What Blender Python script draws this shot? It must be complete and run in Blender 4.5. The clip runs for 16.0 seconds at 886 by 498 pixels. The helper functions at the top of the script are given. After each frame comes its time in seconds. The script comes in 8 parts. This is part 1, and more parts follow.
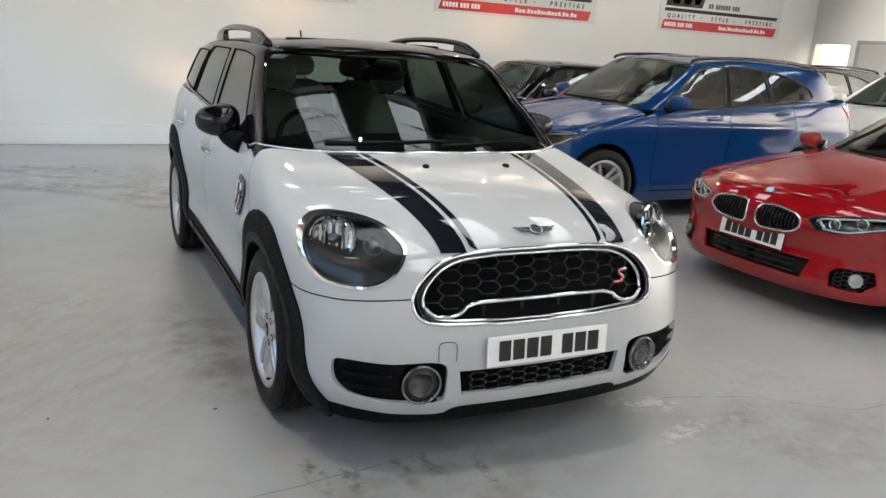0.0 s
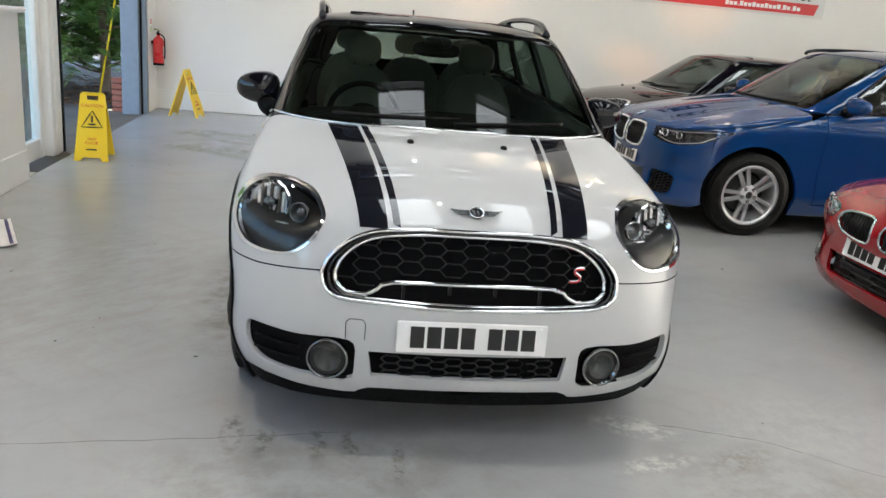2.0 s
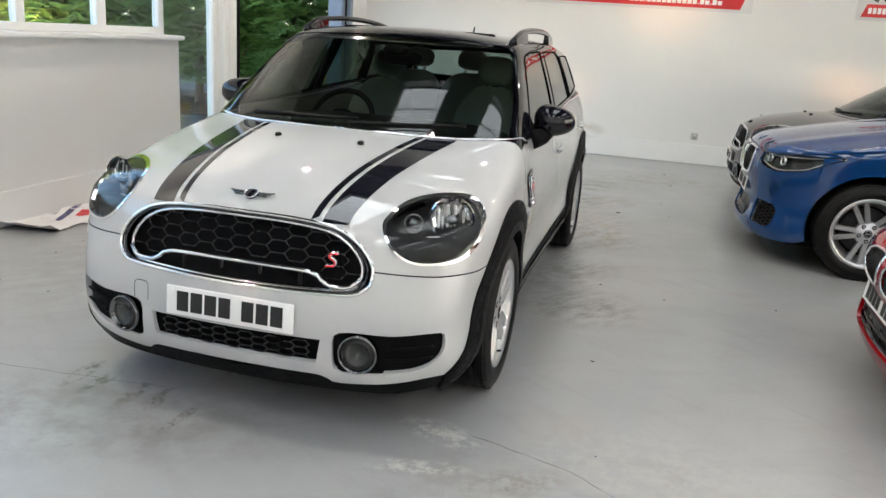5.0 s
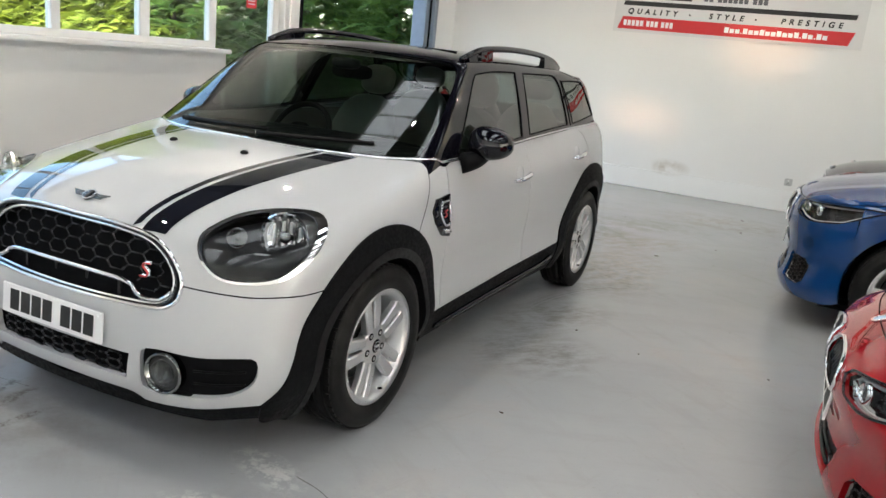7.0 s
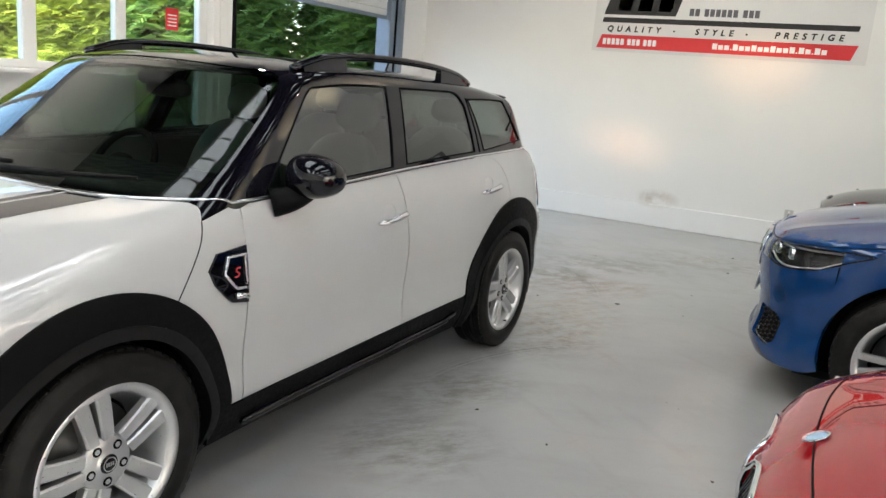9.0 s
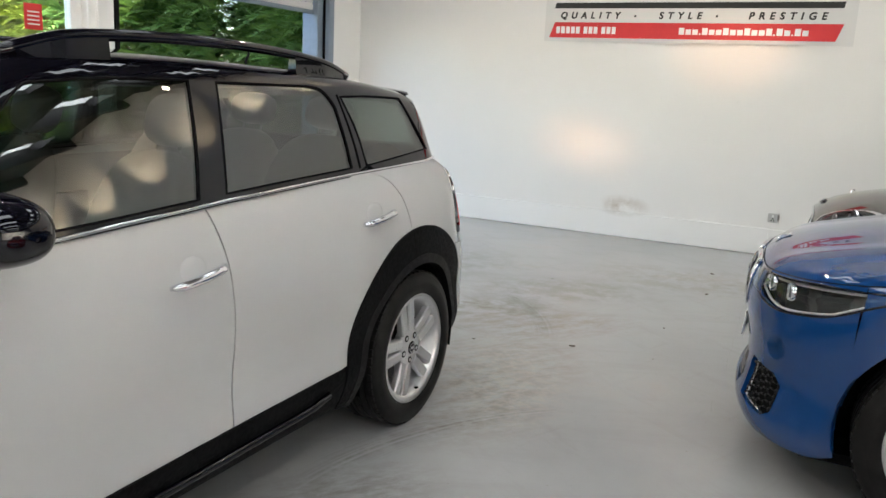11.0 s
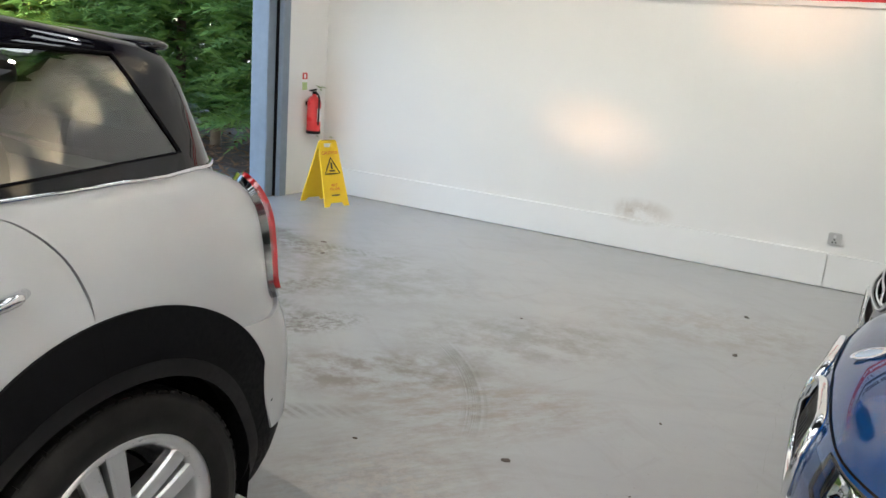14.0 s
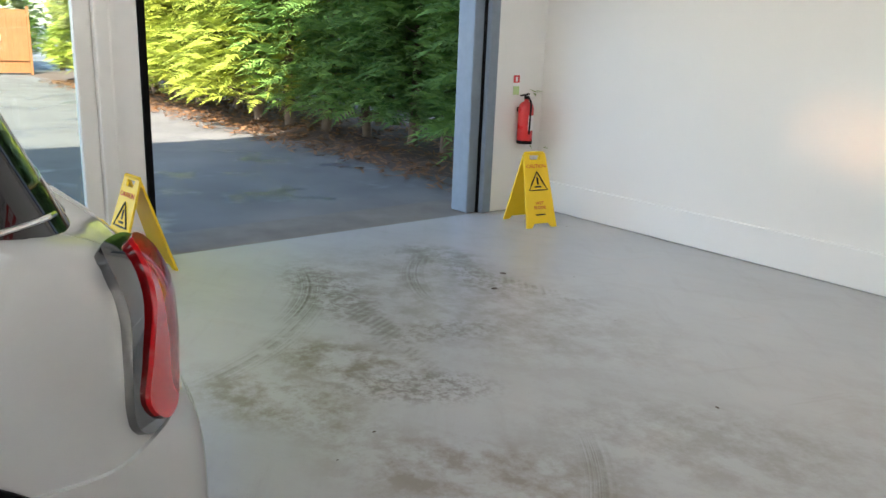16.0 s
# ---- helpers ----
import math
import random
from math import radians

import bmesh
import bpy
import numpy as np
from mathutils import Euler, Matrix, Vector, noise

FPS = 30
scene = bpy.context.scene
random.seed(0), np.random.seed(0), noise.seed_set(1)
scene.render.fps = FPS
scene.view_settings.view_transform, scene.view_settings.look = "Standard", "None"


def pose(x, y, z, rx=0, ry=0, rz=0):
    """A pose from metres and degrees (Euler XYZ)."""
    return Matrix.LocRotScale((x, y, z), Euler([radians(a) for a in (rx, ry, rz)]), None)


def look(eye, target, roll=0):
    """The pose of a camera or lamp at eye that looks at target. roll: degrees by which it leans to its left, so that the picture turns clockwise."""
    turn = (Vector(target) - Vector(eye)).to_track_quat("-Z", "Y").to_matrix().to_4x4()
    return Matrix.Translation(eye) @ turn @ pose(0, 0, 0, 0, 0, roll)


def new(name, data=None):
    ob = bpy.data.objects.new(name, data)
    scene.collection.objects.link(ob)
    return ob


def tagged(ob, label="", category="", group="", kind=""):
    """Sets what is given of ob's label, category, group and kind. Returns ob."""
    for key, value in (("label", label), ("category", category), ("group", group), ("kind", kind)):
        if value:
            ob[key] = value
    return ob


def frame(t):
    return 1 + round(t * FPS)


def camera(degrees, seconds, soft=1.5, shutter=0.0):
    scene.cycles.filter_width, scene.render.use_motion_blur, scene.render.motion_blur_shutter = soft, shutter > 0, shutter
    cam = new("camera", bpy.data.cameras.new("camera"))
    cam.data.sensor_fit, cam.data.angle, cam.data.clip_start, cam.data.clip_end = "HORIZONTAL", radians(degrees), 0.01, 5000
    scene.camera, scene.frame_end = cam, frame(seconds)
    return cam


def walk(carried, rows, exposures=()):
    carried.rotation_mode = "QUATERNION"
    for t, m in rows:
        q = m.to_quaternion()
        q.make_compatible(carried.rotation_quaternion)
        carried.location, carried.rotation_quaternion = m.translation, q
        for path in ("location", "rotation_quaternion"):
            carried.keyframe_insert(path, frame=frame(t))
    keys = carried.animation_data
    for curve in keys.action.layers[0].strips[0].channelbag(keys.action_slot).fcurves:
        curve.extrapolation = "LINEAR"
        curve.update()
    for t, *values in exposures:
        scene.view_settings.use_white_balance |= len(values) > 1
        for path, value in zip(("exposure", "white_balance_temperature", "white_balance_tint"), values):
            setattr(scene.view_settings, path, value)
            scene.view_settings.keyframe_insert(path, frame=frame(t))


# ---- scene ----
cam = camera(59.1, 16.0)
PATH = [
    (0, (0.427, 0.233, 1.534), (1.309, 1.955, 1.027), 3.7),
    (0.5, (0.694, 0.148, 1.52), (1.458, 1.918, 0.99), 3.8),
    (1, (0.95, 0.052, 1.529), (1.584, 1.865, 0.972), 4.1),
    (1.5, (1.232, 0.042, 1.503), (1.717, 1.899, 0.941), 5.1),
    (2, (1.515, 0.027, 1.522), (1.814, 1.923, 0.958), 5.3),
    (2.5, (1.853, -0.03, 1.534), (1.958, 1.885, 0.967), 4.9),
    (3, (2.14, -0.009, 1.504), (2.136, 1.907, 0.931), 4.6),
    (3.5, (2.432, 0.052, 1.513), (2.36, 1.972, 0.957), 5.2),
    (4, (2.77, 0.037, 1.497), (2.568, 1.952, 0.956), 4.6),
    (4.2, (2.901, 0.03, 1.508), (2.648, 1.939, 0.97), 4.2),
    (6.3, (4.133, 0.348, 1.497), (3.342, 2.111, 0.981), 5.3),
    (6.5, (4.197, 0.452, 1.483), (3.383, 2.208, 0.978), 5.5),
    (7, (4.351, 0.696, 1.506), (3.521, 2.449, 1.019), 5.9),
    (7.5, (4.525, 0.986, 1.497), (3.676, 2.736, 1.028), 5.9),
    (8, (4.612, 1.268, 1.487), (3.723, 3.002, 1.038), 5.9),
    (8.5, (4.605, 1.588, 1.49), (3.705, 3.322, 1.062), 5.8),
    (9, (4.622, 1.88, 1.473), (3.713, 3.612, 1.058), 4.8),
    (9.5, (4.638, 2.19, 1.482), (3.711, 3.914, 1.075), 3.9),
    (9.7, (4.626, 2.302, 1.467), (3.707, 4.033, 1.065), 3.8),
    (11.8, (4.285, 3.573, 1.444), (3.456, 5.343, 1.017), 2.9),
    (12, (4.236, 3.697, 1.472), (3.425, 5.469, 1.022), 3.1),
    (12.5, (4.185, 4.012, 1.434), (3.395, 5.787, 0.961), 2.9),
    (13, (4.184, 4.306, 1.457), (3.371, 6.063, 0.955), 3.7),
    (13.5, (4.189, 4.616, 1.437), (3.342, 6.357, 0.935), 4.6),
    (14, (4.256, 4.911, 1.449), (3.301, 6.602, 0.97), 4.7),
    (14.5, (4.379, 5.222, 1.462), (3.208, 6.771, 0.986), 4.0),
    (15, (4.381, 5.46, 1.44), (3.094, 6.903, 0.929), 3.7),
    (15.5, (4.274, 5.745, 1.465), (2.929, 7.126, 0.931), 3.5),
    (16, (4.132, 6.088, 1.458), (2.641, 7.317, 0.94), 2.3),
]
walk(cam, [(t, look(eye, target, roll)) for t, eye, target, roll in PATH], [(0, 2.48), (2, 2.56), (4, 2.62), (7, 2.60), (9.5, 2.64), (12, 2.67), (15, 2.74), (16, 2.54)])

# ---------------------------------------------------------------- world, sun, large lights
WORLD = bpy.data.worlds.new("sky")
scene.world = WORLD
WORLD.use_nodes = True
_wn = WORLD.node_tree
_sky = _wn.nodes.new("ShaderNodeTexSky")
_sky.sky_type, _sky.sun_disc = "NISHITA", False
_sky.sun_elevation, _sky.sun_rotation = radians(38), radians(135)
_bg = _wn.nodes["Background"]
_bg.inputs["Strength"].default_value = 0.15
_wn.links.new(_sky.outputs["Color"], _bg.inputs["Color"])

SUN = new("sun", bpy.data.lights.new("sun", "SUN"))
SUN.data.energy, SUN.data.angle, SUN.data.color = 4.4, radians(0.6), (1.0, 0.93, 0.82)
SUN.matrix_world = look((0, 0, 10), (-7.07 * math.cos(radians(38)), 7.07 * math.cos(radians(38)), 10 - 10 * math.sin(radians(38))))



def spot(eye, target, watts, degrees, blend, color, radius=0.12, wide=1.0):
    l = new("ceiling_and_fill_spot", bpy.data.lights.new("ceiling_and_fill_spot", "SPOT"))
    l.data.energy, l.data.spot_size, l.data.spot_blend, l.data.color, l.data.shadow_soft_size = watts, radians(degrees), blend, color, radius
    l.matrix_world = look(eye, target) @ Matrix.Diagonal((wide, 1, 1, 1))


# warm floodlights under the roof, washing the long wall
for _x in (2.4, 6.6, 10.8):
    spot((_x, 7.9, 4.35), (_x, 11.3, 2.0), 30 if _x < 4 else (10 if _x < 8 else 4), 112, 1.0, (1.0, 0.89, 0.74), 0.2)
# warm downlights between the rooflights
for _x in (2.25, 5.65, 9.05):
    for _y in (0.2, 4.4, 8.6):
        spot((_x, _y, 4.45), (_x, _y, 0), {0.2: 10, 4.4: 9, 8.6: 6}[_y] * (1 if _x < 5 else 0.85), 150, 0.6, (1.0, 0.88, 0.72), 0.03)
for _y in (2.4, 6.4):
    spot((0.1, _y, 4.45), (0.1, _y, 0), 30, 150, 0.6, (1.0, 0.90, 0.76), 0.03)
# added fill: warm floodlights towards the far end wall, bounced onto the car sides
for _y in (-1.6, 1.6, 4.8, 7.4):
    spot((9.6, _y, 4.4), (13.9, _y, 1.2), 720 if _y < 6 else 240, 84, 0.8, (1.0, 0.94, 0.85), 0.2)
# wall washers close to the end wall, each throwing a scallop of light
for _y in (-4.4, -2.9, -1.4, 0.1, 1.6, 3.1, 4.6, 6.1):
    spot((13.2, _y, 4.55), (13.9, _y, 2.6), 115, 76, 1.0, (1.0, 0.88, 0.68), 0.25)
# added fill: floodlights towards the wall behind, bounced onto the car fronts
for _x in (2.0, 6.5):
    spot((_x, -2.6, 4.4), (_x, -6.0, 1.4), 105, 110, 1.0, (1.0, 0.92, 0.80), 0.2)
# warm uplights high on the long wall
for _x in (4.2, 5.5, 6.8, 8.1, 9.4, 10.7, 12.0):
    spot((_x, 10.55, 4.25), (_x, 11.27, 5.5), 42, 46, 0.7, (1.0, 0.80, 0.52), 0.06)
# narrow warm beams thrown on the long wall
for _x, _z, _w, _d in ((1.85, 0.99, 150, 3.6), (2.2, 0.90, 150, 3.6), (3.4, 1.95, 190, 5.4), (5.6, 1.22, 150, 3.6), (5.95, 1.14, 150, 3.6), (6.7, 1.9, 190, 5.4)):
    spot((_x + 0.2, 2.2, 4.4), (_x, 11.27, _z), _w, _d, 1.0, (1.0, 0.56, 0.30), 0.05, 1.6)


# ---------------------------------------------------------------- plan
BACK, LEFT, RIGHT, NEAR, CEIL = 11.27, -0.85, 13.9, -6.0, 4.6
HIGH, SPRING = 7.2, 5.3      # top of the walls; where the roof begins to rise
PITCH = 0.36


# ---------------------------------------------------------------- material helpers
def material(name):
    m = bpy.data.materials.new(name)
    m.use_nodes = True
    return m, m.node_tree, m.node_tree.nodes["Principled BSDF"]


def nd(tree, kind, **inputs):
    n = tree.nodes.new(kind)
    for k, v in inputs.items():
        n.inputs[k.replace("_", " ")].default_value = v
    return n


def ramp(tree, src, stops):
    r = tree.nodes.new("ShaderNodeValToRGB")
    while len(r.color_ramp.elements) < len(stops):
        r.color_ramp.elements.new(0.5)
    for e, (p, c) in zip(r.color_ramp.elements, stops):
        e.position, e.color = p, (*c, 1) if len(c) == 3 else c
    tree.links.new(src, r.inputs["Fac"])
    return r.outputs["Color"]


def coords(tree, scale=(1, 1, 1)):
    t = tree.nodes.new("ShaderNodeTexCoord")
    m = tree.nodes.new("ShaderNodeMapping")
    m.inputs["Scale"].default_value = scale
    tree.links.new(t.outputs["Object"], m.inputs["Vector"])
    return m.outputs["Vector"]


def noise_tex(tree, vec, scale, detail=4.0, rough=0.55):
    n = nd(tree, "ShaderNodeTexNoise", Scale=scale, Detail=detail, Roughness=rough)
    tree.links.new(vec, n.inputs["Vector"])
    return n.outputs["Fac"]


def mixc(tree, fac, a, b):
    m = tree.nodes.new("ShaderNodeMix")
    m.data_type = "RGBA"
    for sock, v in ((m.inputs[0], fac), (m.inputs[6], a), (m.inputs[7], b)):
        if isinstance(v, (int, float)):
            sock.default_value = v
        elif isinstance(v, tuple):
            sock.default_value = (*v, 1)
        else:
            tree.links.new(v, sock)
    return m.outputs[2]


def bump(tree, bsdf, height, strength=0.2, distance=0.01):
    b = nd(tree, "ShaderNodeBump", Strength=strength, Distance=distance)
    tree.links.new(height, b.inputs["Height"])
    tree.links.new(b.outputs["Normal"], bsdf.inputs["Normal"])


def plain(name, color, rough=0.5, metal=0.0, coat=0.0, vary=0.12, scale=30.0, relief=0.0, shine=0.5):
    """A surface with a slight grain in colour and gloss."""
    m, t, b = material(name)
    v = coords(t)
    n = noise_tex(t, v, scale)
    c = mixc(t, n, tuple(x * (1 - vary) for x in color), tuple(min(1, x * (1 + vary)) for x in color))
    t.links.new(c, b.inputs["Base Color"])
    b.inputs["Metallic"].default_value = metal
    b.inputs["Specular IOR Level"].default_value = shine
    b.inputs["Coat Weight"].default_value = coat
    b.inputs["Coat Roughness"].default_value = 0.02
    r = ramp(t, noise_tex(t, v, scale * 0.3), [(0.3, (max(0, rough * 0.8),) * 3), (0.7, (min(1, rough * 1.25),) * 3)])
    t.links.new(r, b.inputs["Roughness"])
    if relief:
        bump(t, b, n, relief, 0.002)
    return m


def paint(name, color, metal=0.0, flake=0.0, rough=0.3):
    """Car paint: a base under clear lacquer, with a very slight orange peel."""
    m, t, b = material(name)
    v = coords(t)
    n = noise_tex(t, v, 900.0, 2.0)
    c = mixc(t, n, tuple(x * (1 - flake) for x in color), tuple(min(1, x * (1 + flake)) for x in color))
    t.links.new(c, b.inputs["Base Color"])
    b.inputs["Metallic"].default_value, b.inputs["Roughness"].default_value = metal, rough
    b.inputs["Coat Weight"].default_value, b.inputs["Coat Roughness"].default_value = 1.0, 0.012
    b.inputs["Coat IOR"].default_value = 1.68
    b.inputs["Specular IOR Level"].default_value = 0.0
    return m


def glass(name, tint=(1, 1, 1), rough=0.0, ior=1.5):
    """Thin glazing: clear with a mirror coat by Fresnel."""
    m, t, b = material(name)
    t.nodes.remove(b)
    tr = nd(t, "ShaderNodeBsdfTransparent", Color=(*tint, 1))
    gl = nd(t, "ShaderNodeBsdfGlossy", Roughness=rough)
    lw = nd(t, "ShaderNodeLayerWeight", Blend=0.5)
    p5 = nd(t, "ShaderNodeMath")
    p5.operation = "POWER"
    p5.inputs[1].default_value = 5.0
    t.links.new(lw.outputs["Facing"], p5.inputs[0])
    f0 = ((ior - 1) / (ior + 1)) ** 2
    fr = nd(t, "ShaderNodeMath")
    fr.operation = "MULTIPLY_ADD"
    fr.inputs[1].default_value, fr.inputs[2].default_value = 1 - f0, f0
    t.links.new(p5.outputs[0], fr.inputs[0])
    mx = t.nodes.new("ShaderNodeMixShader")
    t.links.new(fr.outputs[0], mx.inputs[0])
    t.links.new(tr.outputs[0], mx.inputs[1])
    t.links.new(gl.outputs[0], mx.inputs[2])
    t.links.new(mx.outputs[0], t.nodes["Material Output"].inputs["Surface"])
    return m


def glow(name, color, strength):
    m, t, b = material(name)
    b.inputs["Base Color"].default_value = (*color, 1)
    b.inputs["Emission Color"].default_value = (*color, 1)
    b.inputs["Emission Strength"].default_value = strength
    return m


# ---------------------------------------------------------------- materials
def turned(tree, degrees, scale, shift=(0, 0, 0)):
    """Coordinates of a plan turned about z and stretched."""
    t = tree.nodes.new("ShaderNodeTexCoord")
    m = tree.nodes.new("ShaderNodeMapping")
    m.vector_type = "TEXTURE"
    m.inputs["Location"].default_value = shift
    m.inputs["Rotation"].default_value = (0, 0, radians(degrees))
    m.inputs["Scale"].default_value = tuple(1 / x for x in scale)
    tree.links.new(t.outputs["Object"], m.inputs["Vector"])
    return m.outputs["Vector"]


def times(tree, a, b):
    m = tree.nodes.new("ShaderNodeMath")
    m.operation = "MULTIPLY"
    for sock, v in zip(m.inputs, (a, b)):
        if isinstance(v, (int, float)):
            sock.default_value = v
        else:
            tree.links.new(v, sock)
    return m.outputs[0]


def patch(tree, at, radii, degrees=0.0):
    """1 in the middle of an ellipse on the plan, falling to 0 at its rim."""
    g = tree.nodes.new("ShaderNodeTexGradient")
    g.gradient_type = "SPHERICAL"
    tree.links.new(turned(tree, degrees, tuple(1 / r for r in radii), at), g.inputs["Vector"])
    return g.outputs["Fac"]


FLOOR_MARKS = [
    # place, radii, turn, colour, strength, kind (0 blotch, 1 drag, 2 fine)
    ((2.87, 7.73), (0.75, 0.40), 30, (0.25, 0.185, 0.145), 0.85, 1), ((2.95, 6.9), (0.55, 0.75), 10, (0.24, 0.19, 0.155), 0.75, 1), ((3.05, 6.2), (0.45, 0.55), -10, (0.22, 0.18, 0.15), 0.75, 1),
    ((3.06, 6.66), (0.40, 0.80), 25, (0.44, 0.40, 0.37), 0.8, 2), ((3.03, 5.14), (0.30, 0.55), -25, (0.18, 0.16, 0.14), 0.9, 1), ((3.15, 4.5), (0.45, 0.40), 40, (0.17, 0.155, 0.14), 0.9, 1),
    ((1.27, 7.89), (0.55, 0.30), 25, (0.165, 0.135, 0.105), 1.0, 0), ((1.45, 7.45), (0.60, 0.30), 20, (0.18, 0.145, 0.115), 1.0, 0), ((1.66, 8.0), (0.45, 0.22), 55, (0.15, 0.135, 0.12), 1.0, 2),
    ((0.35, 8.35), (0.75, 0.28), -12, (0.155, 0.135, 0.115), 1.0, 2), ((0.05, 9.45), (0.45, 0.25), 15, (0.15, 0.135, 0.12), 0.9, 0), ((0.56, 9.3), (0.55, 0.22), -15, (0.16, 0.145, 0.13), 0.9, 2),
    ((2.38, 7.75), (0.75, 0.35), 35, (0.20, 0.165, 0.14), 0.9, 0), ((1.2, 8.5), (0.50, 0.20), 70, (0.17, 0.15, 0.13), 0.8, 2), ((2.7, 8.6), (0.9, 0.5), 40, (0.19, 0.17, 0.15), 0.6, 0),
    ((0.9, 8.9), (1.6, 0.9), 8, (0.20, 0.18, 0.16), 0.6, 0), ((3.5, 9.6), (0.9, 0.6), 10, (0.24, 0.20, 0.17), 0.5, 0),
    ((1.21, 2.65), (0.05, 0.16), 4, (0.10, 0.09, 0.08), 1.0, 2), ((1.33, 2.60), (0.05, 0.14), -6, (0.10, 0.09, 0.08), 1.0, 2), ((1.52, 2.59), (0.045, 0.15), 2, (0.10, 0.09, 0.08), 1.0, 2), ((1.64, 2.57), (0.04, 0.13), 5, (0.12, 0.10, 0.085), 1.0, 2), ((1.81, 2.45), (0.03, 0.18), -3, (0.13, 0.115, 0.10), 1.0, 2),
    ((1.5, 2.35), (0.9, 0.45), 10, (0.21, 0.195, 0.18), 0.6, 0), ((1.08, 4.0), (0.30, 0.95), 4, (0.19, 0.165, 0.145), 0.75, 0), ((0.3, 4.2), (0.9, 1.5), 5, (0.27, 0.235, 0.205), 0.6, 1),
    ((2.79, 2.73), (0.22, 0.10), -20, (0.62, 0.61, 0.59), 1.0, 2), ((2.78, 2.46), (0.22, 0.06), 15, (0.62, 0.61, 0.59), 1.0, 2), ((3.16, 2.51), (0.25, 0.10), 30, (0.20, 0.18, 0.16), 0.9, 2),
    ((3.3, 2.2), (0.8, 0.4), -25, (0.21, 0.185, 0.165), 0.55, 0), ((3.5, 2.75), (0.6, 0.35), 10, (0.46, 0.45, 0.43), 0.6, 2),
]


def floor_material():
    m, t, b = material("painted_concrete")
    v = coords(t)
    big = noise_tex(t, v, 0.55, 5, 0.6)
    mid = noise_tex(t, v, 2.6, 6, 0.65)
    fine = noise_tex(t, v, 38.0, 4, 0.6)
    c = ramp(t, big, [(0.3, (0.330, 0.334, 0.342)), (0.7, (0.405, 0.406, 0.410))])
    # wiped smears in two directions
    for deg, sc, lo, hi, amount, col in ((24, (0.7, 3.4, 1), 0.50, 0.76, 0.30, (0.27, 0.265, 0.255)),
                                         (-38, (0.9, 5.0, 1), 0.54, 0.74, 0.24, (0.25, 0.24, 0.225)),
                                         (70, (0.8, 7.0, 1), 0.60, 0.72, 0.2, (0.23, 0.215, 0.20))):
        n = noise_tex(t, turned(t, deg, sc), 1.5, 8, 0.68)
        c = mixc(t, ramp(t, n, [(lo, (0, 0, 0)), (hi, (amount,) * 3)]), c, col)
    rust = ramp(t, noise_tex(t, v, 1.1, 5, 0.6), [(0.58, (0, 0, 0)), (0.76, (0.4, 0.4, 0.4))])
    c = mixc(t, rust, c, (0.40, 0.32, 0.27))
    # worn and dirty places where cars are turned
    stain = ramp(t, noise_tex(t, v, 5.0, 8, 0.72), [(0.42, (0, 0, 0)), (0.60, (1, 1, 1))])
    drag = ramp(t, noise_tex(t, turned(t, 52, (1.6, 3.6, 1)), 3.2, 8, 0.74), [(0.42, (0, 0, 0)), (0.60, (1, 1, 1))])
    fleck = ramp(t, noise_tex(t, v, 17.0, 8, 0.75), [(0.46, (0, 0, 0)), (0.57, (1, 1, 1))])
    for at, rad, deg, col, amount, how in FLOOR_MARKS:
        inner = ramp(t, patch(t, (*at, 0), (*rad, 1), deg), [(0.0, (0, 0, 0)), (0.55, (1, 1, 1))])
        c = mixc(t, times(t, times(t, inner, (stain, drag, fleck)[how]), amount * (0.8, 0.6, 0.7)[how]), c, col)
    # curved tyre swirls: bands at a radius about a point, scored along the turn
    for at, radius, wide, spot_at, spot_r, amount in (((-0.6, 6.9, 0), 1.62, 0.13, (0.35, 8.25), (0.55, 0.5), 0.9), ((-0.75, 6.6, 0), 2.0, 0.10, (0.9, 7.7), (0.6, 0.6), 0.6), ((1.4, 6.9, 0), 1.7, 0.09, (2.75, 7.95), (0.6, 0.6), 0.55), ((1.2, 10.2, 0), 1.5, 0.10, (0.35, 8.95), (0.5, 0.45), 0.7), ((4.6, 5.1, 0), 1.75, 0.11, (3.05, 5.9), (0.5, 0.9), 0.5)):
        ln = t.nodes.new("ShaderNodeVectorMath")
        ln.operation = "LENGTH"
        t.links.new(turned(t, 0, (1, 1, 1), at), ln.inputs[0])
        off = nd(t, "ShaderNodeMath")
        off.operation = "SUBTRACT"
        off.inputs[1].default_value = radius
        t.links.new(ln.outputs["Value"], off.inputs[0])
        ab = nd(t, "ShaderNodeMath")
        ab.operation = "ABSOLUTE"
        t.links.new(off.outputs[0], ab.inputs[0])
        band = ramp(t, ab.outputs[0], [(0.0, (1, 1, 1)), (wide, (0, 0, 0))])
        w1 = nd(t, "ShaderNodeTexNoise", Scale=1.0, Detail=3.0, Roughness=0.6)
        w1.noise_dimensions = "1D"
        t.links.new(times(t, ln.outputs["Value"], 70.0), w1.inputs["W"])
        score = ramp(t, w1.outputs["Fac"], [(0.40, (0.1,) * 3), (0.58, (1, 1, 1))])
        here = ramp(t, patch(t, (*spot_at, 0), (*spot_r, 1)), [(0.0, (0, 0, 0)), (0.4, (1, 1, 1))])
        c = mixc(t, times(t, times(t, times(t, band, here), times(t, score, ramp(t, noise_tex(t, v, 9.0, 5, 0.7), [(0.36, (0.1,) * 3), (0.55, (1, 1, 1))]))), amount), c, (0.13, 0.115, 0.10))
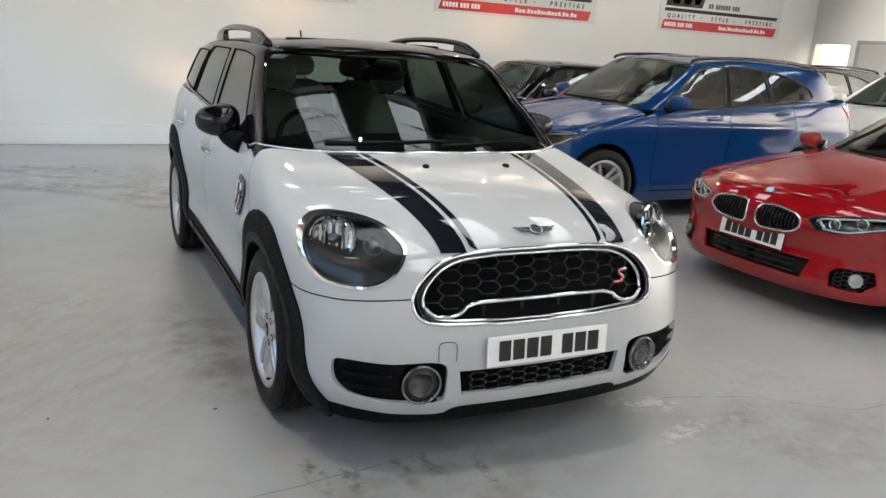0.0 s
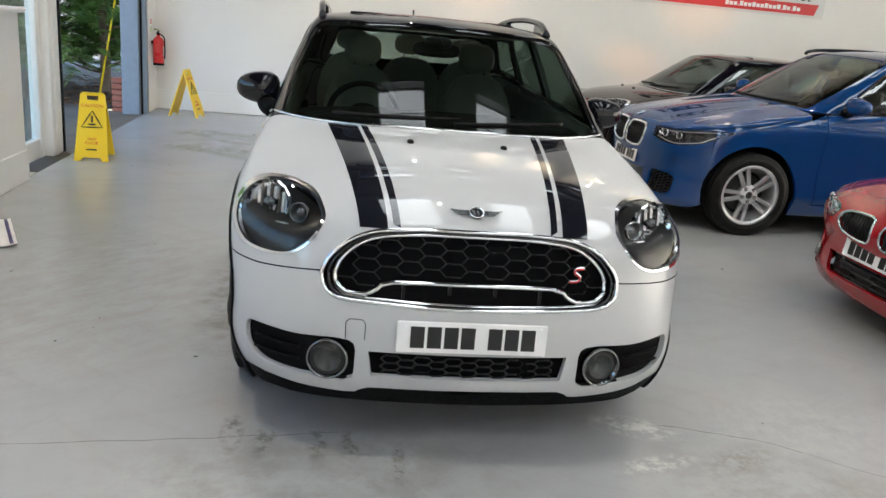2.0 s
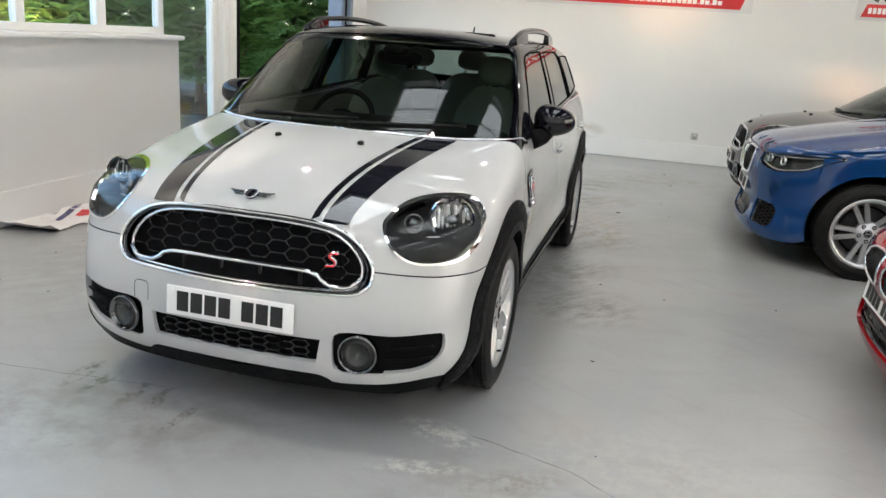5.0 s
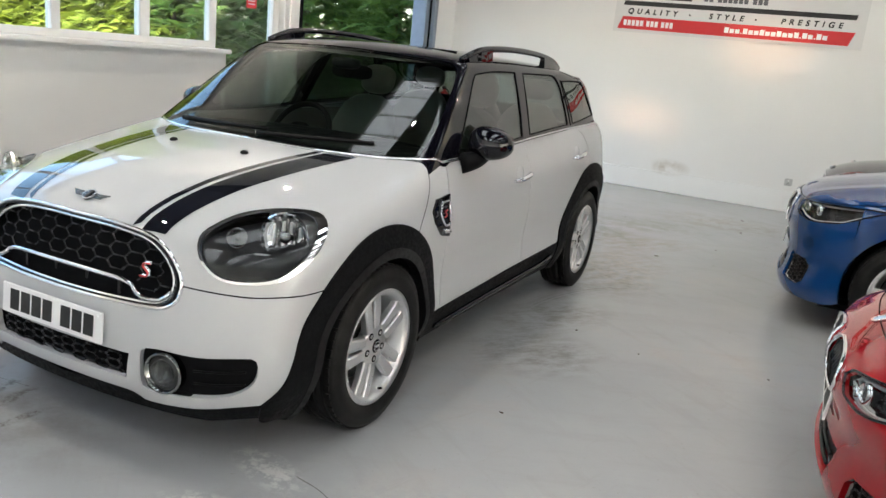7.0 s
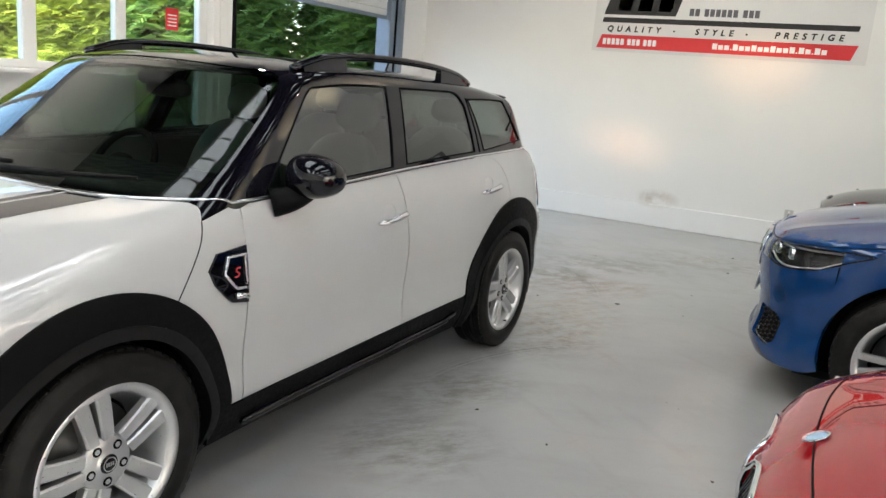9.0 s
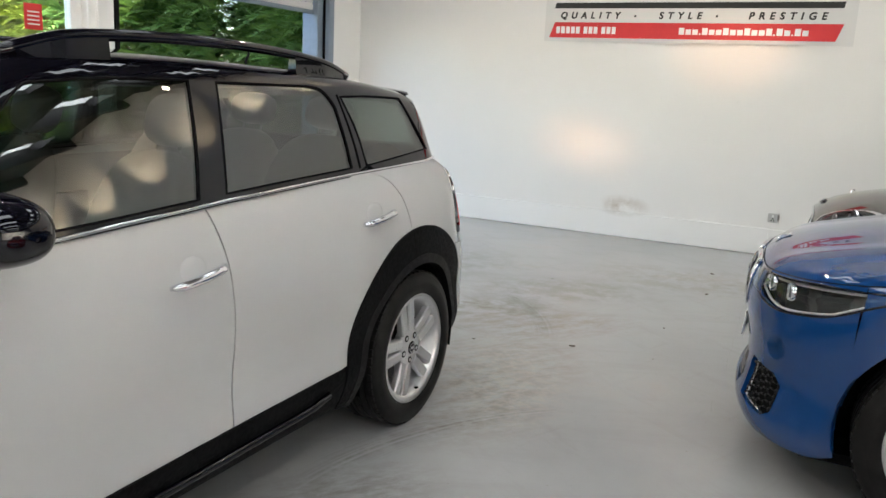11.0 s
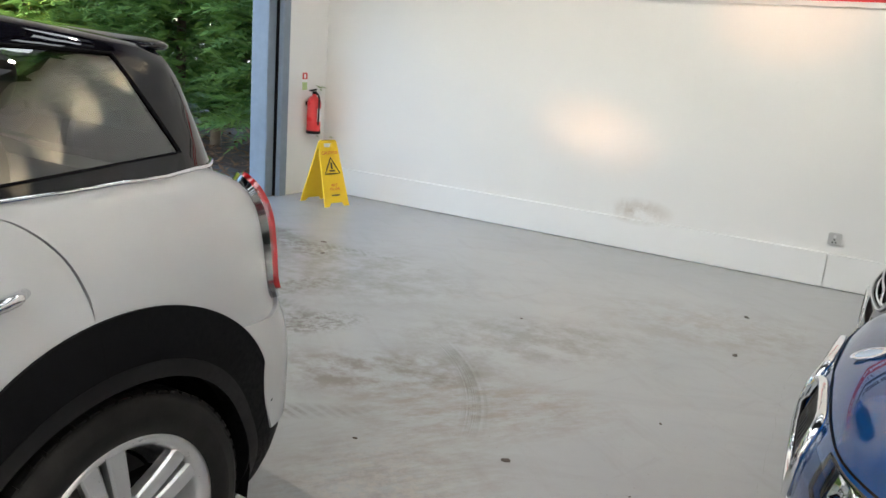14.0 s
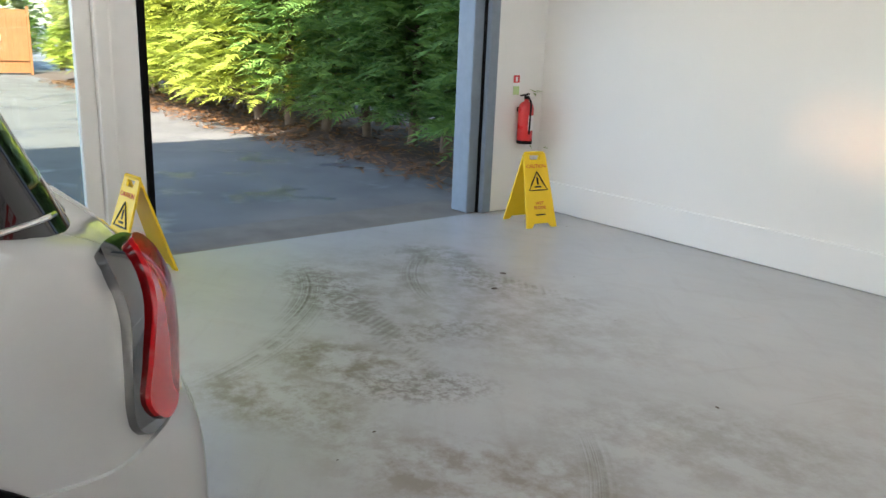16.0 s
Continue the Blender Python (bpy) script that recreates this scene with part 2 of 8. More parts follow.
    # tyre marks by the doorway: broken treaded bands
    for at, deg, wide, long in (((0.55, 9.35, 0), 12, 0.12, 1.0), ((0.9, 8.3, 0), -12, 0.11, 1.1), ((2.0, 6.9, 0), 40, 0.10, 0.9)):
        p = ramp(t, patch(t, at, (long, wide, 1), deg), [(0.0, (0, 0, 0)), (0.5, (0.75,) * 3)])
        w = nd(t, "ShaderNodeTexWave", Scale=1.0, Distortion=3.0, Detail=3.0)
        w.inputs["Detail Scale"].default_value = 2.0
        t.links.new(turned(t, deg + 35, (7.0, 0.5, 1)), w.inputs["Vector"])
        n = ramp(t, noise_tex(t, v, 5.0, 5, 0.7), [(0.40, (0, 0, 0)), (0.62, (1, 1, 1))])
        c = mixc(t, times(t, times(t, p, n), ramp(t, w.outputs["Fac"], [(0.35, (0.3,) * 3), (0.6, (0.8,) * 3)])), c, (0.15, 0.14, 0.125))
    speck = ramp(t, noise_tex(t, v, 150.0, 2), [(0.70, (0, 0, 0)), (0.76, (0.6, 0.6, 0.6))])
    c = mixc(t, speck, c, (0.22, 0.21, 0.20))
    grit = ramp(t, noise_tex(t, v, 46.0, 3, 0.7), [(0.68, (0, 0, 0)), (0.74, (0.7, 0.7, 0.7))])
    c = mixc(t, grit, c, (0.23, 0.21, 0.19))
    t.links.new(c, b.inputs["Base Color"])
    b.inputs["Roughness"].default_value = 0.26
    b.inputs["Specular IOR Level"].default_value = 0.45
    bump(t, b, fine, 0.05, 0.002)
    return m


def wall_material(name, color, dirt=0.5, smudge=None):
    m, t, b = material(name)
    v = coords(t)
    big = noise_tex(t, v, 0.8, 4)
    c = mixc(t, big, tuple(x * 0.96 for x in color), color)
    scuff = ramp(t, noise_tex(t, v, 5.0, 7, 0.7), [(0.66, (0, 0, 0)), (0.8, (dirt,) * 3)])
    c = mixc(t, scuff, c, tuple(x * 0.86 for x in color))
    if smudge:
        n = ramp(t, noise_tex(t, v, 6.0, 6, 0.7), [(0.35, (0, 0, 0)), (0.55, (1, 1, 1))])
        c = mixc(t, times(t, times(t, patch(t, smudge, (0.30, 0.3, 0.12)), n), 0.8), c, (0.36, 0.29, 0.22))
    t.links.new(c, b.inputs["Base Color"])
    b.inputs["Roughness"].default_value = 0.42
    bump(t, b, noise_tex(t, v, 90.0, 3), 0.06, 0.003)
    return m


def tarmac_material():
    m, t, b = material("tarmac")
    v = coords(t)
    c = ramp(t, noise_tex(t, v, 0.9, 5), [(0.3, (0.085, 0.082, 0.077)), (0.7, (0.14, 0.134, 0.124))])
    wet = ramp(t, noise_tex(t, v, 1.4, 3), [(0.55, (0, 0, 0)), (0.66, (1, 1, 1))])
    c = mixc(t, wet, c, (0.08, 0.08, 0.083))
    grit = noise_tex(t, v, 160.0, 2)
    c = mixc(t, ramp(t, grit, [(0.55, (0, 0, 0)), (0.75, (0.5,) * 3)]), c, (0.2, 0.19, 0.18))
    t.links.new(c, b.inputs["Base Color"])
    t.links.new(ramp(t, wet, [(0, (0.85,) * 3), (1, (0.35,) * 3)]), b.inputs["Roughness"])
    bump(t, b, grit, 0.5, 0.006)
    return m


def leaf_material(name, dark, light):
    m, t, b = material(name)
    g = t.nodes.new("ShaderNodeNewGeometry")
    n = noise_tex(t, coords(t), 0.9, 4)
    c = ramp(t, g.outputs["Random Per Island"], [(0.0, dark), (1.0, light)])
    c = mixc(t, ramp(t, n, [(0.35, (0, 0, 0)), (0.7, (0.6,) * 3)]), c, tuple(0.5 * (x + y) * s for x, y, s in zip(dark, light, (1.5, 1.2, 0.7))))
    t.links.new(c, b.inputs["Base Color"])
    b.inputs["Roughness"].default_value = 0.6
    b.inputs["Subsurface Weight"].default_value = 0.0
    tl = t.nodes.new("ShaderNodeBsdfTranslucent")
    t.links.new(c, tl.inputs["Color"])
    mx = t.nodes.new("ShaderNodeMixShader")
    mx.inputs[0].default_value = 0.3
    t.links.new(b.outputs[0], mx.inputs[1])
    t.links.new(tl.outputs[0], mx.inputs[2])
    t.links.new(mx.outputs[0], t.nodes["Material Output"].inputs["Surface"])
    return m


FLOOR_M = floor_material()
WALL_M = wall_material("white_wall_paint", (0.77, 0.765, 0.75), 0.5, (2.5, 11.25, 0.33))
SKIRT_M = wall_material("skirting_paint", (0.80, 0.80, 0.79), 0.9, (2.5, 11.25, 0.33))
CEIL_M = wall_material("ceiling_paint", (0.03, 0.03, 0.03))
UPVC_M = plain("white_plastic_frame", (0.78, 0.78, 0.77), 0.35, vary=0.04, scale=8)
STEEL_M = plain("blue_grey_steel_paint", (0.19, 0.235, 0.29), 0.45, vary=0.15, scale=14)
RUBBER_M = plain("black_rubber", (0.004, 0.004, 0.0043), 0.6, vary=0.25, scale=60)
PLASTIC_M = plain("black_grained_plastic", (0.0045, 0.0047, 0.0053), 0.55, vary=0.2, scale=220, relief=0.3)
PLASTIC_M.node_tree.nodes["Principled BSDF"].inputs["Specular IOR Level"].default_value = 0.07
GLOSSB_M = paint("gloss_black", (0.003, 0.003, 0.006), 0, 0.0, 0.2)
GLOSSB_M.node_tree.nodes["Principled BSDF"].inputs["Coat IOR"].default_value = 1.52
CHROME_M = plain("chrome", (0.82, 0.83, 0.85), 0.06, 1.0, vary=0.02)
SILVER_M = plain("silver_alloy", (0.66, 0.665, 0.675), 0.34, 0.85, 0.0, vary=0.02, scale=400, relief=0.0)
DARKM_M = plain("dark_cast_metal", (0.10, 0.10, 0.10), 0.5, 0.8, vary=0.3, scale=50)
RUBBER_M.node_tree.nodes["Principled BSDF"].inputs["Specular IOR Level"].default_value = 0.07
LIP_M = plain("black_plastic_lip", (0.007, 0.007, 0.0075), 0.45, vary=0.15, scale=160, shine=0.22)
BLACK_M = plain("matt_black", (0.004, 0.004, 0.0045), 0.8, vary=0.2, shine=0.08)
GLASS_M = glass("window_glass", (0.9, 0.95, 0.93))
CARGLASS_M = glass("car_glass", (0.46, 0.53, 0.49), 0.0, 1.62)
SIDEGLASS_M = glass("side_glass", (0.21, 0.275, 0.235), 0.0, 2.5)
LENS_M = glass("clear_lens", (0.97, 0.98, 0.98))
REDP_M = plain("red_enamel", (0.62, 0.02, 0.025), 0.3, 0, 0.5, vary=0.06)
YELLOW_M = plain("yellow_plastic", (0.86, 0.58, 0.015), 0.38, vary=0.05, scale=12)
BLACKINK_M = plain("black_ink", (0.012, 0.012, 0.012), 0.55)
REDINK_M = plain("red_print", (0.60, 0.025, 0.03), 0.45, vary=0.05)
WHITEINK_M = plain("white_print", (0.82, 0.82, 0.82), 0.4, vary=0.03)
TARMAC_M = tarmac_material()


# ---------------------------------------------------------------- mesh helpers
def part(name, bm, mat, parent=None, label="", smooth=False):
    me = bpy.data.meshes.new(name)
    bm.normal_update()
    bm.to_mesh(me)
    bm.free()
    if smooth:
        me.polygons.foreach_set("use_smooth", [True] * len(me.polygons))
    me.materials.append(mat)
    ob = new(name, me)
    ob.parent = parent
    if label:
        ob["label"] = label
    return ob


def raw(name, verts, faces, mat, parent=None, label="", smooth=True, normals=None):
    me = bpy.data.meshes.new(name)
    me.from_pydata([tuple(map(float, v)) for v in verts], [], faces)
    if smooth:
        me.polygons.foreach_set("use_smooth", [True] * len(me.polygons))
    me.update()
    if normals is not None:
        me.normals_split_custom_set_from_vertices([tuple(map(float, n)) for n in normals])
    me.materials.append(mat)
    ob = new(name, me)
    ob.parent = parent
    if label:
        ob["label"] = label
    return ob


def box(bm, x0, x1, y0, y1, z0, z1, bevel=0.0, m=None):
    r = bmesh.ops.create_cube(bm, size=1.0)
    vs = r["verts"]
    for v in vs:
        v.co = Vector(((x0 + x1) / 2 + v.co.x * (x1 - x0), (y0 + y1) / 2 + v.co.y * (y1 - y0), (z0 + z1) / 2 + v.co.z * (z1 - z0)))
    if bevel:
        es = list({e for v in vs for e in v.link_edges})
        r = bmesh.ops.bevel(bm, geom=es, offset=bevel, segments=2, affect="EDGES", clamp_overlap=True)
        vs = list({v for f in r["faces"] for v in f.verts} | {v for v in vs if v.is_valid})
    if m is not None:
        bmesh.ops.transform(bm, matrix=m, verts=vs)
    return vs


def boxpart(name, b, mat, parent=None, bevel=0.0, label="", m=None):
    bm = bmesh.new()
    box(bm, *b, bevel=bevel, m=m)
    return part(name, bm, mat, parent, label)


def structure(name, boxes, mat, label, bevel=0.0):
    bm = bmesh.new()
    for b in boxes:
        box(bm, *b, bevel=bevel)
    return tagged(part(name, bm, mat), label, name.split("_")[0], kind="structure")


def rise(y):
    return max(0.0, y - SPRING) * PITCH


def gable(name, low, high, mat, label):
    """A side wall whose top follows the roof."""
    bm = bmesh.new()
    for b in low:
        box(bm, *b)
    for x0, x1, y0, y1, z0 in high:
        ys = [y0] + ([SPRING] if y0 < SPRING < y1 else []) + [y1]
        for a, b in zip(ys, ys[1:]):
            for v in box(bm, x0, x1, a, b, z0, CEIL + 0.4):
                if v.co.z > z0 + 0.01:
                    v.co.z += rise(v.co.y)
    return tagged(part(name, bm, mat), label, name.split("_")[0], kind="structure")


def text_mesh(name, words, size, mat, parent, m, label="", shear=0.0, spacing=1.0, bold=0.0, split=False):
    """Flat lettering in the built-in font, centred, facing local +z before m."""
    cu = bpy.data.curves.new(name, "FONT")
    cu.body, cu.size, cu.align_x, cu.align_y = words, size, "CENTER", "CENTER"
    cu.shear, cu.space_character, cu.extrude = shear, spacing, 0.0008
    tmp = bpy.data.objects.new(name, cu)
    scene.collection.objects.link(tmp)
    bpy.context.view_layer.update()
    me = bpy.data.meshes.new_from_object(tmp)
    bpy.data.objects.remove(tmp)
    if bold:
        bm = bmesh.new()
        for k, (dx, dy) in enumerate(((-1, -1), (1, -1), (-1, 1), (1, 1))):
            n0 = len(bm.verts)
            bm.from_mesh(me)
            bm.verts.ensure_lookup_table()
            bmesh.ops.translate(bm, vec=(dx * bold, dy * bold, 0.0002 * k), verts=bm.verts[n0:])
        bm.to_mesh(me)
        bm.free()
    me.materials.clear()
    me.materials.append(mat)
    if split:      # one mesh for each letter: faces whose reaches along the line overlap
        V = np.array([tuple(v.co) for v in me.vertices])
        faces = sorted((min(V[i][0] for i in p.vertices), max(V[i][0] for i in p.vertices), tuple(p.vertices)) for p in me.polygons)
        groups, reach = [], -1e9
        for lo, hi, f in faces:
            if lo > reach:
                groups.append([])
            reach = max(reach, hi)
            groups[-1].append(f)
        for g in groups:
            used = sorted({i for f in g for i in f})
            at = {i: k for k, i in enumerate(used)}
            one = bpy.data.meshes.new("letter")
            one.from_pydata([tuple(V[i]) for i in used], [], [tuple(at[i] for i in f) for f in g])
            one.materials.append(mat)
            ob = new("letter", one)
            ob.parent = parent
            ob.matrix_local = m
        return
    ob = new(name, me)
    ob.parent = parent
    ob.matrix_local = m
    if label:
        ob["label"] = label
    return ob


# ---------------------------------------------------------------- structure of the showroom
structure("floor", [(LEFT - 0.02, RIGHT, NEAR, BACK + 0.2, -0.25, 0.0)], FLOOR_M, "grey painted concrete floor, scuffed and streaked with dirt")
structure("wall_north", [(LEFT - 0.3, RIGHT + 0.3, BACK, BACK + 0.25, 0.0, HIGH)], WALL_M, "white painted smooth showroom wall")
structure("skirting_north", [(LEFT + 0.0, 3.945, BACK - 0.045, BACK, 0.004, 0.262), (3.95, RIGHT, BACK - 0.04, BACK, 0.004, 0.258)], SKIRT_M, "deep white painted skirting board, scuffed", 0.004)
gable("wall_east", [(RIGHT, RIGHT + 0.2, 11.18, BACK, 0.0, 1.99), (RIGHT, RIGHT + 0.2, NEAR - 0.25, 10.42, 0.0, 1.99)], [(RIGHT, RIGHT + 0.2, NEAR - 0.25, BACK, 1.99)], WALL_M, "plain white painted end wall with an open doorway")
structure("wall_passage", [(RIGHT + 1.4, RIGHT + 1.5, 9.6, 11.27, 0.0, 2.5), (RIGHT + 0.2, RIGHT + 1.5, 9.5, 9.6, 0.0, 2.5), (RIGHT + 0.2, RIGHT + 1.5, 9.5, 11.27, 2.5, 2.6), (RIGHT, RIGHT + 1.5, 9.5, 11.27, -0.2, -0.002)], WALL_M, "cream lit passage beyond the open doorway")
structure("wall_south", [(LEFT - 0.3, RIGHT, NEAR - 0.25, NEAR, 0.0, CEIL + 0.4)], WALL_M, "plain white painted wall")
# wall with window, glazed door and large doorway
WX0, WX1 = LEFT - 0.25, LEFT
gable("wall_west", [(WX0, WX1, NEAR, 6.52, 0.0, 1.285), (WX0, WX1, NEAR, -1.0, 1.285, 2.62), (WX0, WX1, 10.70, BACK, 0.0, 2.62), (WX0, WX1, 10.50, 10.70, 2.7, 2.72)],
      [(WX0, WX1, NEAR, 10.50, 2.62), (WX0, WX1, 10.50, 10.70, 2.72), (WX0, WX1, 10.70, BACK, 2.62)], WALL_M, "white painted wall with a long window, glazed door and vehicle doorway")
structure("skirting_west", [(LEFT, LEFT + 0.02, NEAR, 6.52, 0.004, 0.25)], SKIRT_M, "white painted skirting board under the window", 0.004)
structure("trim_sill", [(WX0 + 0.02, LEFT + 0.06, -1.0, 6.54, 1.285, 1.325)], UPVC_M, "white window sill board with rounded nose", 0.01)

# ceiling with rooflights
SKY_X = [(1.35, 2.15), (3.05, 3.7), (4.75, 5.4), (6.45, 7.1), (8.15, 8.8), (9.85, 10.5), (12.2, 12.9)]
SKY_Y = [(-5.0, 0.1), (1.5, 5.0), (7.5, 8.45), (9.4, 10.7)]


def roof_slab(bm, x0, x1, y0, y1, z0, z1):
    """A slab that follows the roof: level, then rising towards the long wall."""
    ys = [y0] + ([SPRING] if y0 < SPRING < y1 else []) + [y1]
    for a, b in zip(ys, ys[1:]):
        for v in box(bm, x0, x1, a, b, z0, z1):
            v.co.z += rise(v.co.y)


_bm, _x = bmesh.new(), LEFT - 0.25
for _a, _b in SKY_X + [(RIGHT + 0.25, None)]:
    roof_slab(_bm, _x, _a, NEAR, BACK + 0.2, CEIL, CEIL + 0.18)
    if _b is None:
        break
    _y = NEAR
    for _c, _d in SKY_Y + [(BACK + 0.2, None)]:
        roof_slab(_bm, _a, _b, _y, _c, CEIL, CEIL + 0.18)
        _y = _d
    _x = _b
tagged(part("ceiling", _bm, CEIL_M), "dark lined pitched roof with translucent rooflight strips", "ceiling", kind="structure")


RAFTER_M = plain("dark_steel_rafter", (0.03, 0.03, 0.032), 0.5, vary=0.2, scale=8)
for _x in np.arange(1.0, 13.5, 1.55):
    _bm = bmesh.new()
    roof_slab(_bm, _x - 0.05, _x + 0.05, SPRING, BACK - 0.01, CEIL - 0.24, CEIL - 0.004)
    tagged(part("beam_rafter", _bm, RAFTER_M), "dark steel rafter under the rising roof", "rafter", kind="structure")
for _y in (7.1, 9.0):
    _bm = bmesh.new()
    roof_slab(_bm, LEFT, RIGHT, _y - 0.06, _y + 0.06, CEIL - 0.36, CEIL - 0.244)
    tagged(part("beam_purlin", _bm, RAFTER_M), "dark steel beam across the rafters", "beam", kind="structure")
# diagonal steel braces against the end wall
for _y, _dy in ((-1.2, 4.2), (3.4, 4.2)):
    _bm = bmesh.new()
    _l = math.hypot(_dy, 3.1)
    bmesh.ops.create_cube(_bm, size=1, matrix=pose(RIGHT - 0.09, _y + _dy / 2, 2.75) @ Matrix.Rotation(math.atan2(3.1, _dy), 4, "X") @ Matrix.Diagonal((0.10, _l, 0.12, 1)))
    tagged(part("beam_brace", _bm, RAFTER_M), "dark steel diagonal brace against the end wall", "beam", kind="structure")


def rooflight_material():
    m, t, b = material("translucent_rooflight")
    b.inputs["Base Color"].default_value = (0.8, 0.85, 0.9, 1)
    b.inputs["Emission Color"].default_value = (0.90, 0.96, 1.0, 1)
    b.inputs["Emission Strength"].default_value = SKYLIGHT
    return m


SKYLIGHT = 0.72
ROOFLIGHT_M = rooflight_material()
for _i, (_a, _b) in enumerate(SKY_X):
    for _c, _d in SKY_Y:
        bm = bmesh.new()
        n = int((_d - _c) / 0.22)
        for k in range(n):
            y0 = _c + (_d - _c) * k / n
            roof_slab(bm, _a, _b, y0, y0 + (_d - _c) / n * 0.91, CEIL + 0.20, CEIL + 0.215)
        tagged(part("window_rooflight", bm, ROOFLIGHT_M), "translucent ribbed rooflight panel glowing with daylight", "rooflight", kind="structure")
# unseen cover: stops sky leaks, its depth places the shadow edge outdoors
_bm = bmesh.new()
roof_slab(_bm, LEFT - 0.25, RIGHT + 0.25, NEAR - 0.25, BACK + 0.25, CEIL + 0.42, CEIL + 1.25)
tagged(part("trim_roof_cover", _bm, CEIL_M), "unseen outer roof, made deep to set the yard's shadow edge", "roof", kind="structure")

# outdoors
bm = bmesh.new()
bmesh.ops.create_grid(bm, x_segments=60, y_segments=60, size=1.0)
for v in bm.verts:
    v.co = Vector((v.co.x * 260 - 200 + (LEFT - 0.6 + 200 - 260), v.co.y * 300, -0.03))
tagged(part("ground", bm, TARMAC_M), "dark grey tarmac yard, damp in patches, sunlit further off", "ground", kind="structure")
structure("threshold", [(LEFT - 0.62, LEFT - 0.02, 7.7, 10.7, -0.2, -0.004)], plain("worn_concrete", (0.13, 0.115, 0.095), 0.8, vary=0.3, scale=5), "worn concrete threshold of the vehicle doorway")

# ---------------------------------------------------------------- car body kit
# A body is a smooth field, negative inside. Panels are outlines laid on it through a chart
# (parallel rays, or rays from a point inside), meshed, and given a turned-in rim.
from mathutils.geometry import delaunay_2d_cdt


def spl(*pts):
    """A smooth function through (t, value) pairs."""
    xs, ys = np.array([p[0] for p in pts], float), np.array([p[1] for p in pts], float)
    ms = np.gradient(ys, xs)

    def f(t):
        t = np.clip(t, xs[0], xs[-1])
        i = np.clip(np.searchsorted(xs, t) - 1, 0, len(xs) - 2)
        h = xs[i + 1] - xs[i]
        s = (t - xs[i]) / h
        return ((1 + 2 * s) * (1 - s) ** 2 * ys[i] + s * (1 - s) ** 2 * h * ms[i] + s * s * (3 - 2 * s) * ys[i + 1] + s * s * (s - 1) * h * ms[i + 1])
    return f


def smooth_path(pts, step=0.02, closed=False):
    """Points along a Catmull-Rom curve through pts."""
    p = np.array(pts, float)
    if len(p) == 2 and not closed:
        n = max(1, int(np.linalg.norm(p[1] - p[0]) / step))
        return p[0] + np.linspace(0, 1, n + 1)[:, None] * (p[1] - p[0])
    q = np.vstack([p[-1:], p, p[:2]]) if closed else np.vstack([2 * p[0] - p[1], p, 2 * p[-1] - p[-2]])
    out = []
    for i in range(1, len(q) - 2):
        a, b, c, d = q[i - 1:i + 3]
        n = max(1, int(np.linalg.norm(c - b) / step))
        s = np.linspace(0, 1, n, endpoint=False)[:, None]
        out.append(0.5 * (2 * b + (c - a) * s + (2 * a - 5 * b + 4 * c - d) * s ** 2 + (3 * b - a - 3 * c + d) * s ** 3))
    if not closed:
        out.append(p[-1:])
    return np.vstack(out)


def join(*segs, step=0.02):
    """A closed loop from control-point runs, each run smooth, with corners between them."""
    out = []
    for s in segs:
        c = smooth_path(s, step)
        if out and np.linalg.norm(out[-1] - c[0]) < 1e-4:
            c = c[1:]
        out.extend(c)
    if np.linalg.norm(out[0] - out[-1]) < 1e-4:
        out.pop()
    return np.array(out)


def lse(terms, k):
    a = np.stack(terms) / k
    m = a.max(0)
    return k * (m + np.log(np.exp(a - m).sum(0)))


def mirror_loop(half):
    """A closed loop from its half at x >= 0, whose ends lie on x = 0."""
    h = np.asarray(half)
    o = h[::-1] * np.array([-1, 1, 1])
    return np.vstack([h, o[1:-1]])


def inside(poly, pts):
    x, y = pts[:, 0], pts[:, 1]
    a, b = poly, np.roll(poly, -1, 0)
    res = np.zeros(len(pts), bool)
    for (x0, y0), (x1, y1) in zip(a, b):
        if y0 != y1:
            res ^= ((y0 > y) != (y1 > y)) & (x < (x1 - x0) * (y - y0) / (y1 - y0) + x0)
    return res


class Ortho:
    """Parallel rays along an axis, from outside inward."""
    def __init__(self, axis, start, end):
        self.k, self.a, self.b = axis, start, end
        self.uv = [i for i in range(3) if i != axis]

    def flat(self, P):
        return np.asarray(P)[:, self.uv]

    def ends(self, Q):
        o = np.zeros((len(Q), 3))
        o[:, self.uv] = Q
        i = o.copy()
        o[:, self.k], i[:, self.k] = self.a, self.b
        return i, o


class Central:
    """Rays from a point inside the body."""
    def __init__(self, c, axis, far=2.6, scale=1.0):
        self.c = np.array(c, float)
        a = Vector(axis).normalized()
        e1 = a.cross(Vector((0, 0, 1)) if abs(a.z) < 0.9 else Vector((0, 1, 0))).normalized()
        self.a, self.e1, self.e2, self.far, self.s = np.array(a), np.array(e1), np.array(a.cross(e1)), far, scale

    def flat(self, P):
        d = np.asarray(P) - self.c
        d /= np.linalg.norm(d, axis=1)[:, None]
        r = np.arccos(np.clip(d @ self.a, -1, 1))
        s = np.where(r < 1e-6, 1.0, r / np.maximum(np.sin(r), 1e-9)) * self.s
        return np.stack([s * (d @ self.e1), s * (d @ self.e2)], 1)

    def ends(self, Q):
        r = np.linalg.norm(Q, axis=1)[:, None] / self.s
        w = np.where(r < 1e-6, 1.0, np.sin(r) / np.maximum(r, 1e-9)) / self.s
        d = np.cos(r) * self.a + w * (Q[:, :1] * self.e1 + Q[:, 1:] * self.e2)
        return np.repeat(self.c[None], len(Q), 0), self.c + d * self.far


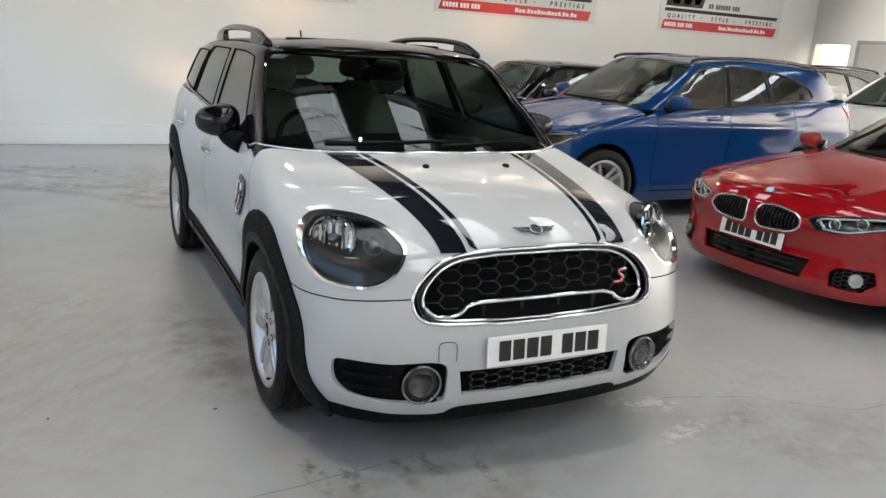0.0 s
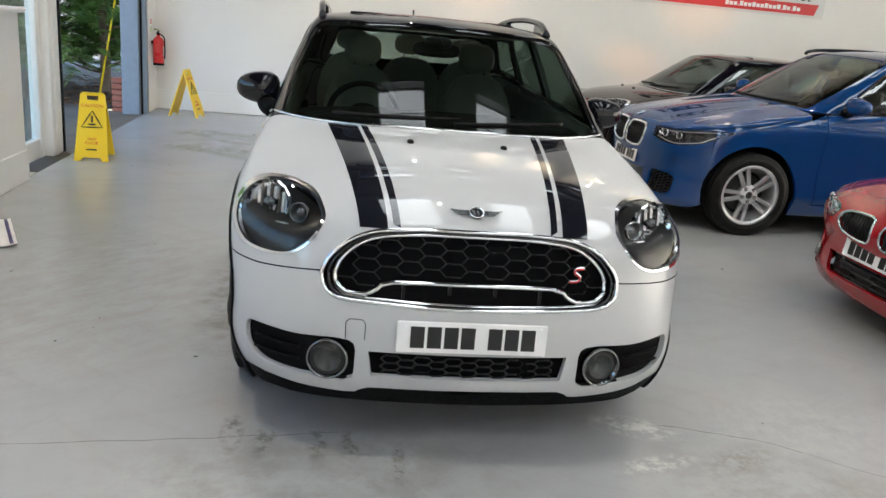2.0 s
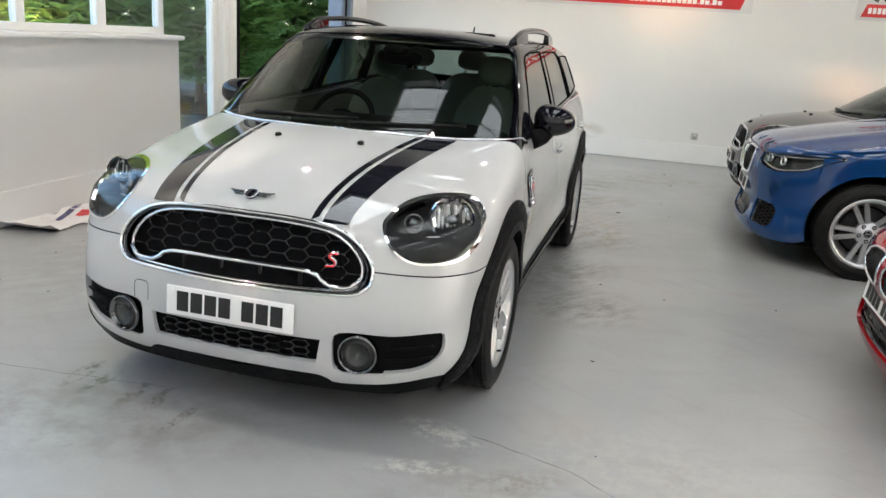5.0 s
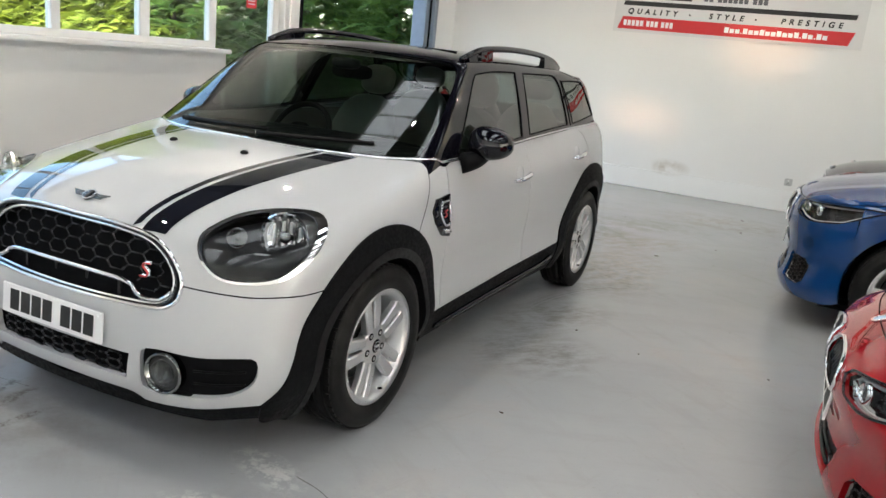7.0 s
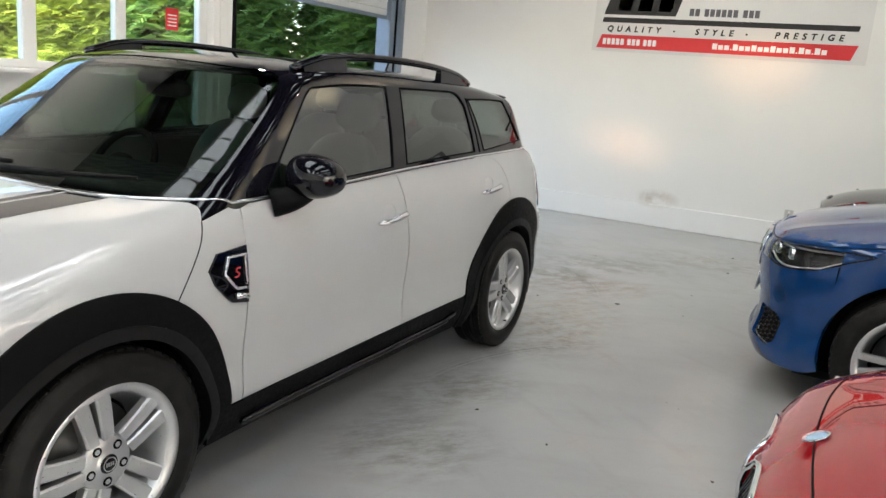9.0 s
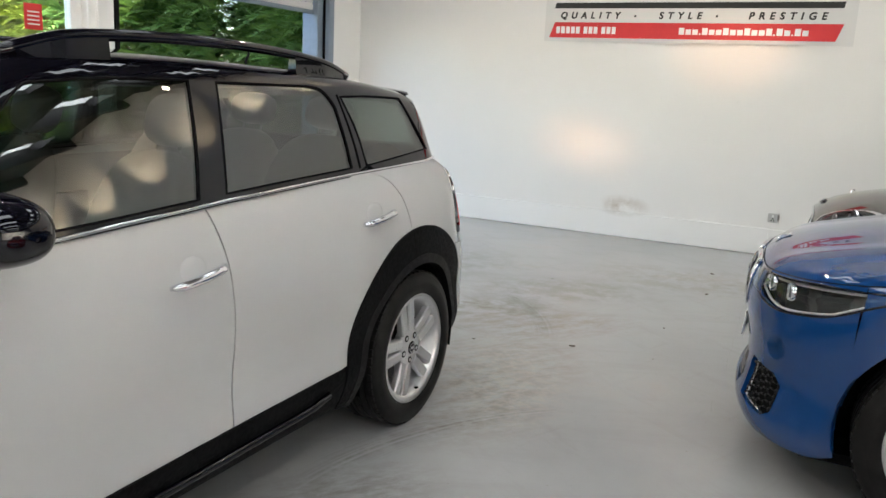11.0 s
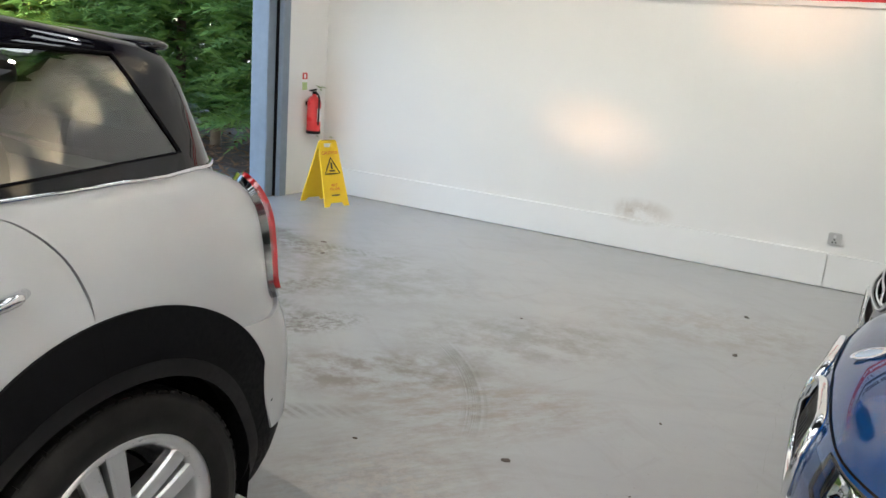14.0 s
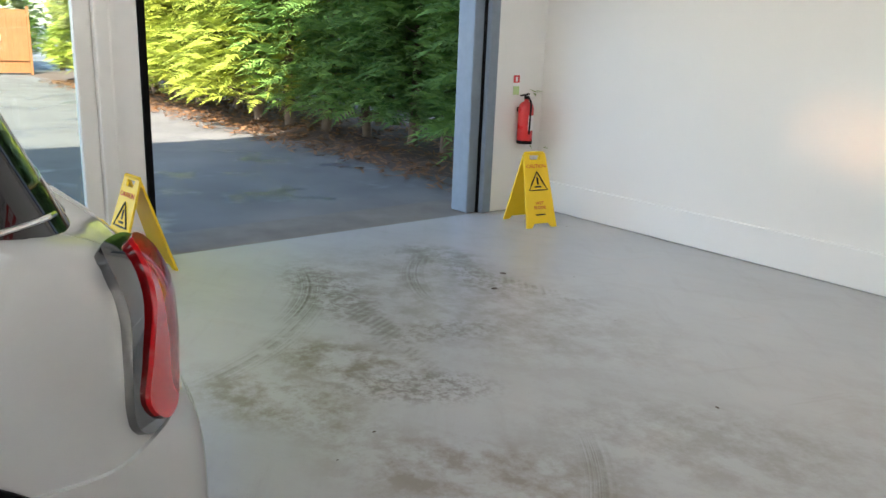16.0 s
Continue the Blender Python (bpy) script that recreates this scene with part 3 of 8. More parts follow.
class Body:
    def __init__(self, field):
        self.f = field
        self.side_chart, self.front_chart, self.rear_chart = Ortho(0, 2.0, 0.05), Ortho(1, -3.0, 0.6), Ortho(1, 6.0, 2.0)
        self.top_chart = Ortho(2, 3.0, 0.45)

    def grad(self, P, h=0.004):
        g = np.stack([(self.f(P + d) - self.f(P - d)) / (2 * h) for d in np.eye(3) * h], 1)
        return g

    def normal(self, P):
        g = self.grad(P)
        return g / np.maximum(np.linalg.norm(g, axis=1), 1e-9)[:, None]

    def hit(self, chart, Q):
        i, o = chart.ends(np.asarray(Q, float))
        lo, hi = np.zeros(len(i)), np.ones(len(i))
        for _ in range(26):
            m = (lo + hi) / 2
            inn = self.f(i + (o - i) * m[:, None]) < 0
            lo, hi = np.where(inn, m, lo), np.where(inn, hi, m)
        return i + (o - i) * lo[:, None]

    def side(self, *yz):
        return [tuple(p) for p in self.hit(self.side_chart, np.array(yz))]

    def front(self, *xz):
        return [tuple(p) for p in self.hit(self.front_chart, np.array(xz))]

    def rear(self, *xz):
        return [tuple(p) for p in self.hit(self.rear_chart, np.array(xz))]

    def top(self, *xy):
        return [tuple(p) for p in self.hit(self.top_chart, np.array(xy))]

    def mesh(self, chart, outer, holes=(), step=0.04, off=0.0, rim=0.012):
        """Vertices, faces and normals of the panel within outer, less the holes."""
        loops = [chart.flat(l) for l in (outer, *holes)]
        pts, edges = [], []
        for l in loops:
            n0 = len(pts)
            pts += [tuple(p) for p in l]
            edges += [(n0 + i, n0 + (i + 1) % len(l)) for i in range(len(l))]
        lo, hi = loops[0].min(0), loops[0].max(0)
        gx, gy = np.meshgrid(np.arange(lo[0], hi[0], step), np.arange(lo[1], hi[1], step))
        gx[1::2] += step / 2
        g = np.stack([gx.ravel(), gy.ravel()], 1)
        ok = inside(loops[0], g)
        for l in loops[1:]:
            ok &= ~inside(l, g)
        g = g[ok]
        rimpts = np.vstack(loops)
        if len(g):
            d = np.full(len(g), 9.0)
            for s in range(0, len(rimpts), 200):
                d = np.minimum(d, np.sqrt(((g[:, None] - rimpts[None, s:s + 200]) ** 2).sum(2)).min(1))
            g = g[d > step * 0.45]
        pts += [tuple(p) for p in g]
        co, _, tris, *_ = delaunay_2d_cdt([Vector(p) for p in pts], edges, [], 0, 1e-6)
        Q = np.array([tuple(c) for c in co])
        T = np.array([t for t in tris if len(t) == 3])
        cen = Q[T].mean(1)
        ok = inside(loops[0], cen)
        for l in loops[1:]:
            ok &= ~inside(l, cen)
        T = T[ok]
        P = self.hit(chart, Q)
        N = self.normal(P)
        o = off(P) if callable(off) else off
        P = P + N * (o[:, None] if isinstance(o, np.ndarray) else o)
        # facing
        a, b, c = P[T[:, 0]], P[T[:, 1]], P[T[:, 2]]
        flip = (np.cross(b - a, c - a) * N[T[:, 0]]).sum(1) < 0
        T[flip] = T[flip][:, ::-1]
        V, F, NN = [P], [tuple(int(i) for i in t) for t in T], [N]
        if rim:
            count = {}
            for t in F:
                for i in range(3):
                    e = (t[i], t[(i + 1) % 3])
                    count[e] = count.get(e, 0) + 1
            border = [e for e in count if (e[1], e[0]) not in count]
            n = len(P)
            ids = sorted({i for e in border for i in e})
            at = {v: j for j, v in enumerate(ids)}
            up = P[ids]
            dn = up - N[ids] * rim
            out = np.zeros((len(ids), 3))
            for i, j in border:
                s = np.cross(P[j] - P[i], N[i])
                out[at[i]] += s
                out[at[j]] += s
            out /= np.maximum(np.linalg.norm(out, axis=1), 1e-9)[:, None]
            V += [up, dn]
            NN += [out, out]
            k = len(ids)
            F += [(n + at[j], n + at[i], n + k + at[i], n + k + at[j]) for i, j in border]
        return np.vstack(V), F, np.vstack(NN)

    def panel(self, name, chart, outer, mat, parent, holes=(), step=0.04, off=0.0, rim=0.012, both=False, label=""):
        V, F, N = self.mesh(chart, outer, holes, step, off, rim)
        ob = raw(name, V, F, mat, parent, label, True, N)
        if both:
            m = np.array([-1, 1, 1])
            raw(name, V * m, [f[::-1] for f in F], mat, parent, label, True, N * m)
        return ob

    def ribbon(self, name, path, width, mat, parent, off=0.0012, both=False):
        """A narrow strip on the surface along path."""
        P = np.array(path)
        for _ in range(3):
            P = P - self.normal(P) * self.f(P)[:, None]
        N = self.normal(P)
        T = np.gradient(P, axis=0)
        S = np.cross(T, N)
        S /= np.maximum(np.linalg.norm(S, axis=1), 1e-9)[:, None]
        w = width / 2
        A, B = P + N * off + S * w, P + N * off - S * w
        V = np.vstack([A, B])
        n = len(P)
        F = [(i, i + 1, n + i + 1, n + i) for i in range(n - 1)]
        raw(name, V, F, mat, parent, "", True, np.vstack([N, N]))
        if both:
            m = np.array([-1, 1, 1])
            raw(name, V * m, [f[::-1] for f in F], mat, parent, "", True, np.vstack([N, N]) * m)


def tube_data(path, radius, sides=8, closed=False, flat=1.0):
    """A swept round bar; flat squeezes its second axis."""
    P = np.array(path, float)
    n = len(P)
    T = np.roll(P, -1, 0) - np.roll(P, 1, 0) if closed else np.gradient(P, axis=0)
    T /= np.maximum(np.linalg.norm(T, axis=1), 1e-9)[:, None]
    up = np.array([0.12, 0.31, 0.94])
    V = []
    for p, t, r in zip(P, T, np.broadcast_to(radius, n)):
        a = np.cross(t, up)
        a /= np.linalg.norm(a)
        b = np.cross(a, t)
        for k in range(sides):
            w = 2 * math.pi * k / sides
            V.append(p + r * (math.cos(w) * a + flat * math.sin(w) * b))
    F = []
    for i in range(n if closed else n - 1):
        j = (i + 1) % n
        F += [(i * sides + k, i * sides + (k + 1) % sides, j * sides + (k + 1) % sides, j * sides + k) for k in range(sides)]
    if not closed:
        F += [tuple(range(sides))[::-1], tuple(range((n - 1) * sides, n * sides))]
    return np.array(V), F


def tube(name, path, radius, mat, parent, sides=8, closed=False, flat=1.0, both=False, label=""):
    V, F = tube_data(path, radius, sides, closed, flat)
    ob = raw(name, V, F, mat, parent, label)
    if both:
        raw(name, V * np.array([-1, 1, 1]), [f[::-1] for f in F], mat, parent, label)
    return ob


def lathe(bm, profile, seg=48, m=None, closed=False):
    """Turns (radius, x) points about the x axis."""
    rings = []
    for k in range(seg):
        w = 2 * math.pi * k / seg
        rings.append([bm.verts.new((x, r * math.cos(w), r * math.sin(w))) for r, x in profile])
    n = len(profile)
    fs = []
    for k in range(seg):
        a, b = rings[k], rings[(k + 1) % seg]
        for i in range(n if closed else n - 1):
            j = (i + 1) % n
            fs.append(bm.faces.new((a[i], b[i], b[j], a[j])))
    if m is not None:
        bmesh.ops.transform(bm, matrix=m, verts=[v for r in rings for v in r])
    return fs


def blob(name, c, r, mat, parent, power=2.5, seg=(24, 14), both=False, label="", shape=None, m=None):
    """A rounded solid: a superellipsoid with half sizes r."""
    V, F = [], []
    nu, nv = seg

    def sp(v, p):
        return math.copysign(abs(v) ** (2 / p), v)
    for j in range(nv + 1):
        ph = -math.pi / 2 + math.pi * j / nv
        for i in range(nu):
            th = 2 * math.pi * i / nu
            p = Vector((r[0] * sp(math.cos(ph), power) * sp(math.cos(th), power), r[1] * sp(math.cos(ph), power) * sp(math.sin(th), power), r[2] * sp(math.sin(ph), power)))
            if shape:
                p = shape(p)
            if m is not None:
                p = m @ p
            V.append(p + Vector(c))
    for j in range(nv):
        for i in range(nu):
            F.append((j * nu + i, j * nu + (i + 1) % nu, (j + 1) * nu + (i + 1) % nu, (j + 1) * nu + i))
    V = np.array([tuple(v) for v in V])
    ob = raw(name, V, F, mat, parent, label)
    if both:
        raw(name, V * np.array([-1, 1, 1]), [f[::-1] for f in F], mat, parent, label)
    return ob


def circle_yz(cy, cz, r, a0, a1, n=24):
    return [(cy + r * math.cos(radians(a)), cz + r * math.sin(radians(a))) for a in np.linspace(a0, a1, n)]


# ---------------------------------------------------------------- wheels
def tyre_material():
    m, t, b = material("tyre_rubber")
    v = coords(t)
    c = ramp(t, noise_tex(t, v, 14.0, 5), [(0.3, (0.006, 0.006, 0.006)), (0.75, (0.016, 0.0155, 0.015))])
    t.links.new(c, b.inputs["Base Color"])
    b.inputs["Roughness"].default_value = 0.5
    b.inputs["Specular IOR Level"].default_value = 0.15
    bump(t, b, noise_tex(t, v, 120.0, 2), 0.2, 0.002)
    return m


TYRE_M = tyre_material()


def wheel(parent, centre, side, R, rim_r, width, style, metal=None):
    """A wheel whose outer face looks to +x for side 1 and to -x for side -1."""
    metal = metal or SILVER_M
    hub = new("wheel")
    hub.parent = parent
    hub.matrix_local = Matrix.Translation(centre) @ (Matrix.Identity(4) if side > 0 else pose(0, 0, 0, 0, 0, 180))
    w = width / 2
    bm = bmesh.new()
    prof = [(rim_r - 0.004, w * 0.80), (rim_r + 0.012, w * 0.93), (rim_r + 0.03, w * 0.985), (R * 0.5 + rim_r * 0.5 + 0.004, w), (R - 0.045, w * 0.985), (R - 0.022, w * 0.93), (R - 0.007, w * 0.84), (R, w * 0.68)]
    groove = []
    for gx in (0.42, 0.0, -0.42):
        groove += [(R + 0.001, w * (gx + 0.07)), (R - 0.008, w * (gx + 0.05)), (R - 0.008, w * (gx - 0.05)), (R + 0.001, w * (gx - 0.07))]
    prof = prof + groove + [(r, -x) for r, x in prof[::-1]] + [(rim_r - 0.02, 0)]
    lathe(bm, prof, 72, closed=True)
    tyre = part("tyre", bm, TYRE_M, hub, "black rubber tyre with treaded shoulders", True)
    # shoulder blocks
    bm = bmesh.new()
    for k in range(60):
        for s in (1, -1):
            box(bm, s * w * 0.62, s * w * 0.80, -0.0125, 0.0125, R - 0.012, R + 0.0015, m=pose(0, 0, 0, 6 * k + (3 if s < 0 else 0)))
    tagged(part("tread", bm, TYRE_M, tyre), kind="stuff")
    bm = bmesh.new()
    lathe(bm, [(rim_r - 0.012, w * 0.86), (rim_r + 0.006, w * 0.90), (rim_r + 0.008, w * 0.84), (rim_r, w * 0.80), (rim_r - 0.014, w * 0.72), (rim_r - 0.02, w * 0.2), (rim_r - 0.05, -w * 0.2), (rim_r - 0.03, -w * 0.85), (rim_r - 0.045, -w * 0.85), (rim_r - 0.065, -w * 0.2), (rim_r - 0.035, w * 0.2), (rim_r - 0.026, w * 0.7)], 64, closed=True)
    part("rim", bm, metal, hub, "", True)
    # brake disc, and a black disc that stands in for the shade behind it
    bm = bmesh.new()
    lathe(bm, [(0.001, 0.0), (0.07, 0.004), (0.075, -0.02), (rim_r * 0.68, -0.02), (rim_r * 0.68, -0.045), (0.001, -0.045)], 40)
    part("brake_disc", bm, DARKM_M, hub, "", True)
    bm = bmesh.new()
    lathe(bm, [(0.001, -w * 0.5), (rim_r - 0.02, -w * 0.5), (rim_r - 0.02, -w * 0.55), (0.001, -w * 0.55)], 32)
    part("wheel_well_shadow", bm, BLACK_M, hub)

    def spoke(a, off0, off1, w0, w1, sk=0.0):
        """A tapered bar from hub to rim at angle a, its middle line off the radius by off0..off1."""
        bm = bmesh.new()
        n = 8
        secs = []
        for i in range(n + 1):
            s = i / n
            r = 0.074 + (rim_r - 0.016 - 0.074) * s
            o, hw = off0 + (off1 - off0) * s, w0 + (w1 - w0) * s
            x = w * (0.70 + 0.025 * math.sin(math.pi * s) + 0.05 * s)
            d = 0.034 - 0.008 * s
            secs.append([bm.verts.new(p) for p in ((x - d, o - hw, r), (x - 0.006, o - hw, r), (x, o - hw * 0.78, r), (x, o + hw * 0.78, r), (x - 0.006, o + hw, r), (x - d, o + hw, r))])
        for p, q in zip(secs, secs[1:]):
            for i in range(6):
                j = (i + 1) % 6
                bm.faces.new((p[i], p[j], q[j], q[i]))
        bm.faces.new(secs[-1][::-1])
        bm.faces.new(secs[0])
        bmesh.ops.recalc_face_normals(bm, faces=bm.faces)
        bmesh.ops.transform(bm, matrix=pose(0, 0, 0, a), verts=bm.verts)
        return part("spoke", bm, metal, hub, "", False)
    if style == "twin":
        for k in range(5):
            a = 72 * k + 14
            spoke(a, 0.025, 0.035, 0.021, 0.025)
            spoke(a, -0.025, -0.035, 0.021, 0.025)
    elif style == "star":
        for k in range(5):
            a = 72 * k + 22
            spoke(a, 0.019, 0.040, 0.016, 0.0165)
            spoke(a, -0.019, -0.040, 0.016, 0.0165)
    else:
        for k in range(10):
            spoke(36 * k, 0.0, 0.0, 0.016, 0.014)
    bm = bmesh.new()
    lathe(bm, [(0.001, w * 0.74), (0.03, w * 0.74), (0.034, w * 0.71), (0.040, w * 0.68), (0.076, w * 0.67), (0.083, w * 0.60), (0.085, w * 0.3), (0.001, w * 0.3)], 32)
    part("hub_face", bm, metal, hub, "", True)
    bm = bmesh.new()
    lathe(bm, [(0.001, w * 0.745 + 0.003), (0.026, w * 0.745 + 0.003), (0.029, w * 0.74), (0.029, w * 0.70)], 28)
    cap = part("centre_cap", bm, GLOSSB_M, hub, "", True)
    bm = bmesh.new()
    lathe(bm, [(0.019, w * 0.745 + 0.0042), (0.022, w * 0.745 + 0.0042)], 24)
    for j in range(4):
        box(bm, w * 0.745 + 0.003, w * 0.745 + 0.0042, -0.012 + 0.007 * j, -0.0085 + 0.007 * j, -0.006, 0.006)
    part("emblem", bm, SILVER_M, cap)
    for k in range(5):
        at = pose(0, 0, 0, 72 * k + 36) @ Matrix.Translation((0, 0, 0.057))
        bm = bmesh.new()
        lathe(bm, [(0.001, w * 0.69), (0.0145, w * 0.69), (0.0145, w * 0.55)], 16, m=at)
        seat = part("bolt_recess", bm, BLACK_M, hub)
        bm = bmesh.new()
        lathe(bm, [(0.001, w * 0.70), (0.0085, w * 0.70), (0.0095, w * 0.66)], 6, m=at)
        part("wheel_bolt", bm, metal, seat)
    tube("valve", [(w * 0.70, 0.05, -rim_r + 0.030), (w * 0.86, 0.05, -rim_r + 0.036)], 0.005, RUBBER_M, hub, 8)
    return hub

# ---------------------------------------------------------------- the white compact crossover
WHITE_M = paint("white_car_paint", (0.48, 0.49, 0.50), 0.0, 0.01, 0.35)
SEAT_M = plain("grey_leather", (0.27, 0.26, 0.235), 0.5, vary=0.15, scale=25, relief=0.15)
LINING_M = plain("grey_cabin_lining", (0.14, 0.137, 0.128), 0.7, vary=0.12, scale=40)
HEADLINER_M = plain("pale_headlining", (0.38, 0.37, 0.35), 0.85, vary=0.06, scale=60)
TRIM_M = plain("dark_cabin_trim", (0.007, 0.007, 0.0075), 0.6, vary=0.2, scale=60, shine=0.12)
LENSW_M = plain("pale_reflector", (0.75, 0.75, 0.76), 0.15, 0.2)
BOWL_M = plain("grey_lamp_bowl", (0.010, 0.010, 0.011), 0.35, 0.0, vary=0.08, scale=40, shine=0.15)
REDLENS_M = plain("red_lamp_lens", (0.55, 0.006, 0.01), 0.12, 0, 1.0, vary=0.1, scale=20)
MESH_M = plain("gloss_black_mesh", (0.010, 0.010, 0.011), 0.3, vary=0.1, shine=0.3)
PLATE_M = plain("white_number_plate", (0.80, 0.80, 0.79), 0.3, vary=0.02)
SMOKE_M = plain("smoked_chrome", (0.20, 0.205, 0.21), 0.06, 1.0, vary=0.05)
MIRROR_M = plain("mirror_chrome", (0.17, 0.17, 0.175), 0.05, 1.0, vary=0.05)
STRIPE_M = paint("black_stripe_vinyl", (0.008, 0.009, 0.014), 0, 0.0, 0.25)

_wy = spl((-0.9, 0.80), (-0.5, 0.838), (-0.3, 0.858), (-0.05, 0.868), (0.3, 0.858), (0.55, 0.843), (1.0, 0.834), (1.6, 0.834), (2.1, 0.842), (2.45, 0.858), (2.7, 0.862), (2.9, 0.846), (3.05, 0.828), (3.2, 0.80), (3.5, 0.74))
_wz = spl((0.15, -0.13), (0.25, -0.06), (0.33, -0.024), (0.38, -0.013), (0.42, -0.014), (0.48, -0.019), (0.56, -0.017), (0.66, -0.007), (0.75, -0.004), (0.85, -0.014), (0.95, -0.03), (1.05, -0.052), (1.2, -0.10))
_hc = spl((-0.9, 0.78), (-0.75, 0.83), (-0.66, 0.868), (-0.55, 0.912), (-0.4, 0.957), (-0.2, 0.995), (0.0, 1.020), (0.2, 1.036), (0.4, 1.056), (0.55, 1.078), (0.7, 1.096), (1.5, 1.13), (2.2, 1.15), (2.5, 1.150), (2.7, 1.147), (2.85, 1.142), (3.0, 1.122), (3.15, 1.08), (3.3, 1.045), (3.6, 0.96))
_dr = spl((-0.8, 0.19), (-0.4, 0.17), (0.0, 0.12), (0.2, 0.08), (0.4, 0.045), (1.0, 0.05), (2.2, 0.04), (2.7, 0.0), (3.5, 0.0))
_yf = spl((0.1, -0.70), (0.2, -0.745), (0.3, -0.79), (0.42, -0.80), (0.52, -0.795), (0.6, -0.778), (0.7, -0.752), (0.8, -0.728), (0.9, -0.69), (1.1, -0.60))
_yr = spl((0.1, 3.36), (0.25, 3.405), (0.4, 3.445), (0.55, 3.455), (0.68, 3.44), (0.78, 3.40), (0.9, 3.385), (1.0, 3.368), (1.08, 3.335), (1.15, 3.29), (1.3, 3.2))


def mini_field(P):
    x, y, z = np.abs(P[:, 0]), P[:, 1], P[:, 2]
    side = x - (_wy(y) + _wz(z)) - 0.02
    top = (z - (_hc(y) - _dr(y) * x * x) - 0.018) * 0.92
    front = (_yf(z) + 0.15 * x ** 2 + 0.36 * x ** 6 - y - 0.012) * 0.93
    rear = (y - (_yr(z) - 0.025 - 0.11 * x ** 2 - np.clip(0.50 + 0.5 * (z - 0.75), 0.42, 0.65) * x ** 6) - 0.012) * 0.9
    return lse([side, top, front, rear, 0.12 - z], 0.03)


_rf = spl((0.5, 1.415), (0.8, 1.478), (1.1, 1.510), (1.5, 1.520), (2.0, 1.512), (2.4, 1.497), (2.7, 1.47), (2.95, 1.44), (3.2, 1.41))
_gx = spl((0.2, 0.79), (0.6, 0.792), (1.2, 0.793), (2.0, 0.796), (2.4, 0.794), (2.7, 0.786), (2.95, 0.77), (3.3, 0.72))


def cabin_field(P):
    x, y, z = np.abs(P[:, 0]), P[:, 1], P[:, 2]
    side = (x - (_gx(y) - 0.33 * (z - 1.06) - 0.12 * (z - 1.06) ** 2)) * 0.94
    top = z - (_rf(y) - 0.085 * x * x)
    front = (0.16 + (z - 1.035) * 1.58 + (0.36 - 0.10 * (z - 1.05)) * x ** 2 + 0.1 * x ** 6 - y) * 0.535
    rear = (y - (3.21 - (z - 1.10) * 0.46 - 0.10 * x ** 2 - 0.85 * x ** 6)) * 0.85
    return lse([side, top, front, rear, 0.80 - z], 0.02) - 0.008


def build_seat(parent, x, y, z, mat, back_h=0.60, rear=False):
    """A car seat in the cabin: cushion, back, headrest, posts."""
    s = new("seat")
    s.parent = parent
    s.matrix_local = Matrix.Translation((x, y, z))
    blob("cushion", (0, 0.0, 0.0), (0.255, 0.27, 0.09), mat, s, 3.2)
    blob("bolster", (0.235, 0.0, 0.05), (0.05, 0.25, 0.07), mat, s, 2.6, both=True)
    lean = pose(0, 0, 0, -18)

    def taper(p):
        k = 1 - 0.18 * max(0, p.z / back_h * 2)
        return Vector((p.x * k, p.y - 0.04 * (p.x / 0.25) ** 2, p.z))
    blob("backrest", (0, 0.32, 0.36), (0.235, 0.085, back_h / 2 + 0.02), mat, s, 3.0, shape=taper, m=lean)
    blob("headrest", (0, 0.46 if not rear else 0.43, 0.765 if not rear else 0.72), (0.115, 0.055, 0.092 if not rear else 0.07), mat, s, 2.8, m=lean)
    tube("headrest_post", [(0.05, 0.42, 0.62), (0.05, 0.45, 0.74)], 0.007, CHROME_M, s, both=True)
    return s


def plate(parent, m, w=0.52, h=0.111, dark=WHITEINK_M):
    """A number plate with plain bars for its characters."""
    p = new("number_plate")
    p.parent = parent
    p.matrix_local = m
    boxpart("backing", (-w / 2, w / 2, -0.004, 0.004, -h / 2, h / 2), dark, p, 0.003)
    for k, cx in enumerate((-0.19, -0.132, -0.074, -0.016, 0.078, 0.136, 0.194)):
        boxpart("character_bar", (cx - 0.024, cx + 0.024, -0.0055, -0.004, -0.038, 0.038), BLACKINK_M, p, 0.0)
    for cx in (-w / 2 + 0.025, w / 2 - 0.025):
        bm = bmesh.new()
        lathe(bm, [(0.001, 0.006), (0.005, 0.006), (0.006, 0.004)], 10, m=pose(cx, 0, h / 2 - 0.016, 0, 0, -90))
        part("screw_cap", bm, WHITEINK_M, p)
    return p


def wing_mirror(parent, at, foot, r, mat, arm, s=1, tilt=0.0):
    w = new("wing_mirror")
    w.parent = parent

    def shape(p):
        return Vector((p.x, p.y * (0.75 if p.y > 0 else 1.0), p.z * (1 - 0.18 * p.x / r[0] * s)))
    blob("shell", (s * at[0], at[1], at[2]), r, mat, w, 2.5, (28, 18), shape=shape, m=pose(0, 0, 0, 0, 0, s * 8))
    blob("mirror_glass", (s * at[0], at[1] + r[1] * 0.62, at[2]), (r[0] * 0.72, 0.012, r[2] * 0.70), CHROME_M, w, 2.4)
    P = smooth_path([(s * foot[0], foot[1], foot[2]), (s * (foot[0] * 0.5 + at[0] * 0.5), foot[1] * 0.55 + at[1] * 0.45, foot[2] + 0.02), (s * (at[0] - 0.02), at[1], at[2] - r[2] * 0.55)], 0.02)
    n = len(P)
    tube("mirror_arm", P, np.linspace(0.05, 0.036, n), arm, w, 12)
    return w


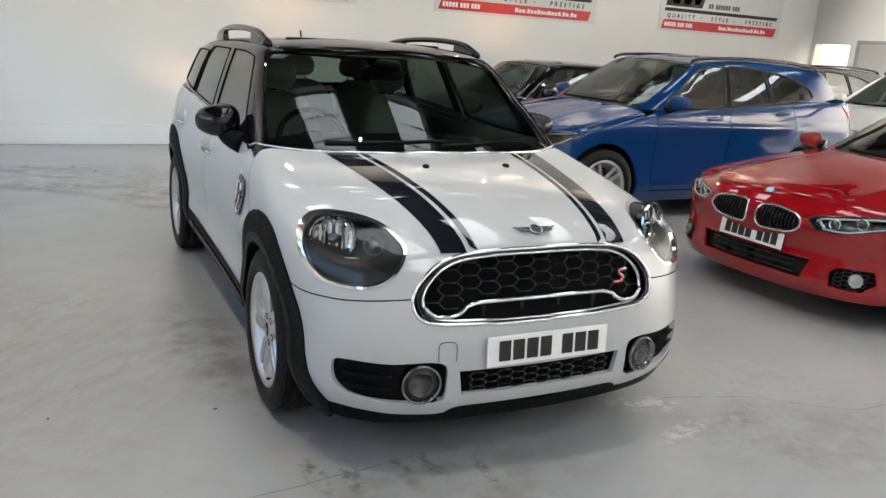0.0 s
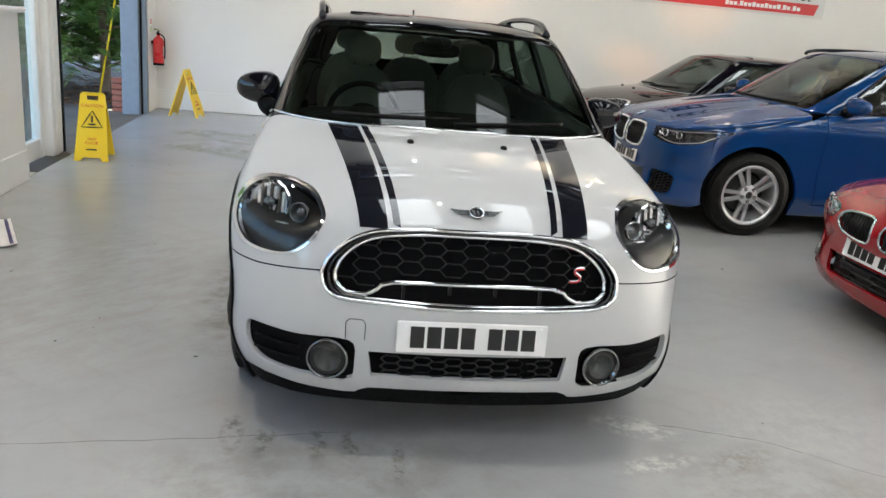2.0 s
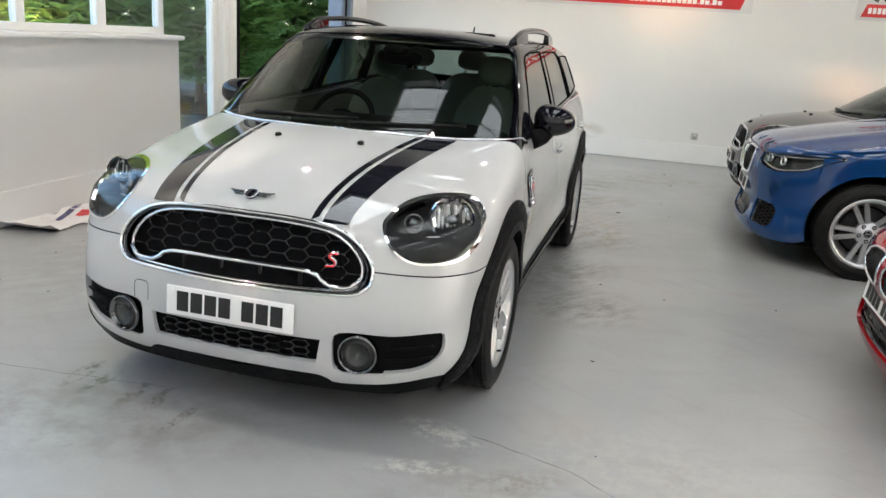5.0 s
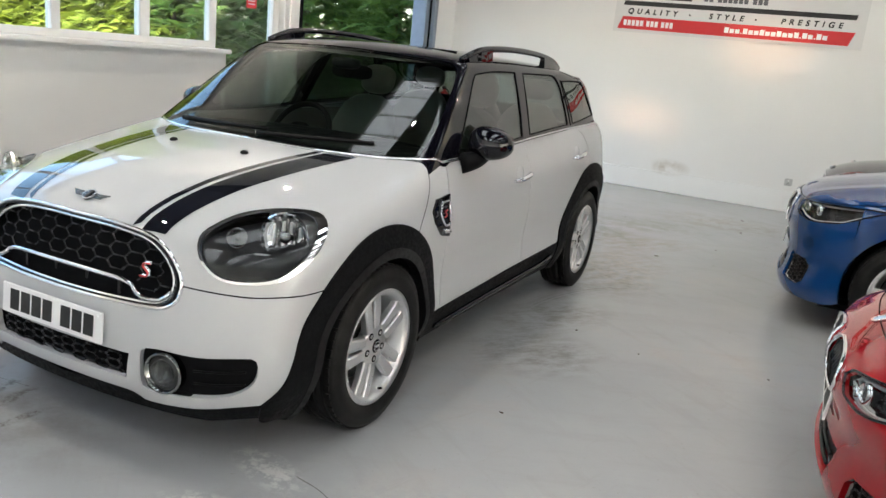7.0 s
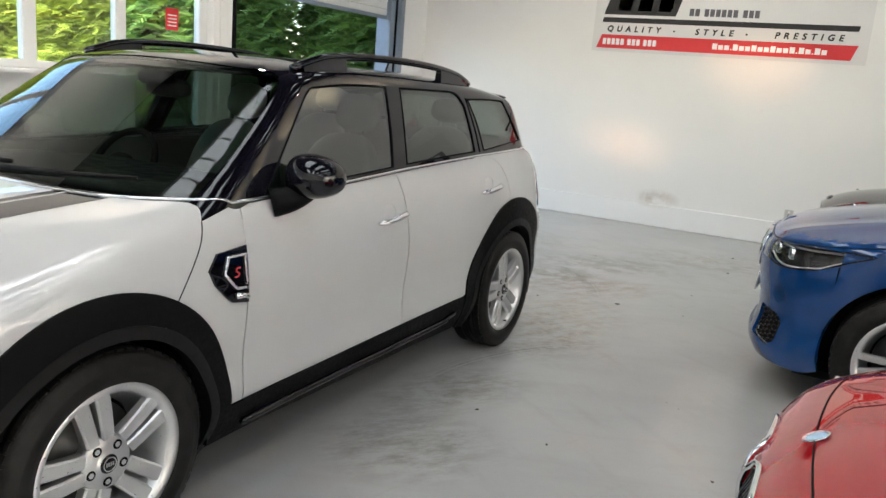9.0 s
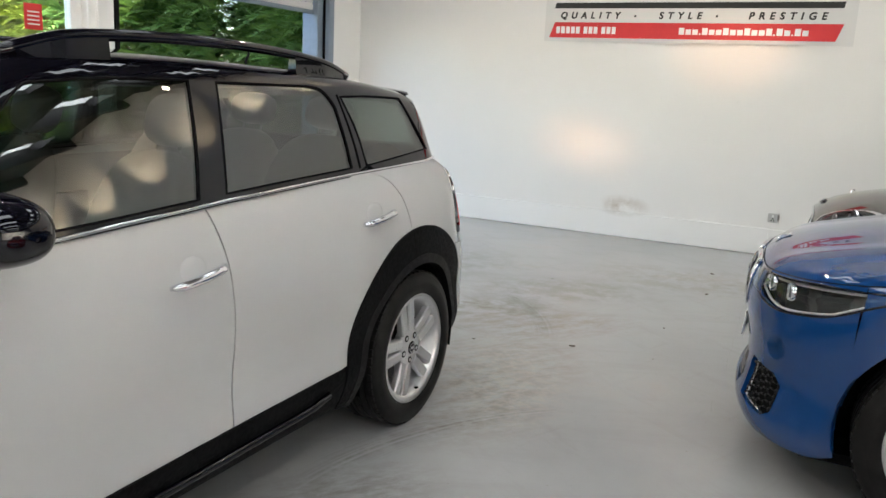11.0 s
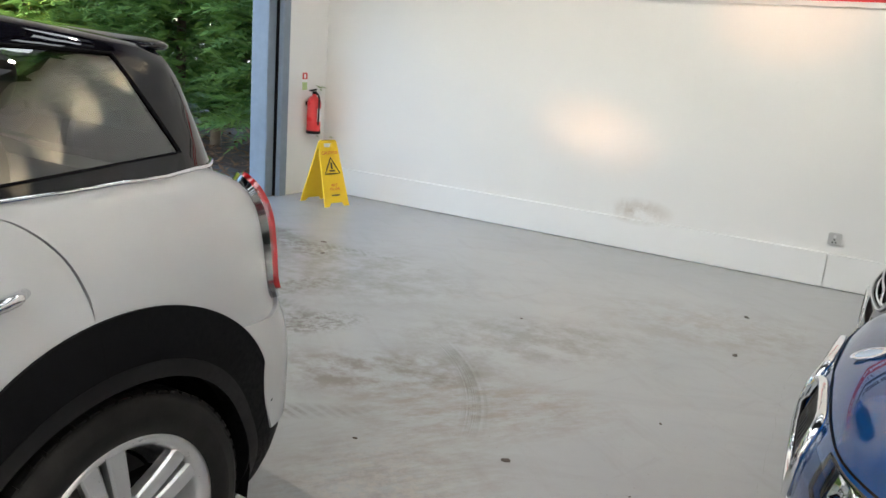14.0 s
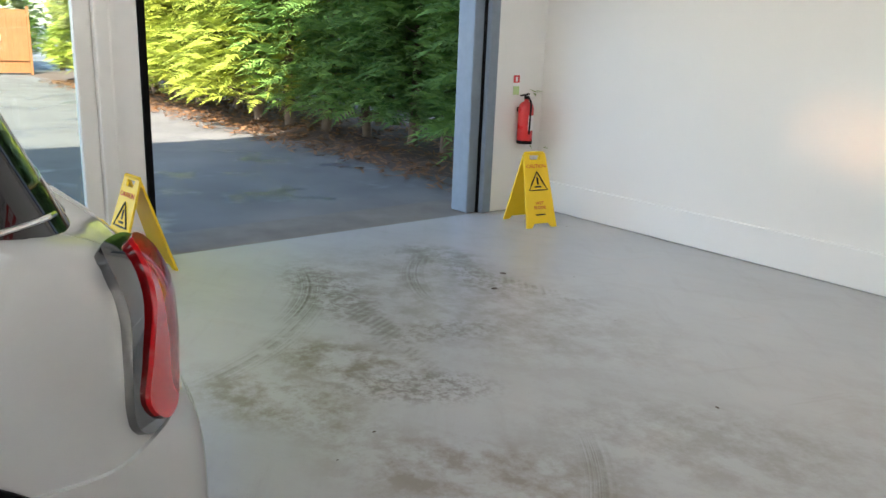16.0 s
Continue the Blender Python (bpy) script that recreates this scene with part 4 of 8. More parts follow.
def cabin_kit(car, seat_mat, y0, z0, x0=0.36):
    """Dashboard, wheel, seats; right-hand drive."""
    blob("dashboard", (0, y0 + 0.50, z0 + 0.13), (0.70, 0.24, 0.12), TRIM_M, car, 3.5, label="dark dashboard")
    blob("cowl_shelf", (0, y0 + 0.30, z0 + 0.225), (0.70, 0.24, 0.03), TRIM_M, car, 3.5)
    sw = new("steering_wheel")
    sw.parent = car
    sw.matrix_local = pose(-x0, y0 + 0.72, z0 + 0.185, -30)
    ring = [(0.185 * math.cos(a), 0, 0.185 * math.sin(a)) for a in np.linspace(0, 2 * math.pi, 40, endpoint=False)]
    tube("rim", ring, 0.016, TRIM_M, sw, 10, True)
    blob("boss", (0, -0.02, 0), (0.075, 0.03, 0.06), TRIM_M, sw)
    for a in (0, 180, 270):
        tube("spoke", [(0.06 * math.cos(radians(a)), -0.01, 0.06 * math.sin(radians(a))), (0.18 * math.cos(radians(a)), 0, 0.18 * math.sin(radians(a)))], 0.014, TRIM_M, sw, 8)
    for x in (-x0, x0):
        build_seat(car, x, y0 + 1.05, z0 - 0.27, seat_mat)
    for x in (-0.42, 0.0, 0.42):
        build_seat(car, x, y0 + 1.90, z0 - 0.20, seat_mat, 0.52, True)
    boxpart("cabin_floor", (-0.78, 0.78, y0 + 0.1, y0 + 2.6, z0 - 0.42, z0 - 0.38), TRIM_M, car)
    boxpart("load_cover", (-0.56, 0.56, y0 + 2.30, y0 + 2.58, z0 + 0.28, z0 + 0.30), TRIM_M, car)
    boxpart("door_lining", (0.74, 0.765, y0 + 0.25, y0 + 2.45, z0 - 0.38, z0 + 0.27), LINING_M, car, 0.01)
    boxpart("door_lining", (-0.765, -0.74, y0 + 0.25, y0 + 2.45, z0 - 0.38, z0 + 0.27), LINING_M, car, 0.01)
    blob("rear_view_mirror", (0, y0 + 0.66, z0 + 0.56), (0.125, 0.02, 0.038), TRIM_M, car, 3.2)
    blob("sensor_housing", (0, y0 + 0.60, z0 + 0.60), (0.07, 0.06, 0.03), TRIM_M, car, 3.0)


def build_mini(m, paint_m, label, stripes=True, detail=True):
    car = new("compact_crossover" if stripes else "hatchback")
    car.matrix_world = m
    tagged(car, label, "car")
    B, G = Body(mini_field), Body(cabin_field)
    G.front_chart = Ortho(1, -3.0, 1.6)
    nose = Central((0, 0.25, 0.50), (0, -0.8, 0.6), scale=0.9)
    dome = Central((0, 1.65, 0.86), (0, 0, 1), scale=1.0)
    sidec = B.side_chart
    FA, RA = (-0.03, 0.345, 0.50), (2.68, 0.36, 0.515)      # arch cladding, outer
    FI, RI = (-0.012, 0.325, 0.385), (2.672, 0.322, 0.395)      # wheel openings

    def ang(c, y=None, z=None, fore=True):
        if z is not None:
            a = math.degrees(math.asin((z - c[1]) / c[2]))
            return 180 - a if fore else a
        return math.degrees(math.acos((y - c[0]) / c[2]))

    # ---- shared lines
    grille_top = [(0, 0.832), (0.2, 0.829), (0.36, 0.812), (0.45, 0.772), (0.505, 0.715), (0.522, 0.675)]
    grille_low = [(0.522, 0.675), (0.516, 0.63), (0.485, 0.600), (0.42, 0.587), (0.2, 0.580), (0, 0.578)]
    a_seam = ang(FA, z=0.668)
    seam = B.front((0.522, 0.675), (0.60, 0.671), (0.68, 0.667), (0.76, 0.665)) + B.side((-0.47, 0.666), (FA[0] + FA[2] * math.cos(radians(a_seam)), 0.668))
    a_top = ang(FA, y=0.22)
    arch_f = B.side(*circle_yz(*FA, a_seam, a_top, 16))
    bonnet_side = B.side((0.22, FA[1] + math.sqrt(FA[2] ** 2 - 0.25 ** 2)), (0.295, 0.877), (0.335, 0.94), (0.355, 0.995))
    cowl = [bonnet_side[-1], (0.755, 0.375, 1.0), (0.6, 0.285, 1.0), (0.415, 0.205, 1.0), (0.2, 0.158, 1.0), (0, 0.145, 1.0)]
    cowl = [cowl[0]] + B.top(*[(p[0], p[1]) for p in cowl[1:]])
    half = np.array(list(join(B.front(*grille_top), seam, arch_f, bonnet_side, cowl)))
    half[0][0], half[-1][0] = 0, 0
    bonnet_loop = mirror_loop(half)
    # headlamp outline
    hl = [(0.515, -0.645, 0.82), (0.528, -0.575, 0.867), (0.565, -0.475, 0.897), (0.645, -0.374, 0.912), (0.742, -0.305, 0.905), (0.807, -0.335, 0.878),
          (0.838, -0.405, 0.825), (0.836, -0.485, 0.768), (0.797, -0.56, 0.72), (0.724, -0.625, 0.704), (0.636, -0.672, 0.711), (0.565, -0.683, 0.755)]
    hl_path = smooth_path(hl, 0.02, True)
    for _ in range(4):
        hl_path = hl_path - B.normal(hl_path) * B.f(hl_path)[:, None]

    def shrink(path, k):
        c = path.mean(0)
        return c + (path - c) * k
    lamp_in = shrink(hl_path, 0.885) + np.array([-0.006, -0.012, -0.004])
    for _ in range(4):
        lamp_in = lamp_in - B.normal(lamp_in) * B.f(lamp_in)[:, None]
    mir = np.array([-1, 1, 1])
    B.panel("bonnet", nose, bonnet_loop, paint_m, car, [hl_path, hl_path * mir], 0.035, label="white bonnet with twin black stripes" if stripes else "")
    for path in (smooth_path(seam, 0.02), smooth_path(bonnet_side, 0.02)):
        B.ribbon("panel_gap", path, 0.005, BLACK_M, car, 0.0008, True)
    # headlamps
    for s in (1, -1):
        lamp = new("headlamp")
        lamp.parent = car
        sg = np.array([s, 1, 1])
        hp, li = hl_path * sg, lamp_in * sg
        B.panel("lamp_surround", nose, hp, CHROME_M, lamp, [li], 0.02, 0.006, 0.02, label="wide chrome headlamp ring")
        c = li.mean(0)
        rr = np.linalg.norm(li - c, axis=1).mean()
        B.panel("lamp_bowl", nose, li, BOWL_M, lamp, (), 0.02, lambda P: -0.01 - 0.070 * (1 - np.clip(np.linalg.norm(P - c, axis=1) / rr, 0, 1) ** 2), 0.0, label="grey satin lamp bowl")
        tube("lens_edge", li + B.normal(li) * 0.003, 0.004, GLOSSB_M, lamp, 6, True)
        B.panel("lens", nose, shrink(li, 0.995), LENS_M, lamp, (), 0.02, lambda P: 0.004 + 0.012 * (1 - np.clip(np.linalg.norm(P - c, axis=1) / rr, 0, 1) ** 2), 0.0, label="clear headlamp lens")
        n = B.normal(c[None])[0]
        q = Vector((0.722 * s, -0.462, 0.838))
        rot = Vector((0.34 * s, -1, 0.12)).to_track_quat("X", "Z").to_matrix().to_4x4()
        mq = Matrix.Translation(q) @ rot

        def dee(bm, low):
            for v in bm.verts:
                v.co.z = max(v.co.z, low)
        bm = bmesh.new()
        lathe(bm, [(0.088, 0.006), (0.084, 0.014), (0.078, 0.004), (0.070, -0.014), (0.058, -0.020), (0.052, -0.034), (0.036, -0.036), (0.030, -0.048), (0.001, -0.050)], 16)
        dee(bm, -0.052)
        bmesh.ops.transform(bm, matrix=mq, verts=bm.verts)
        part("reflector", bm, CHROME_M, lamp, "faceted bright reflector", False)
        for k in range(9):
            yy = -0.062 + 0.0155 * k
            hh = math.sqrt(max(0.0, 0.066 ** 2 - yy * yy))
            if hh > 0.012:
                boxpart("reflector_flute", (-0.036 - 0.004 * (k % 2), -0.014, yy - 0.005, yy + 0.004, max(-0.048, -hh), hh * (0.85 if k % 2 else 1.0)), SILVER_M if k % 2 else SMOKE_M, lamp, 0.003, m=mq @ pose(0, 0, 0, 0, 0, 8 * (k % 3 - 1)))
        bm = bmesh.new()
        lathe(bm, [(0.001, 0.014), (0.017, 0.011), (0.022, -0.004), (0.018, -0.034)], 14, m=mq)
        part("bulb_cap", bm, SMOKE_M, lamp, "", True)
        q2 = Matrix.Translation((0.607 * s, -0.566, 0.832)) @ rot
        bm = bmesh.new()
        lathe(bm, [(0.036, 0.0), (0.036, 0.012), (0.032, 0.014), (0.030, 0.002), (0.024, -0.006)], 28, m=q2)
        part("small_reflector", bm, SMOKE_M, lamp, "", True)
        bm = bmesh.new()
        lathe(bm, [(0.024, -0.006), (0.017, 0.002), (0.001, 0.006)], 22, m=q2)
        part("projector", bm, SMOKE_M, lamp, "", True)
        boxpart("lamp_shelf", (-0.10, 0.10, -0.02, 0.03, -0.068, -0.060), SILVER_M, lamp, 0.002, m=Matrix.Translation(q) @ pose(0, 0, 0, 0, 0, 30 * s))

    # ---- grille
    gl = mirror_loop(np.array(join(B.front(*grille_top), B.front(*grille_low))))
    inner = shrink(gl, 0.93)
    grille = new("grille")
    grille.parent = car
    fr = Central((0, 0.6, 0.55), (0, -1, 0), scale=1.3)
    B.panel("grille_back", fr, gl, BLACK_M, grille, (), 0.05, -0.045, 0.0)
    for k, r in ((0.992, 0.0075), (0.952, 0.0055), (0.915, 0.0085)):
        L = shrink(gl, k)
        L = L + B.normal(L) * (0.004 if k > 0.95 else -0.004 if k > 0.92 else -0.012)
        tube("grille_frame", L, r, CHROME_M if k != 0.952 else GLOSSB_M, grille, 8, True, label="chrome grille surround" if k > 0.99 else "")
    # lower bright bar with raised middle
    bar = [(-0.475, 0.648), (-0.44, 0.615), (-0.37, 0.612), (-0.33, 0.632), (-0.28, 0.655), (0, 0.660), (0.28, 0.655), (0.33, 0.632), (0.37, 0.612), (0.44, 0.615), (0.475, 0.648)]
    L = np.array(B.hit(B.front_chart, smooth_path([(x, z, 0) for x, z in bar], 0.02)[:, :2]))
    tube("grille_bar", L + B.normal(L) * -0.012, 0.0085, CHROME_M, grille, 8)
    # hexagon mesh
    bm = bmesh.new()
    hexes = []
    dx, dz = 0.096, 0.044
    for c in range(-7, 8):
        for r in range(-1, 6):
            hexes.append((c * dx * 0.77, 0.632 + (r + 0.5 * (c % 2)) * dz))
    gin = fr.flat(shrink(gl, 0.90))
    done = set()
    for cx, cz in hexes:
        pts = [(cx - dx * 0.5, cz), (cx - dx * 0.27, cz + dz * 0.5), (cx + dx * 0.27, cz + dz * 0.5), (cx + dx * 0.5, cz)]
        for a, b in zip(pts, pts[1:]):
            if max(abs(a[0]), abs(b[0])) > 0.49:
                continue
            P = np.array(B.hit(B.front_chart, np.array([a, b])))
            if not inside(gin, fr.flat(P)).all() or P[:, 2].min() < 0.655 - (0.04 if abs(cx) > 0.33 else 0):
                continue
            P = P + np.array([0, 0.028, 0])
            V, F = tube_data(smooth_path(P, 0.03), 0.0027, 5)
            vs = [bm.verts.new(v) for v in V]
            for f in F:
                bm.faces.new([vs[i] for i in f])
    part("grille_mesh", bm, MESH_M, grille, "gloss black honeycomb grille mesh", True)
    for x in (-0.24, -0.08, 0.08, 0.24):
        boxpart("grille_rib", (x - 0.006, x + 0.006, -0.74, -0.70, 0.59, 0.645), MESH_M, grille)
    if stripes:
        # slanted emblem stroke in red and chrome
        p = B.front((0.365, 0.70))[0]
        em = [(0.022, 0, 0.030), (-0.008, 0, 0.026), (-0.012, 0, 0.012), (0.010, 0, -0.004), (0.004, 0, -0.022), (-0.03, 0, -0.026)]
        P = smooth_path(em, 0.006) * 0.9 + np.array(p) + np.array([0, 0.008, 0])
        tube("grille_emblem", P + np.array([0, -0.004, 0]), 0.0035, REDINK_M, grille, 6, label="small red script emblem")
        tube("grille_emblem_edge", P + np.array([0.003, 0.003, 0.002]), 0.0065, CHROME_M, grille, 6)

    # ---- bumper
    pod = [(0.395, 0.38), (0.40, 0.438), (0.455, 0.455), (0.60, 0.452), (0.73, 0.462), (0.772, 0.452), (0.768, 0.375), (0.71, 0.326), (0.60, 0.303), (0.43, 0.292), (0.40, 0.308)]
    pod_path = np.array(B.hit(B.front_chart, smooth_path([(x, z, 0) for x, z in pod], 0.02, True)[:, :2]))
    low = [(-0.335, 0.322), (-0.35, 0.415), (0.35, 0.415), (0.335, 0.322)]
    low_path = np.array(B.hit(B.front_chart, np.array(join(*[[(*a, 0), (*b, 0)] for a, b in zip(low, low[1:] + low[:1])]))[:, :2]))
    clad_edge = B.side((FA[0] + FA[2] * math.cos(radians(a_seam)), 0.668), (-0.485, 0.56), (-0.525, 0.44), (-0.565, 0.35), (-0.615, 0.285))
    under = B.front((0.66, 0.268), (0.56, 0.25), (0.42, 0.24), (0.385, 0.243), (0.345, 0.268), (0.2, 0.271), (0, 0.272))
    half = np.array(list(join(B.front(*grille_low)[::-1], seam, clad_edge, under)))
    half[0][0], half[-1][0] = 0, 0
    B.panel("front_bumper", nose, mirror_loop(half), paint_m, car, [pod_path, pod_path * mir, low_path], 0.035, 0.0, 0.02, label="white front bumper" if stripes else "")
    lower = new("lower_grille")
    lower.parent = car
    B.panel("lower_grille_back", fr, low_path, BLACK_M, lower, (), 0.05, -0.03, 0.0)
    bm = bmesh.new()
    for r in range(5):
        for c in range(-8, 9):
            cx, cz = c * 0.07 * 0.77, 0.315 + (r + 0.5 * (c % 2)) * 0.028
            pts = [(cx - 0.035, cz), (cx - 0.019, cz + 0.014), (cx + 0.019, cz + 0.014), (cx + 0.035, cz)]
            for a, b in zip(pts, pts[1:]):
                if max(abs(a[0]), abs(b[0])) > 0.335 or max(a[1], b[1]) > 0.413 or min(a[1], b[1]) < 0.325:
                    continue
                V, F = tube_data(np.array(B.front(a, b)) + np.array([0, 0.014, 0]), 0.0032, 5)
                vs = [bm.verts.new(v) for v in V]
                for f in F:
                    bm.faces.new([vs[i] for i in f])
    part("lower_mesh", bm, MESH_M, lower, "black honeycomb mesh", True)
    for s in (1, -1):
        fog = new("fog_lamp")
        fog.parent = car
        pp = pod_path * np.array([s, 1, 1])
        B.panel("pod", fr, pp, PLASTIC_M, fog, (), 0.03, -0.022, 0.0, label="black plastic fog lamp pod")
        q = Vector(B.front((0.487, 0.374))[0])
        q.x *= s
        rot = Vector((0.16 * s, -1, 0.02)).to_track_quat("X", "Z").to_matrix().to_4x4()
        mm = Matrix.Translation(q + Vector((0, 0.002, 0))) @ rot
        bm = bmesh.new()
        lathe(bm, [(0.052, -0.03), (0.071, -0.03), (0.073, 0.008), (0.069, 0.014), (0.064, 0.010), (0.062, -0.006), (0.052, -0.008)], 40, m=mm)
        part("fog_ring", bm, SMOKE_M, fog, "chrome ring", True)
        bm = bmesh.new()
        lathe(bm, [(0.063, -0.004), (0.050, -0.002), (0.049, 0.004), (0.044, 0.006), (0.042, -0.012), (0.001, -0.02)], 40, m=mm)
        part("fog_bowl", bm, plain("fog_bowl", (0.07, 0.07, 0.07), 0.25, 0.4, shine=0.2), fog, "", True)
        bm = bmesh.new()
        lathe(bm, [(0.044, 0.004), (0.03, 0.010), (0.001, 0.013)], 32, m=mm)
        part("fog_lens", bm, LENS_M, fog, "", True)
        for dz in (0.0, -0.045):
            P = np.array(B.front((0.585, 0.398 + dz), (0.66, 0.402 + dz), (0.74, 0.41 + dz)))
            P = P + np.array([0, 0.012, 0])
            tube("pod_blade", smooth_path(P, 0.03) * np.array([s, 1, 1]), 0.008, PLASTIC_M, fog, 8, flat=0.5)
    # black lip below
    lip_top = list(np.array(under)[::-1])
    half = np.array(list(join(list(reversed([tuple(p) for p in lip_top[::-1]][::-1])), B.side((-0.615, 0.285), (-0.585, 0.215)), B.front((0.62, 0.20), (0.3, 0.195), (0, 0.195)))))
    half[0][0], half[-1][0] = 0, 0
    B.panel("lower_lip", nose, mirror_loop(half), PLASTIC_M, car, (), 0.04, -0.004, 0.03, label="black plastic chin strip")
    # towing-eye cover
    B.ribbon("towing_eye_cover", np.array(B.hit(B.front_chart, smooth_path([(-0.43, 0.455, 0), (-0.43, 0.515, 0), (-0.42, 0.525, 0), (-0.375, 0.525, 0), (-0.365, 0.515, 0), (-0.365, 0.455, 0)], 0.01)[:, :2])), 0.003, TRIM_M, car)
    pc = B.front((0, 0.487))[0]
    plate(car, pose(0, pc[1] - 0.012, 0.487, -4))

    # ---- cladding
    def ring(c, i, a0, a1, extra=()):
        return B.side(*circle_yz(*c, a0, a1, 20)), B.side(*circle_yz(*i, a1, a0, 20))
    out, inn = ring(FA, FI, a_seam, -12)
    floor_f = B.side((FI[0] + FI[2] * math.cos(radians(-12)), FI[1] + FI[2] * math.sin(radians(-12))))
    outer = join(out, [out[-1], B.side((0.46, 0.215))[0]], B.side((0.46, 0.215), (0.36, 0.205)), [B.side((0.36, 0.205))[0], B.side(circle_yz(*FI, -18, -18, 1)[0])[0]],
                 B.side(*circle_yz(*FI, -18, 212, 30)), [B.side(circle_yz(*FI, 212, 212, 1)[0])[0], B.side((-0.50, 0.185))[0]], B.side((-0.50, 0.185), (-0.585, 0.21), (-0.615, 0.285)), clad_edge[::-1])
    cl = B.side_chart
    B.panel("arch_cladding", cl, outer, PLASTIC_M, car, (), 0.035, 0.008, 0.045, True, "black plastic front wheel-arch trim")
    outer = join(B.side(*circle_yz(*RA, 196, 28, 28)), B.side(circle_yz(*RA, 28, 28, 1)[0], (3.14, 0.50), (3.17, 0.36), (3.16, 0.22)), [B.side((3.16, 0.22))[0], B.side((3.03, 0.20))[0]], [B.side((3.03, 0.20))[0], B.side(circle_yz(*RI, -18, -18, 1)[0])[0]],
                 B.side(*circle_yz(*RI, -18, 198, 30)), [B.side(circle_yz(*RI, 198, 198, 1)[0])[0], B.side((2.20, 0.205))[0]], [B.side((2.20, 0.205))[0], B.side(circle_yz(*RA, 196, 196, 1)[0])[0]])
    B.panel("arch_cladding", cl, outer, PLASTIC_M, car, (), 0.035, 0.010, 0.047, True, "black plastic rear wheel-arch trim")
    for C, I, lo, hi in ((FA, FI, -16, 210), (RA, RI, -16, 196)):
        lip = join(B.side(*circle_yz(I[0], I[1], I[2] + 0.040, lo, hi, 40)), [B.side(circle_yz(I[0], I[1], I[2] + 0.040, hi, hi, 1)[0])[0], B.side(circle_yz(I[0], I[1], I[2] + 0.001, hi, hi, 1)[0])[0]], B.side(*circle_yz(I[0], I[1], I[2] + 0.001, hi, lo, 40)), [B.side(circle_yz(I[0], I[1], I[2] + 0.001, lo, lo, 1)[0])[0], B.side(circle_yz(I[0], I[1], I[2] + 0.040, lo, lo, 1)[0])[0]])
        rad = lambda P: np.hypot(P[:, 1] - I[0], P[:, 2] - I[1]) - I[2]
        B.panel("arch_lip", cl, lip, LIP_M, car, (), 0.02, lambda P: (0.0095 if I is FI else 0.0115) + 0.009 * np.clip(1 - np.abs(rad(P) - 0.020) / 0.020, 0, 1), 0.03, True)
    for cs, ce in ((circle_yz(*RA, 99, 99, 1)[0], circle_yz(*RI, 99, 99, 1)[0]), (circle_yz(*RA, 14, 14, 1)[0], circle_yz(*RI, 10, 10, 1)[0])):
        B.ribbon("cladding_seam", smooth_path(B.side(cs, ce), 0.01), 0.004, BLACK_M, car, 0.0112, True)
    # sill
    sill = join(B.side((0.44, 0.355), (1.2, 0.372), (2.15, 0.40)), B.side((2.15, 0.40), (2.19, 0.21)), B.side((2.19, 0.21), (1.2, 0.195), (0.44, 0.205)), B.side((0.44, 0.205), (0.44, 0.355)))
    B.panel("sill_trim", cl, sill, PLASTIC_M, car, (), 0.05, 0.006, 0.04, True, "black plastic sill trim")
    P = np.array(B.side((0.56, 0.262), (1.0, 0.272), (1.6, 0.284), (1.98, 0.30), (2.06, 0.325)))
    tube("sill_strip", smooth_path(P + np.array([0.016, 0, 0]), 0.05), 0.014, GLOSSB_M, car, 8, both=True)
    # wheel housings
    for cy, cz in ((FI[0], FI[1]), (RI[0], RI[1])):
        for s in (1, -1):
            bm = bmesh.new()
            lathe(bm, [(0.001, 0.40 * s), (0.40, 0.40 * s), (0.40, 0.84 * s)], 30, m=Matrix.Translation((0, cy, cz)))
            bmesh.ops.delete(bm, geom=[v for v in bm.verts if v.co.z < 0.18], context="VERTS")
            part("wheel_housing", bm, BLACK_M, car)

    # ---- sides
    belt = lambda y: 1.028 + 0.0 * y + float(np.interp(y, [0.3, 0.94, 1.58, 2.0, 2.72, 3.1], [0.0, 0.02, 0.056, 0.074, 0.102, 0.104]))
    a_d = ang(FA, y=0.445)
    fender = join(bonnet_side[::-1], B.side(*circle_yz(*FA, a_top, ang(FA, y=0.452), 10)), B.side((0.452, FA[1] + math.sqrt(FA[2] ** 2 - 0.482 ** 2)), (0.452, 0.36)), B.side((0.452, 0.36), (0.531, 0.36)), B.side((0.531, 0.36), (0.531, 0.75), (0.531, belt(0.53))), B.side((0.531, belt(0.53)), (0.355, 0.995)))
    B.panel("wing_panel", cl, fender, paint_m, car, (), 0.04, 0, 0.012, True)
    d1 = join(B.side((0.537, 0.36), (0.537, 0.75), (0.537, belt(0.537))), B.side(*[(y, belt(y)) for y in (0.537, 0.8, 1.1, 1.4, 1.505)]), B.side((1.505, belt(1.505)), (1.55, 0.93), (1.562, 0.79), (1.562, 0.40)), B.side((1.562, 0.384), (1.0, 0.368), (0.537, 0.36)))
    B.panel("front_door", cl, d1, paint_m, car, (), 0.04, 0, 0.012, True, "white front door" if stripes else "")
    aL, aT = 196 - 0, ang(RA, y=2.60)
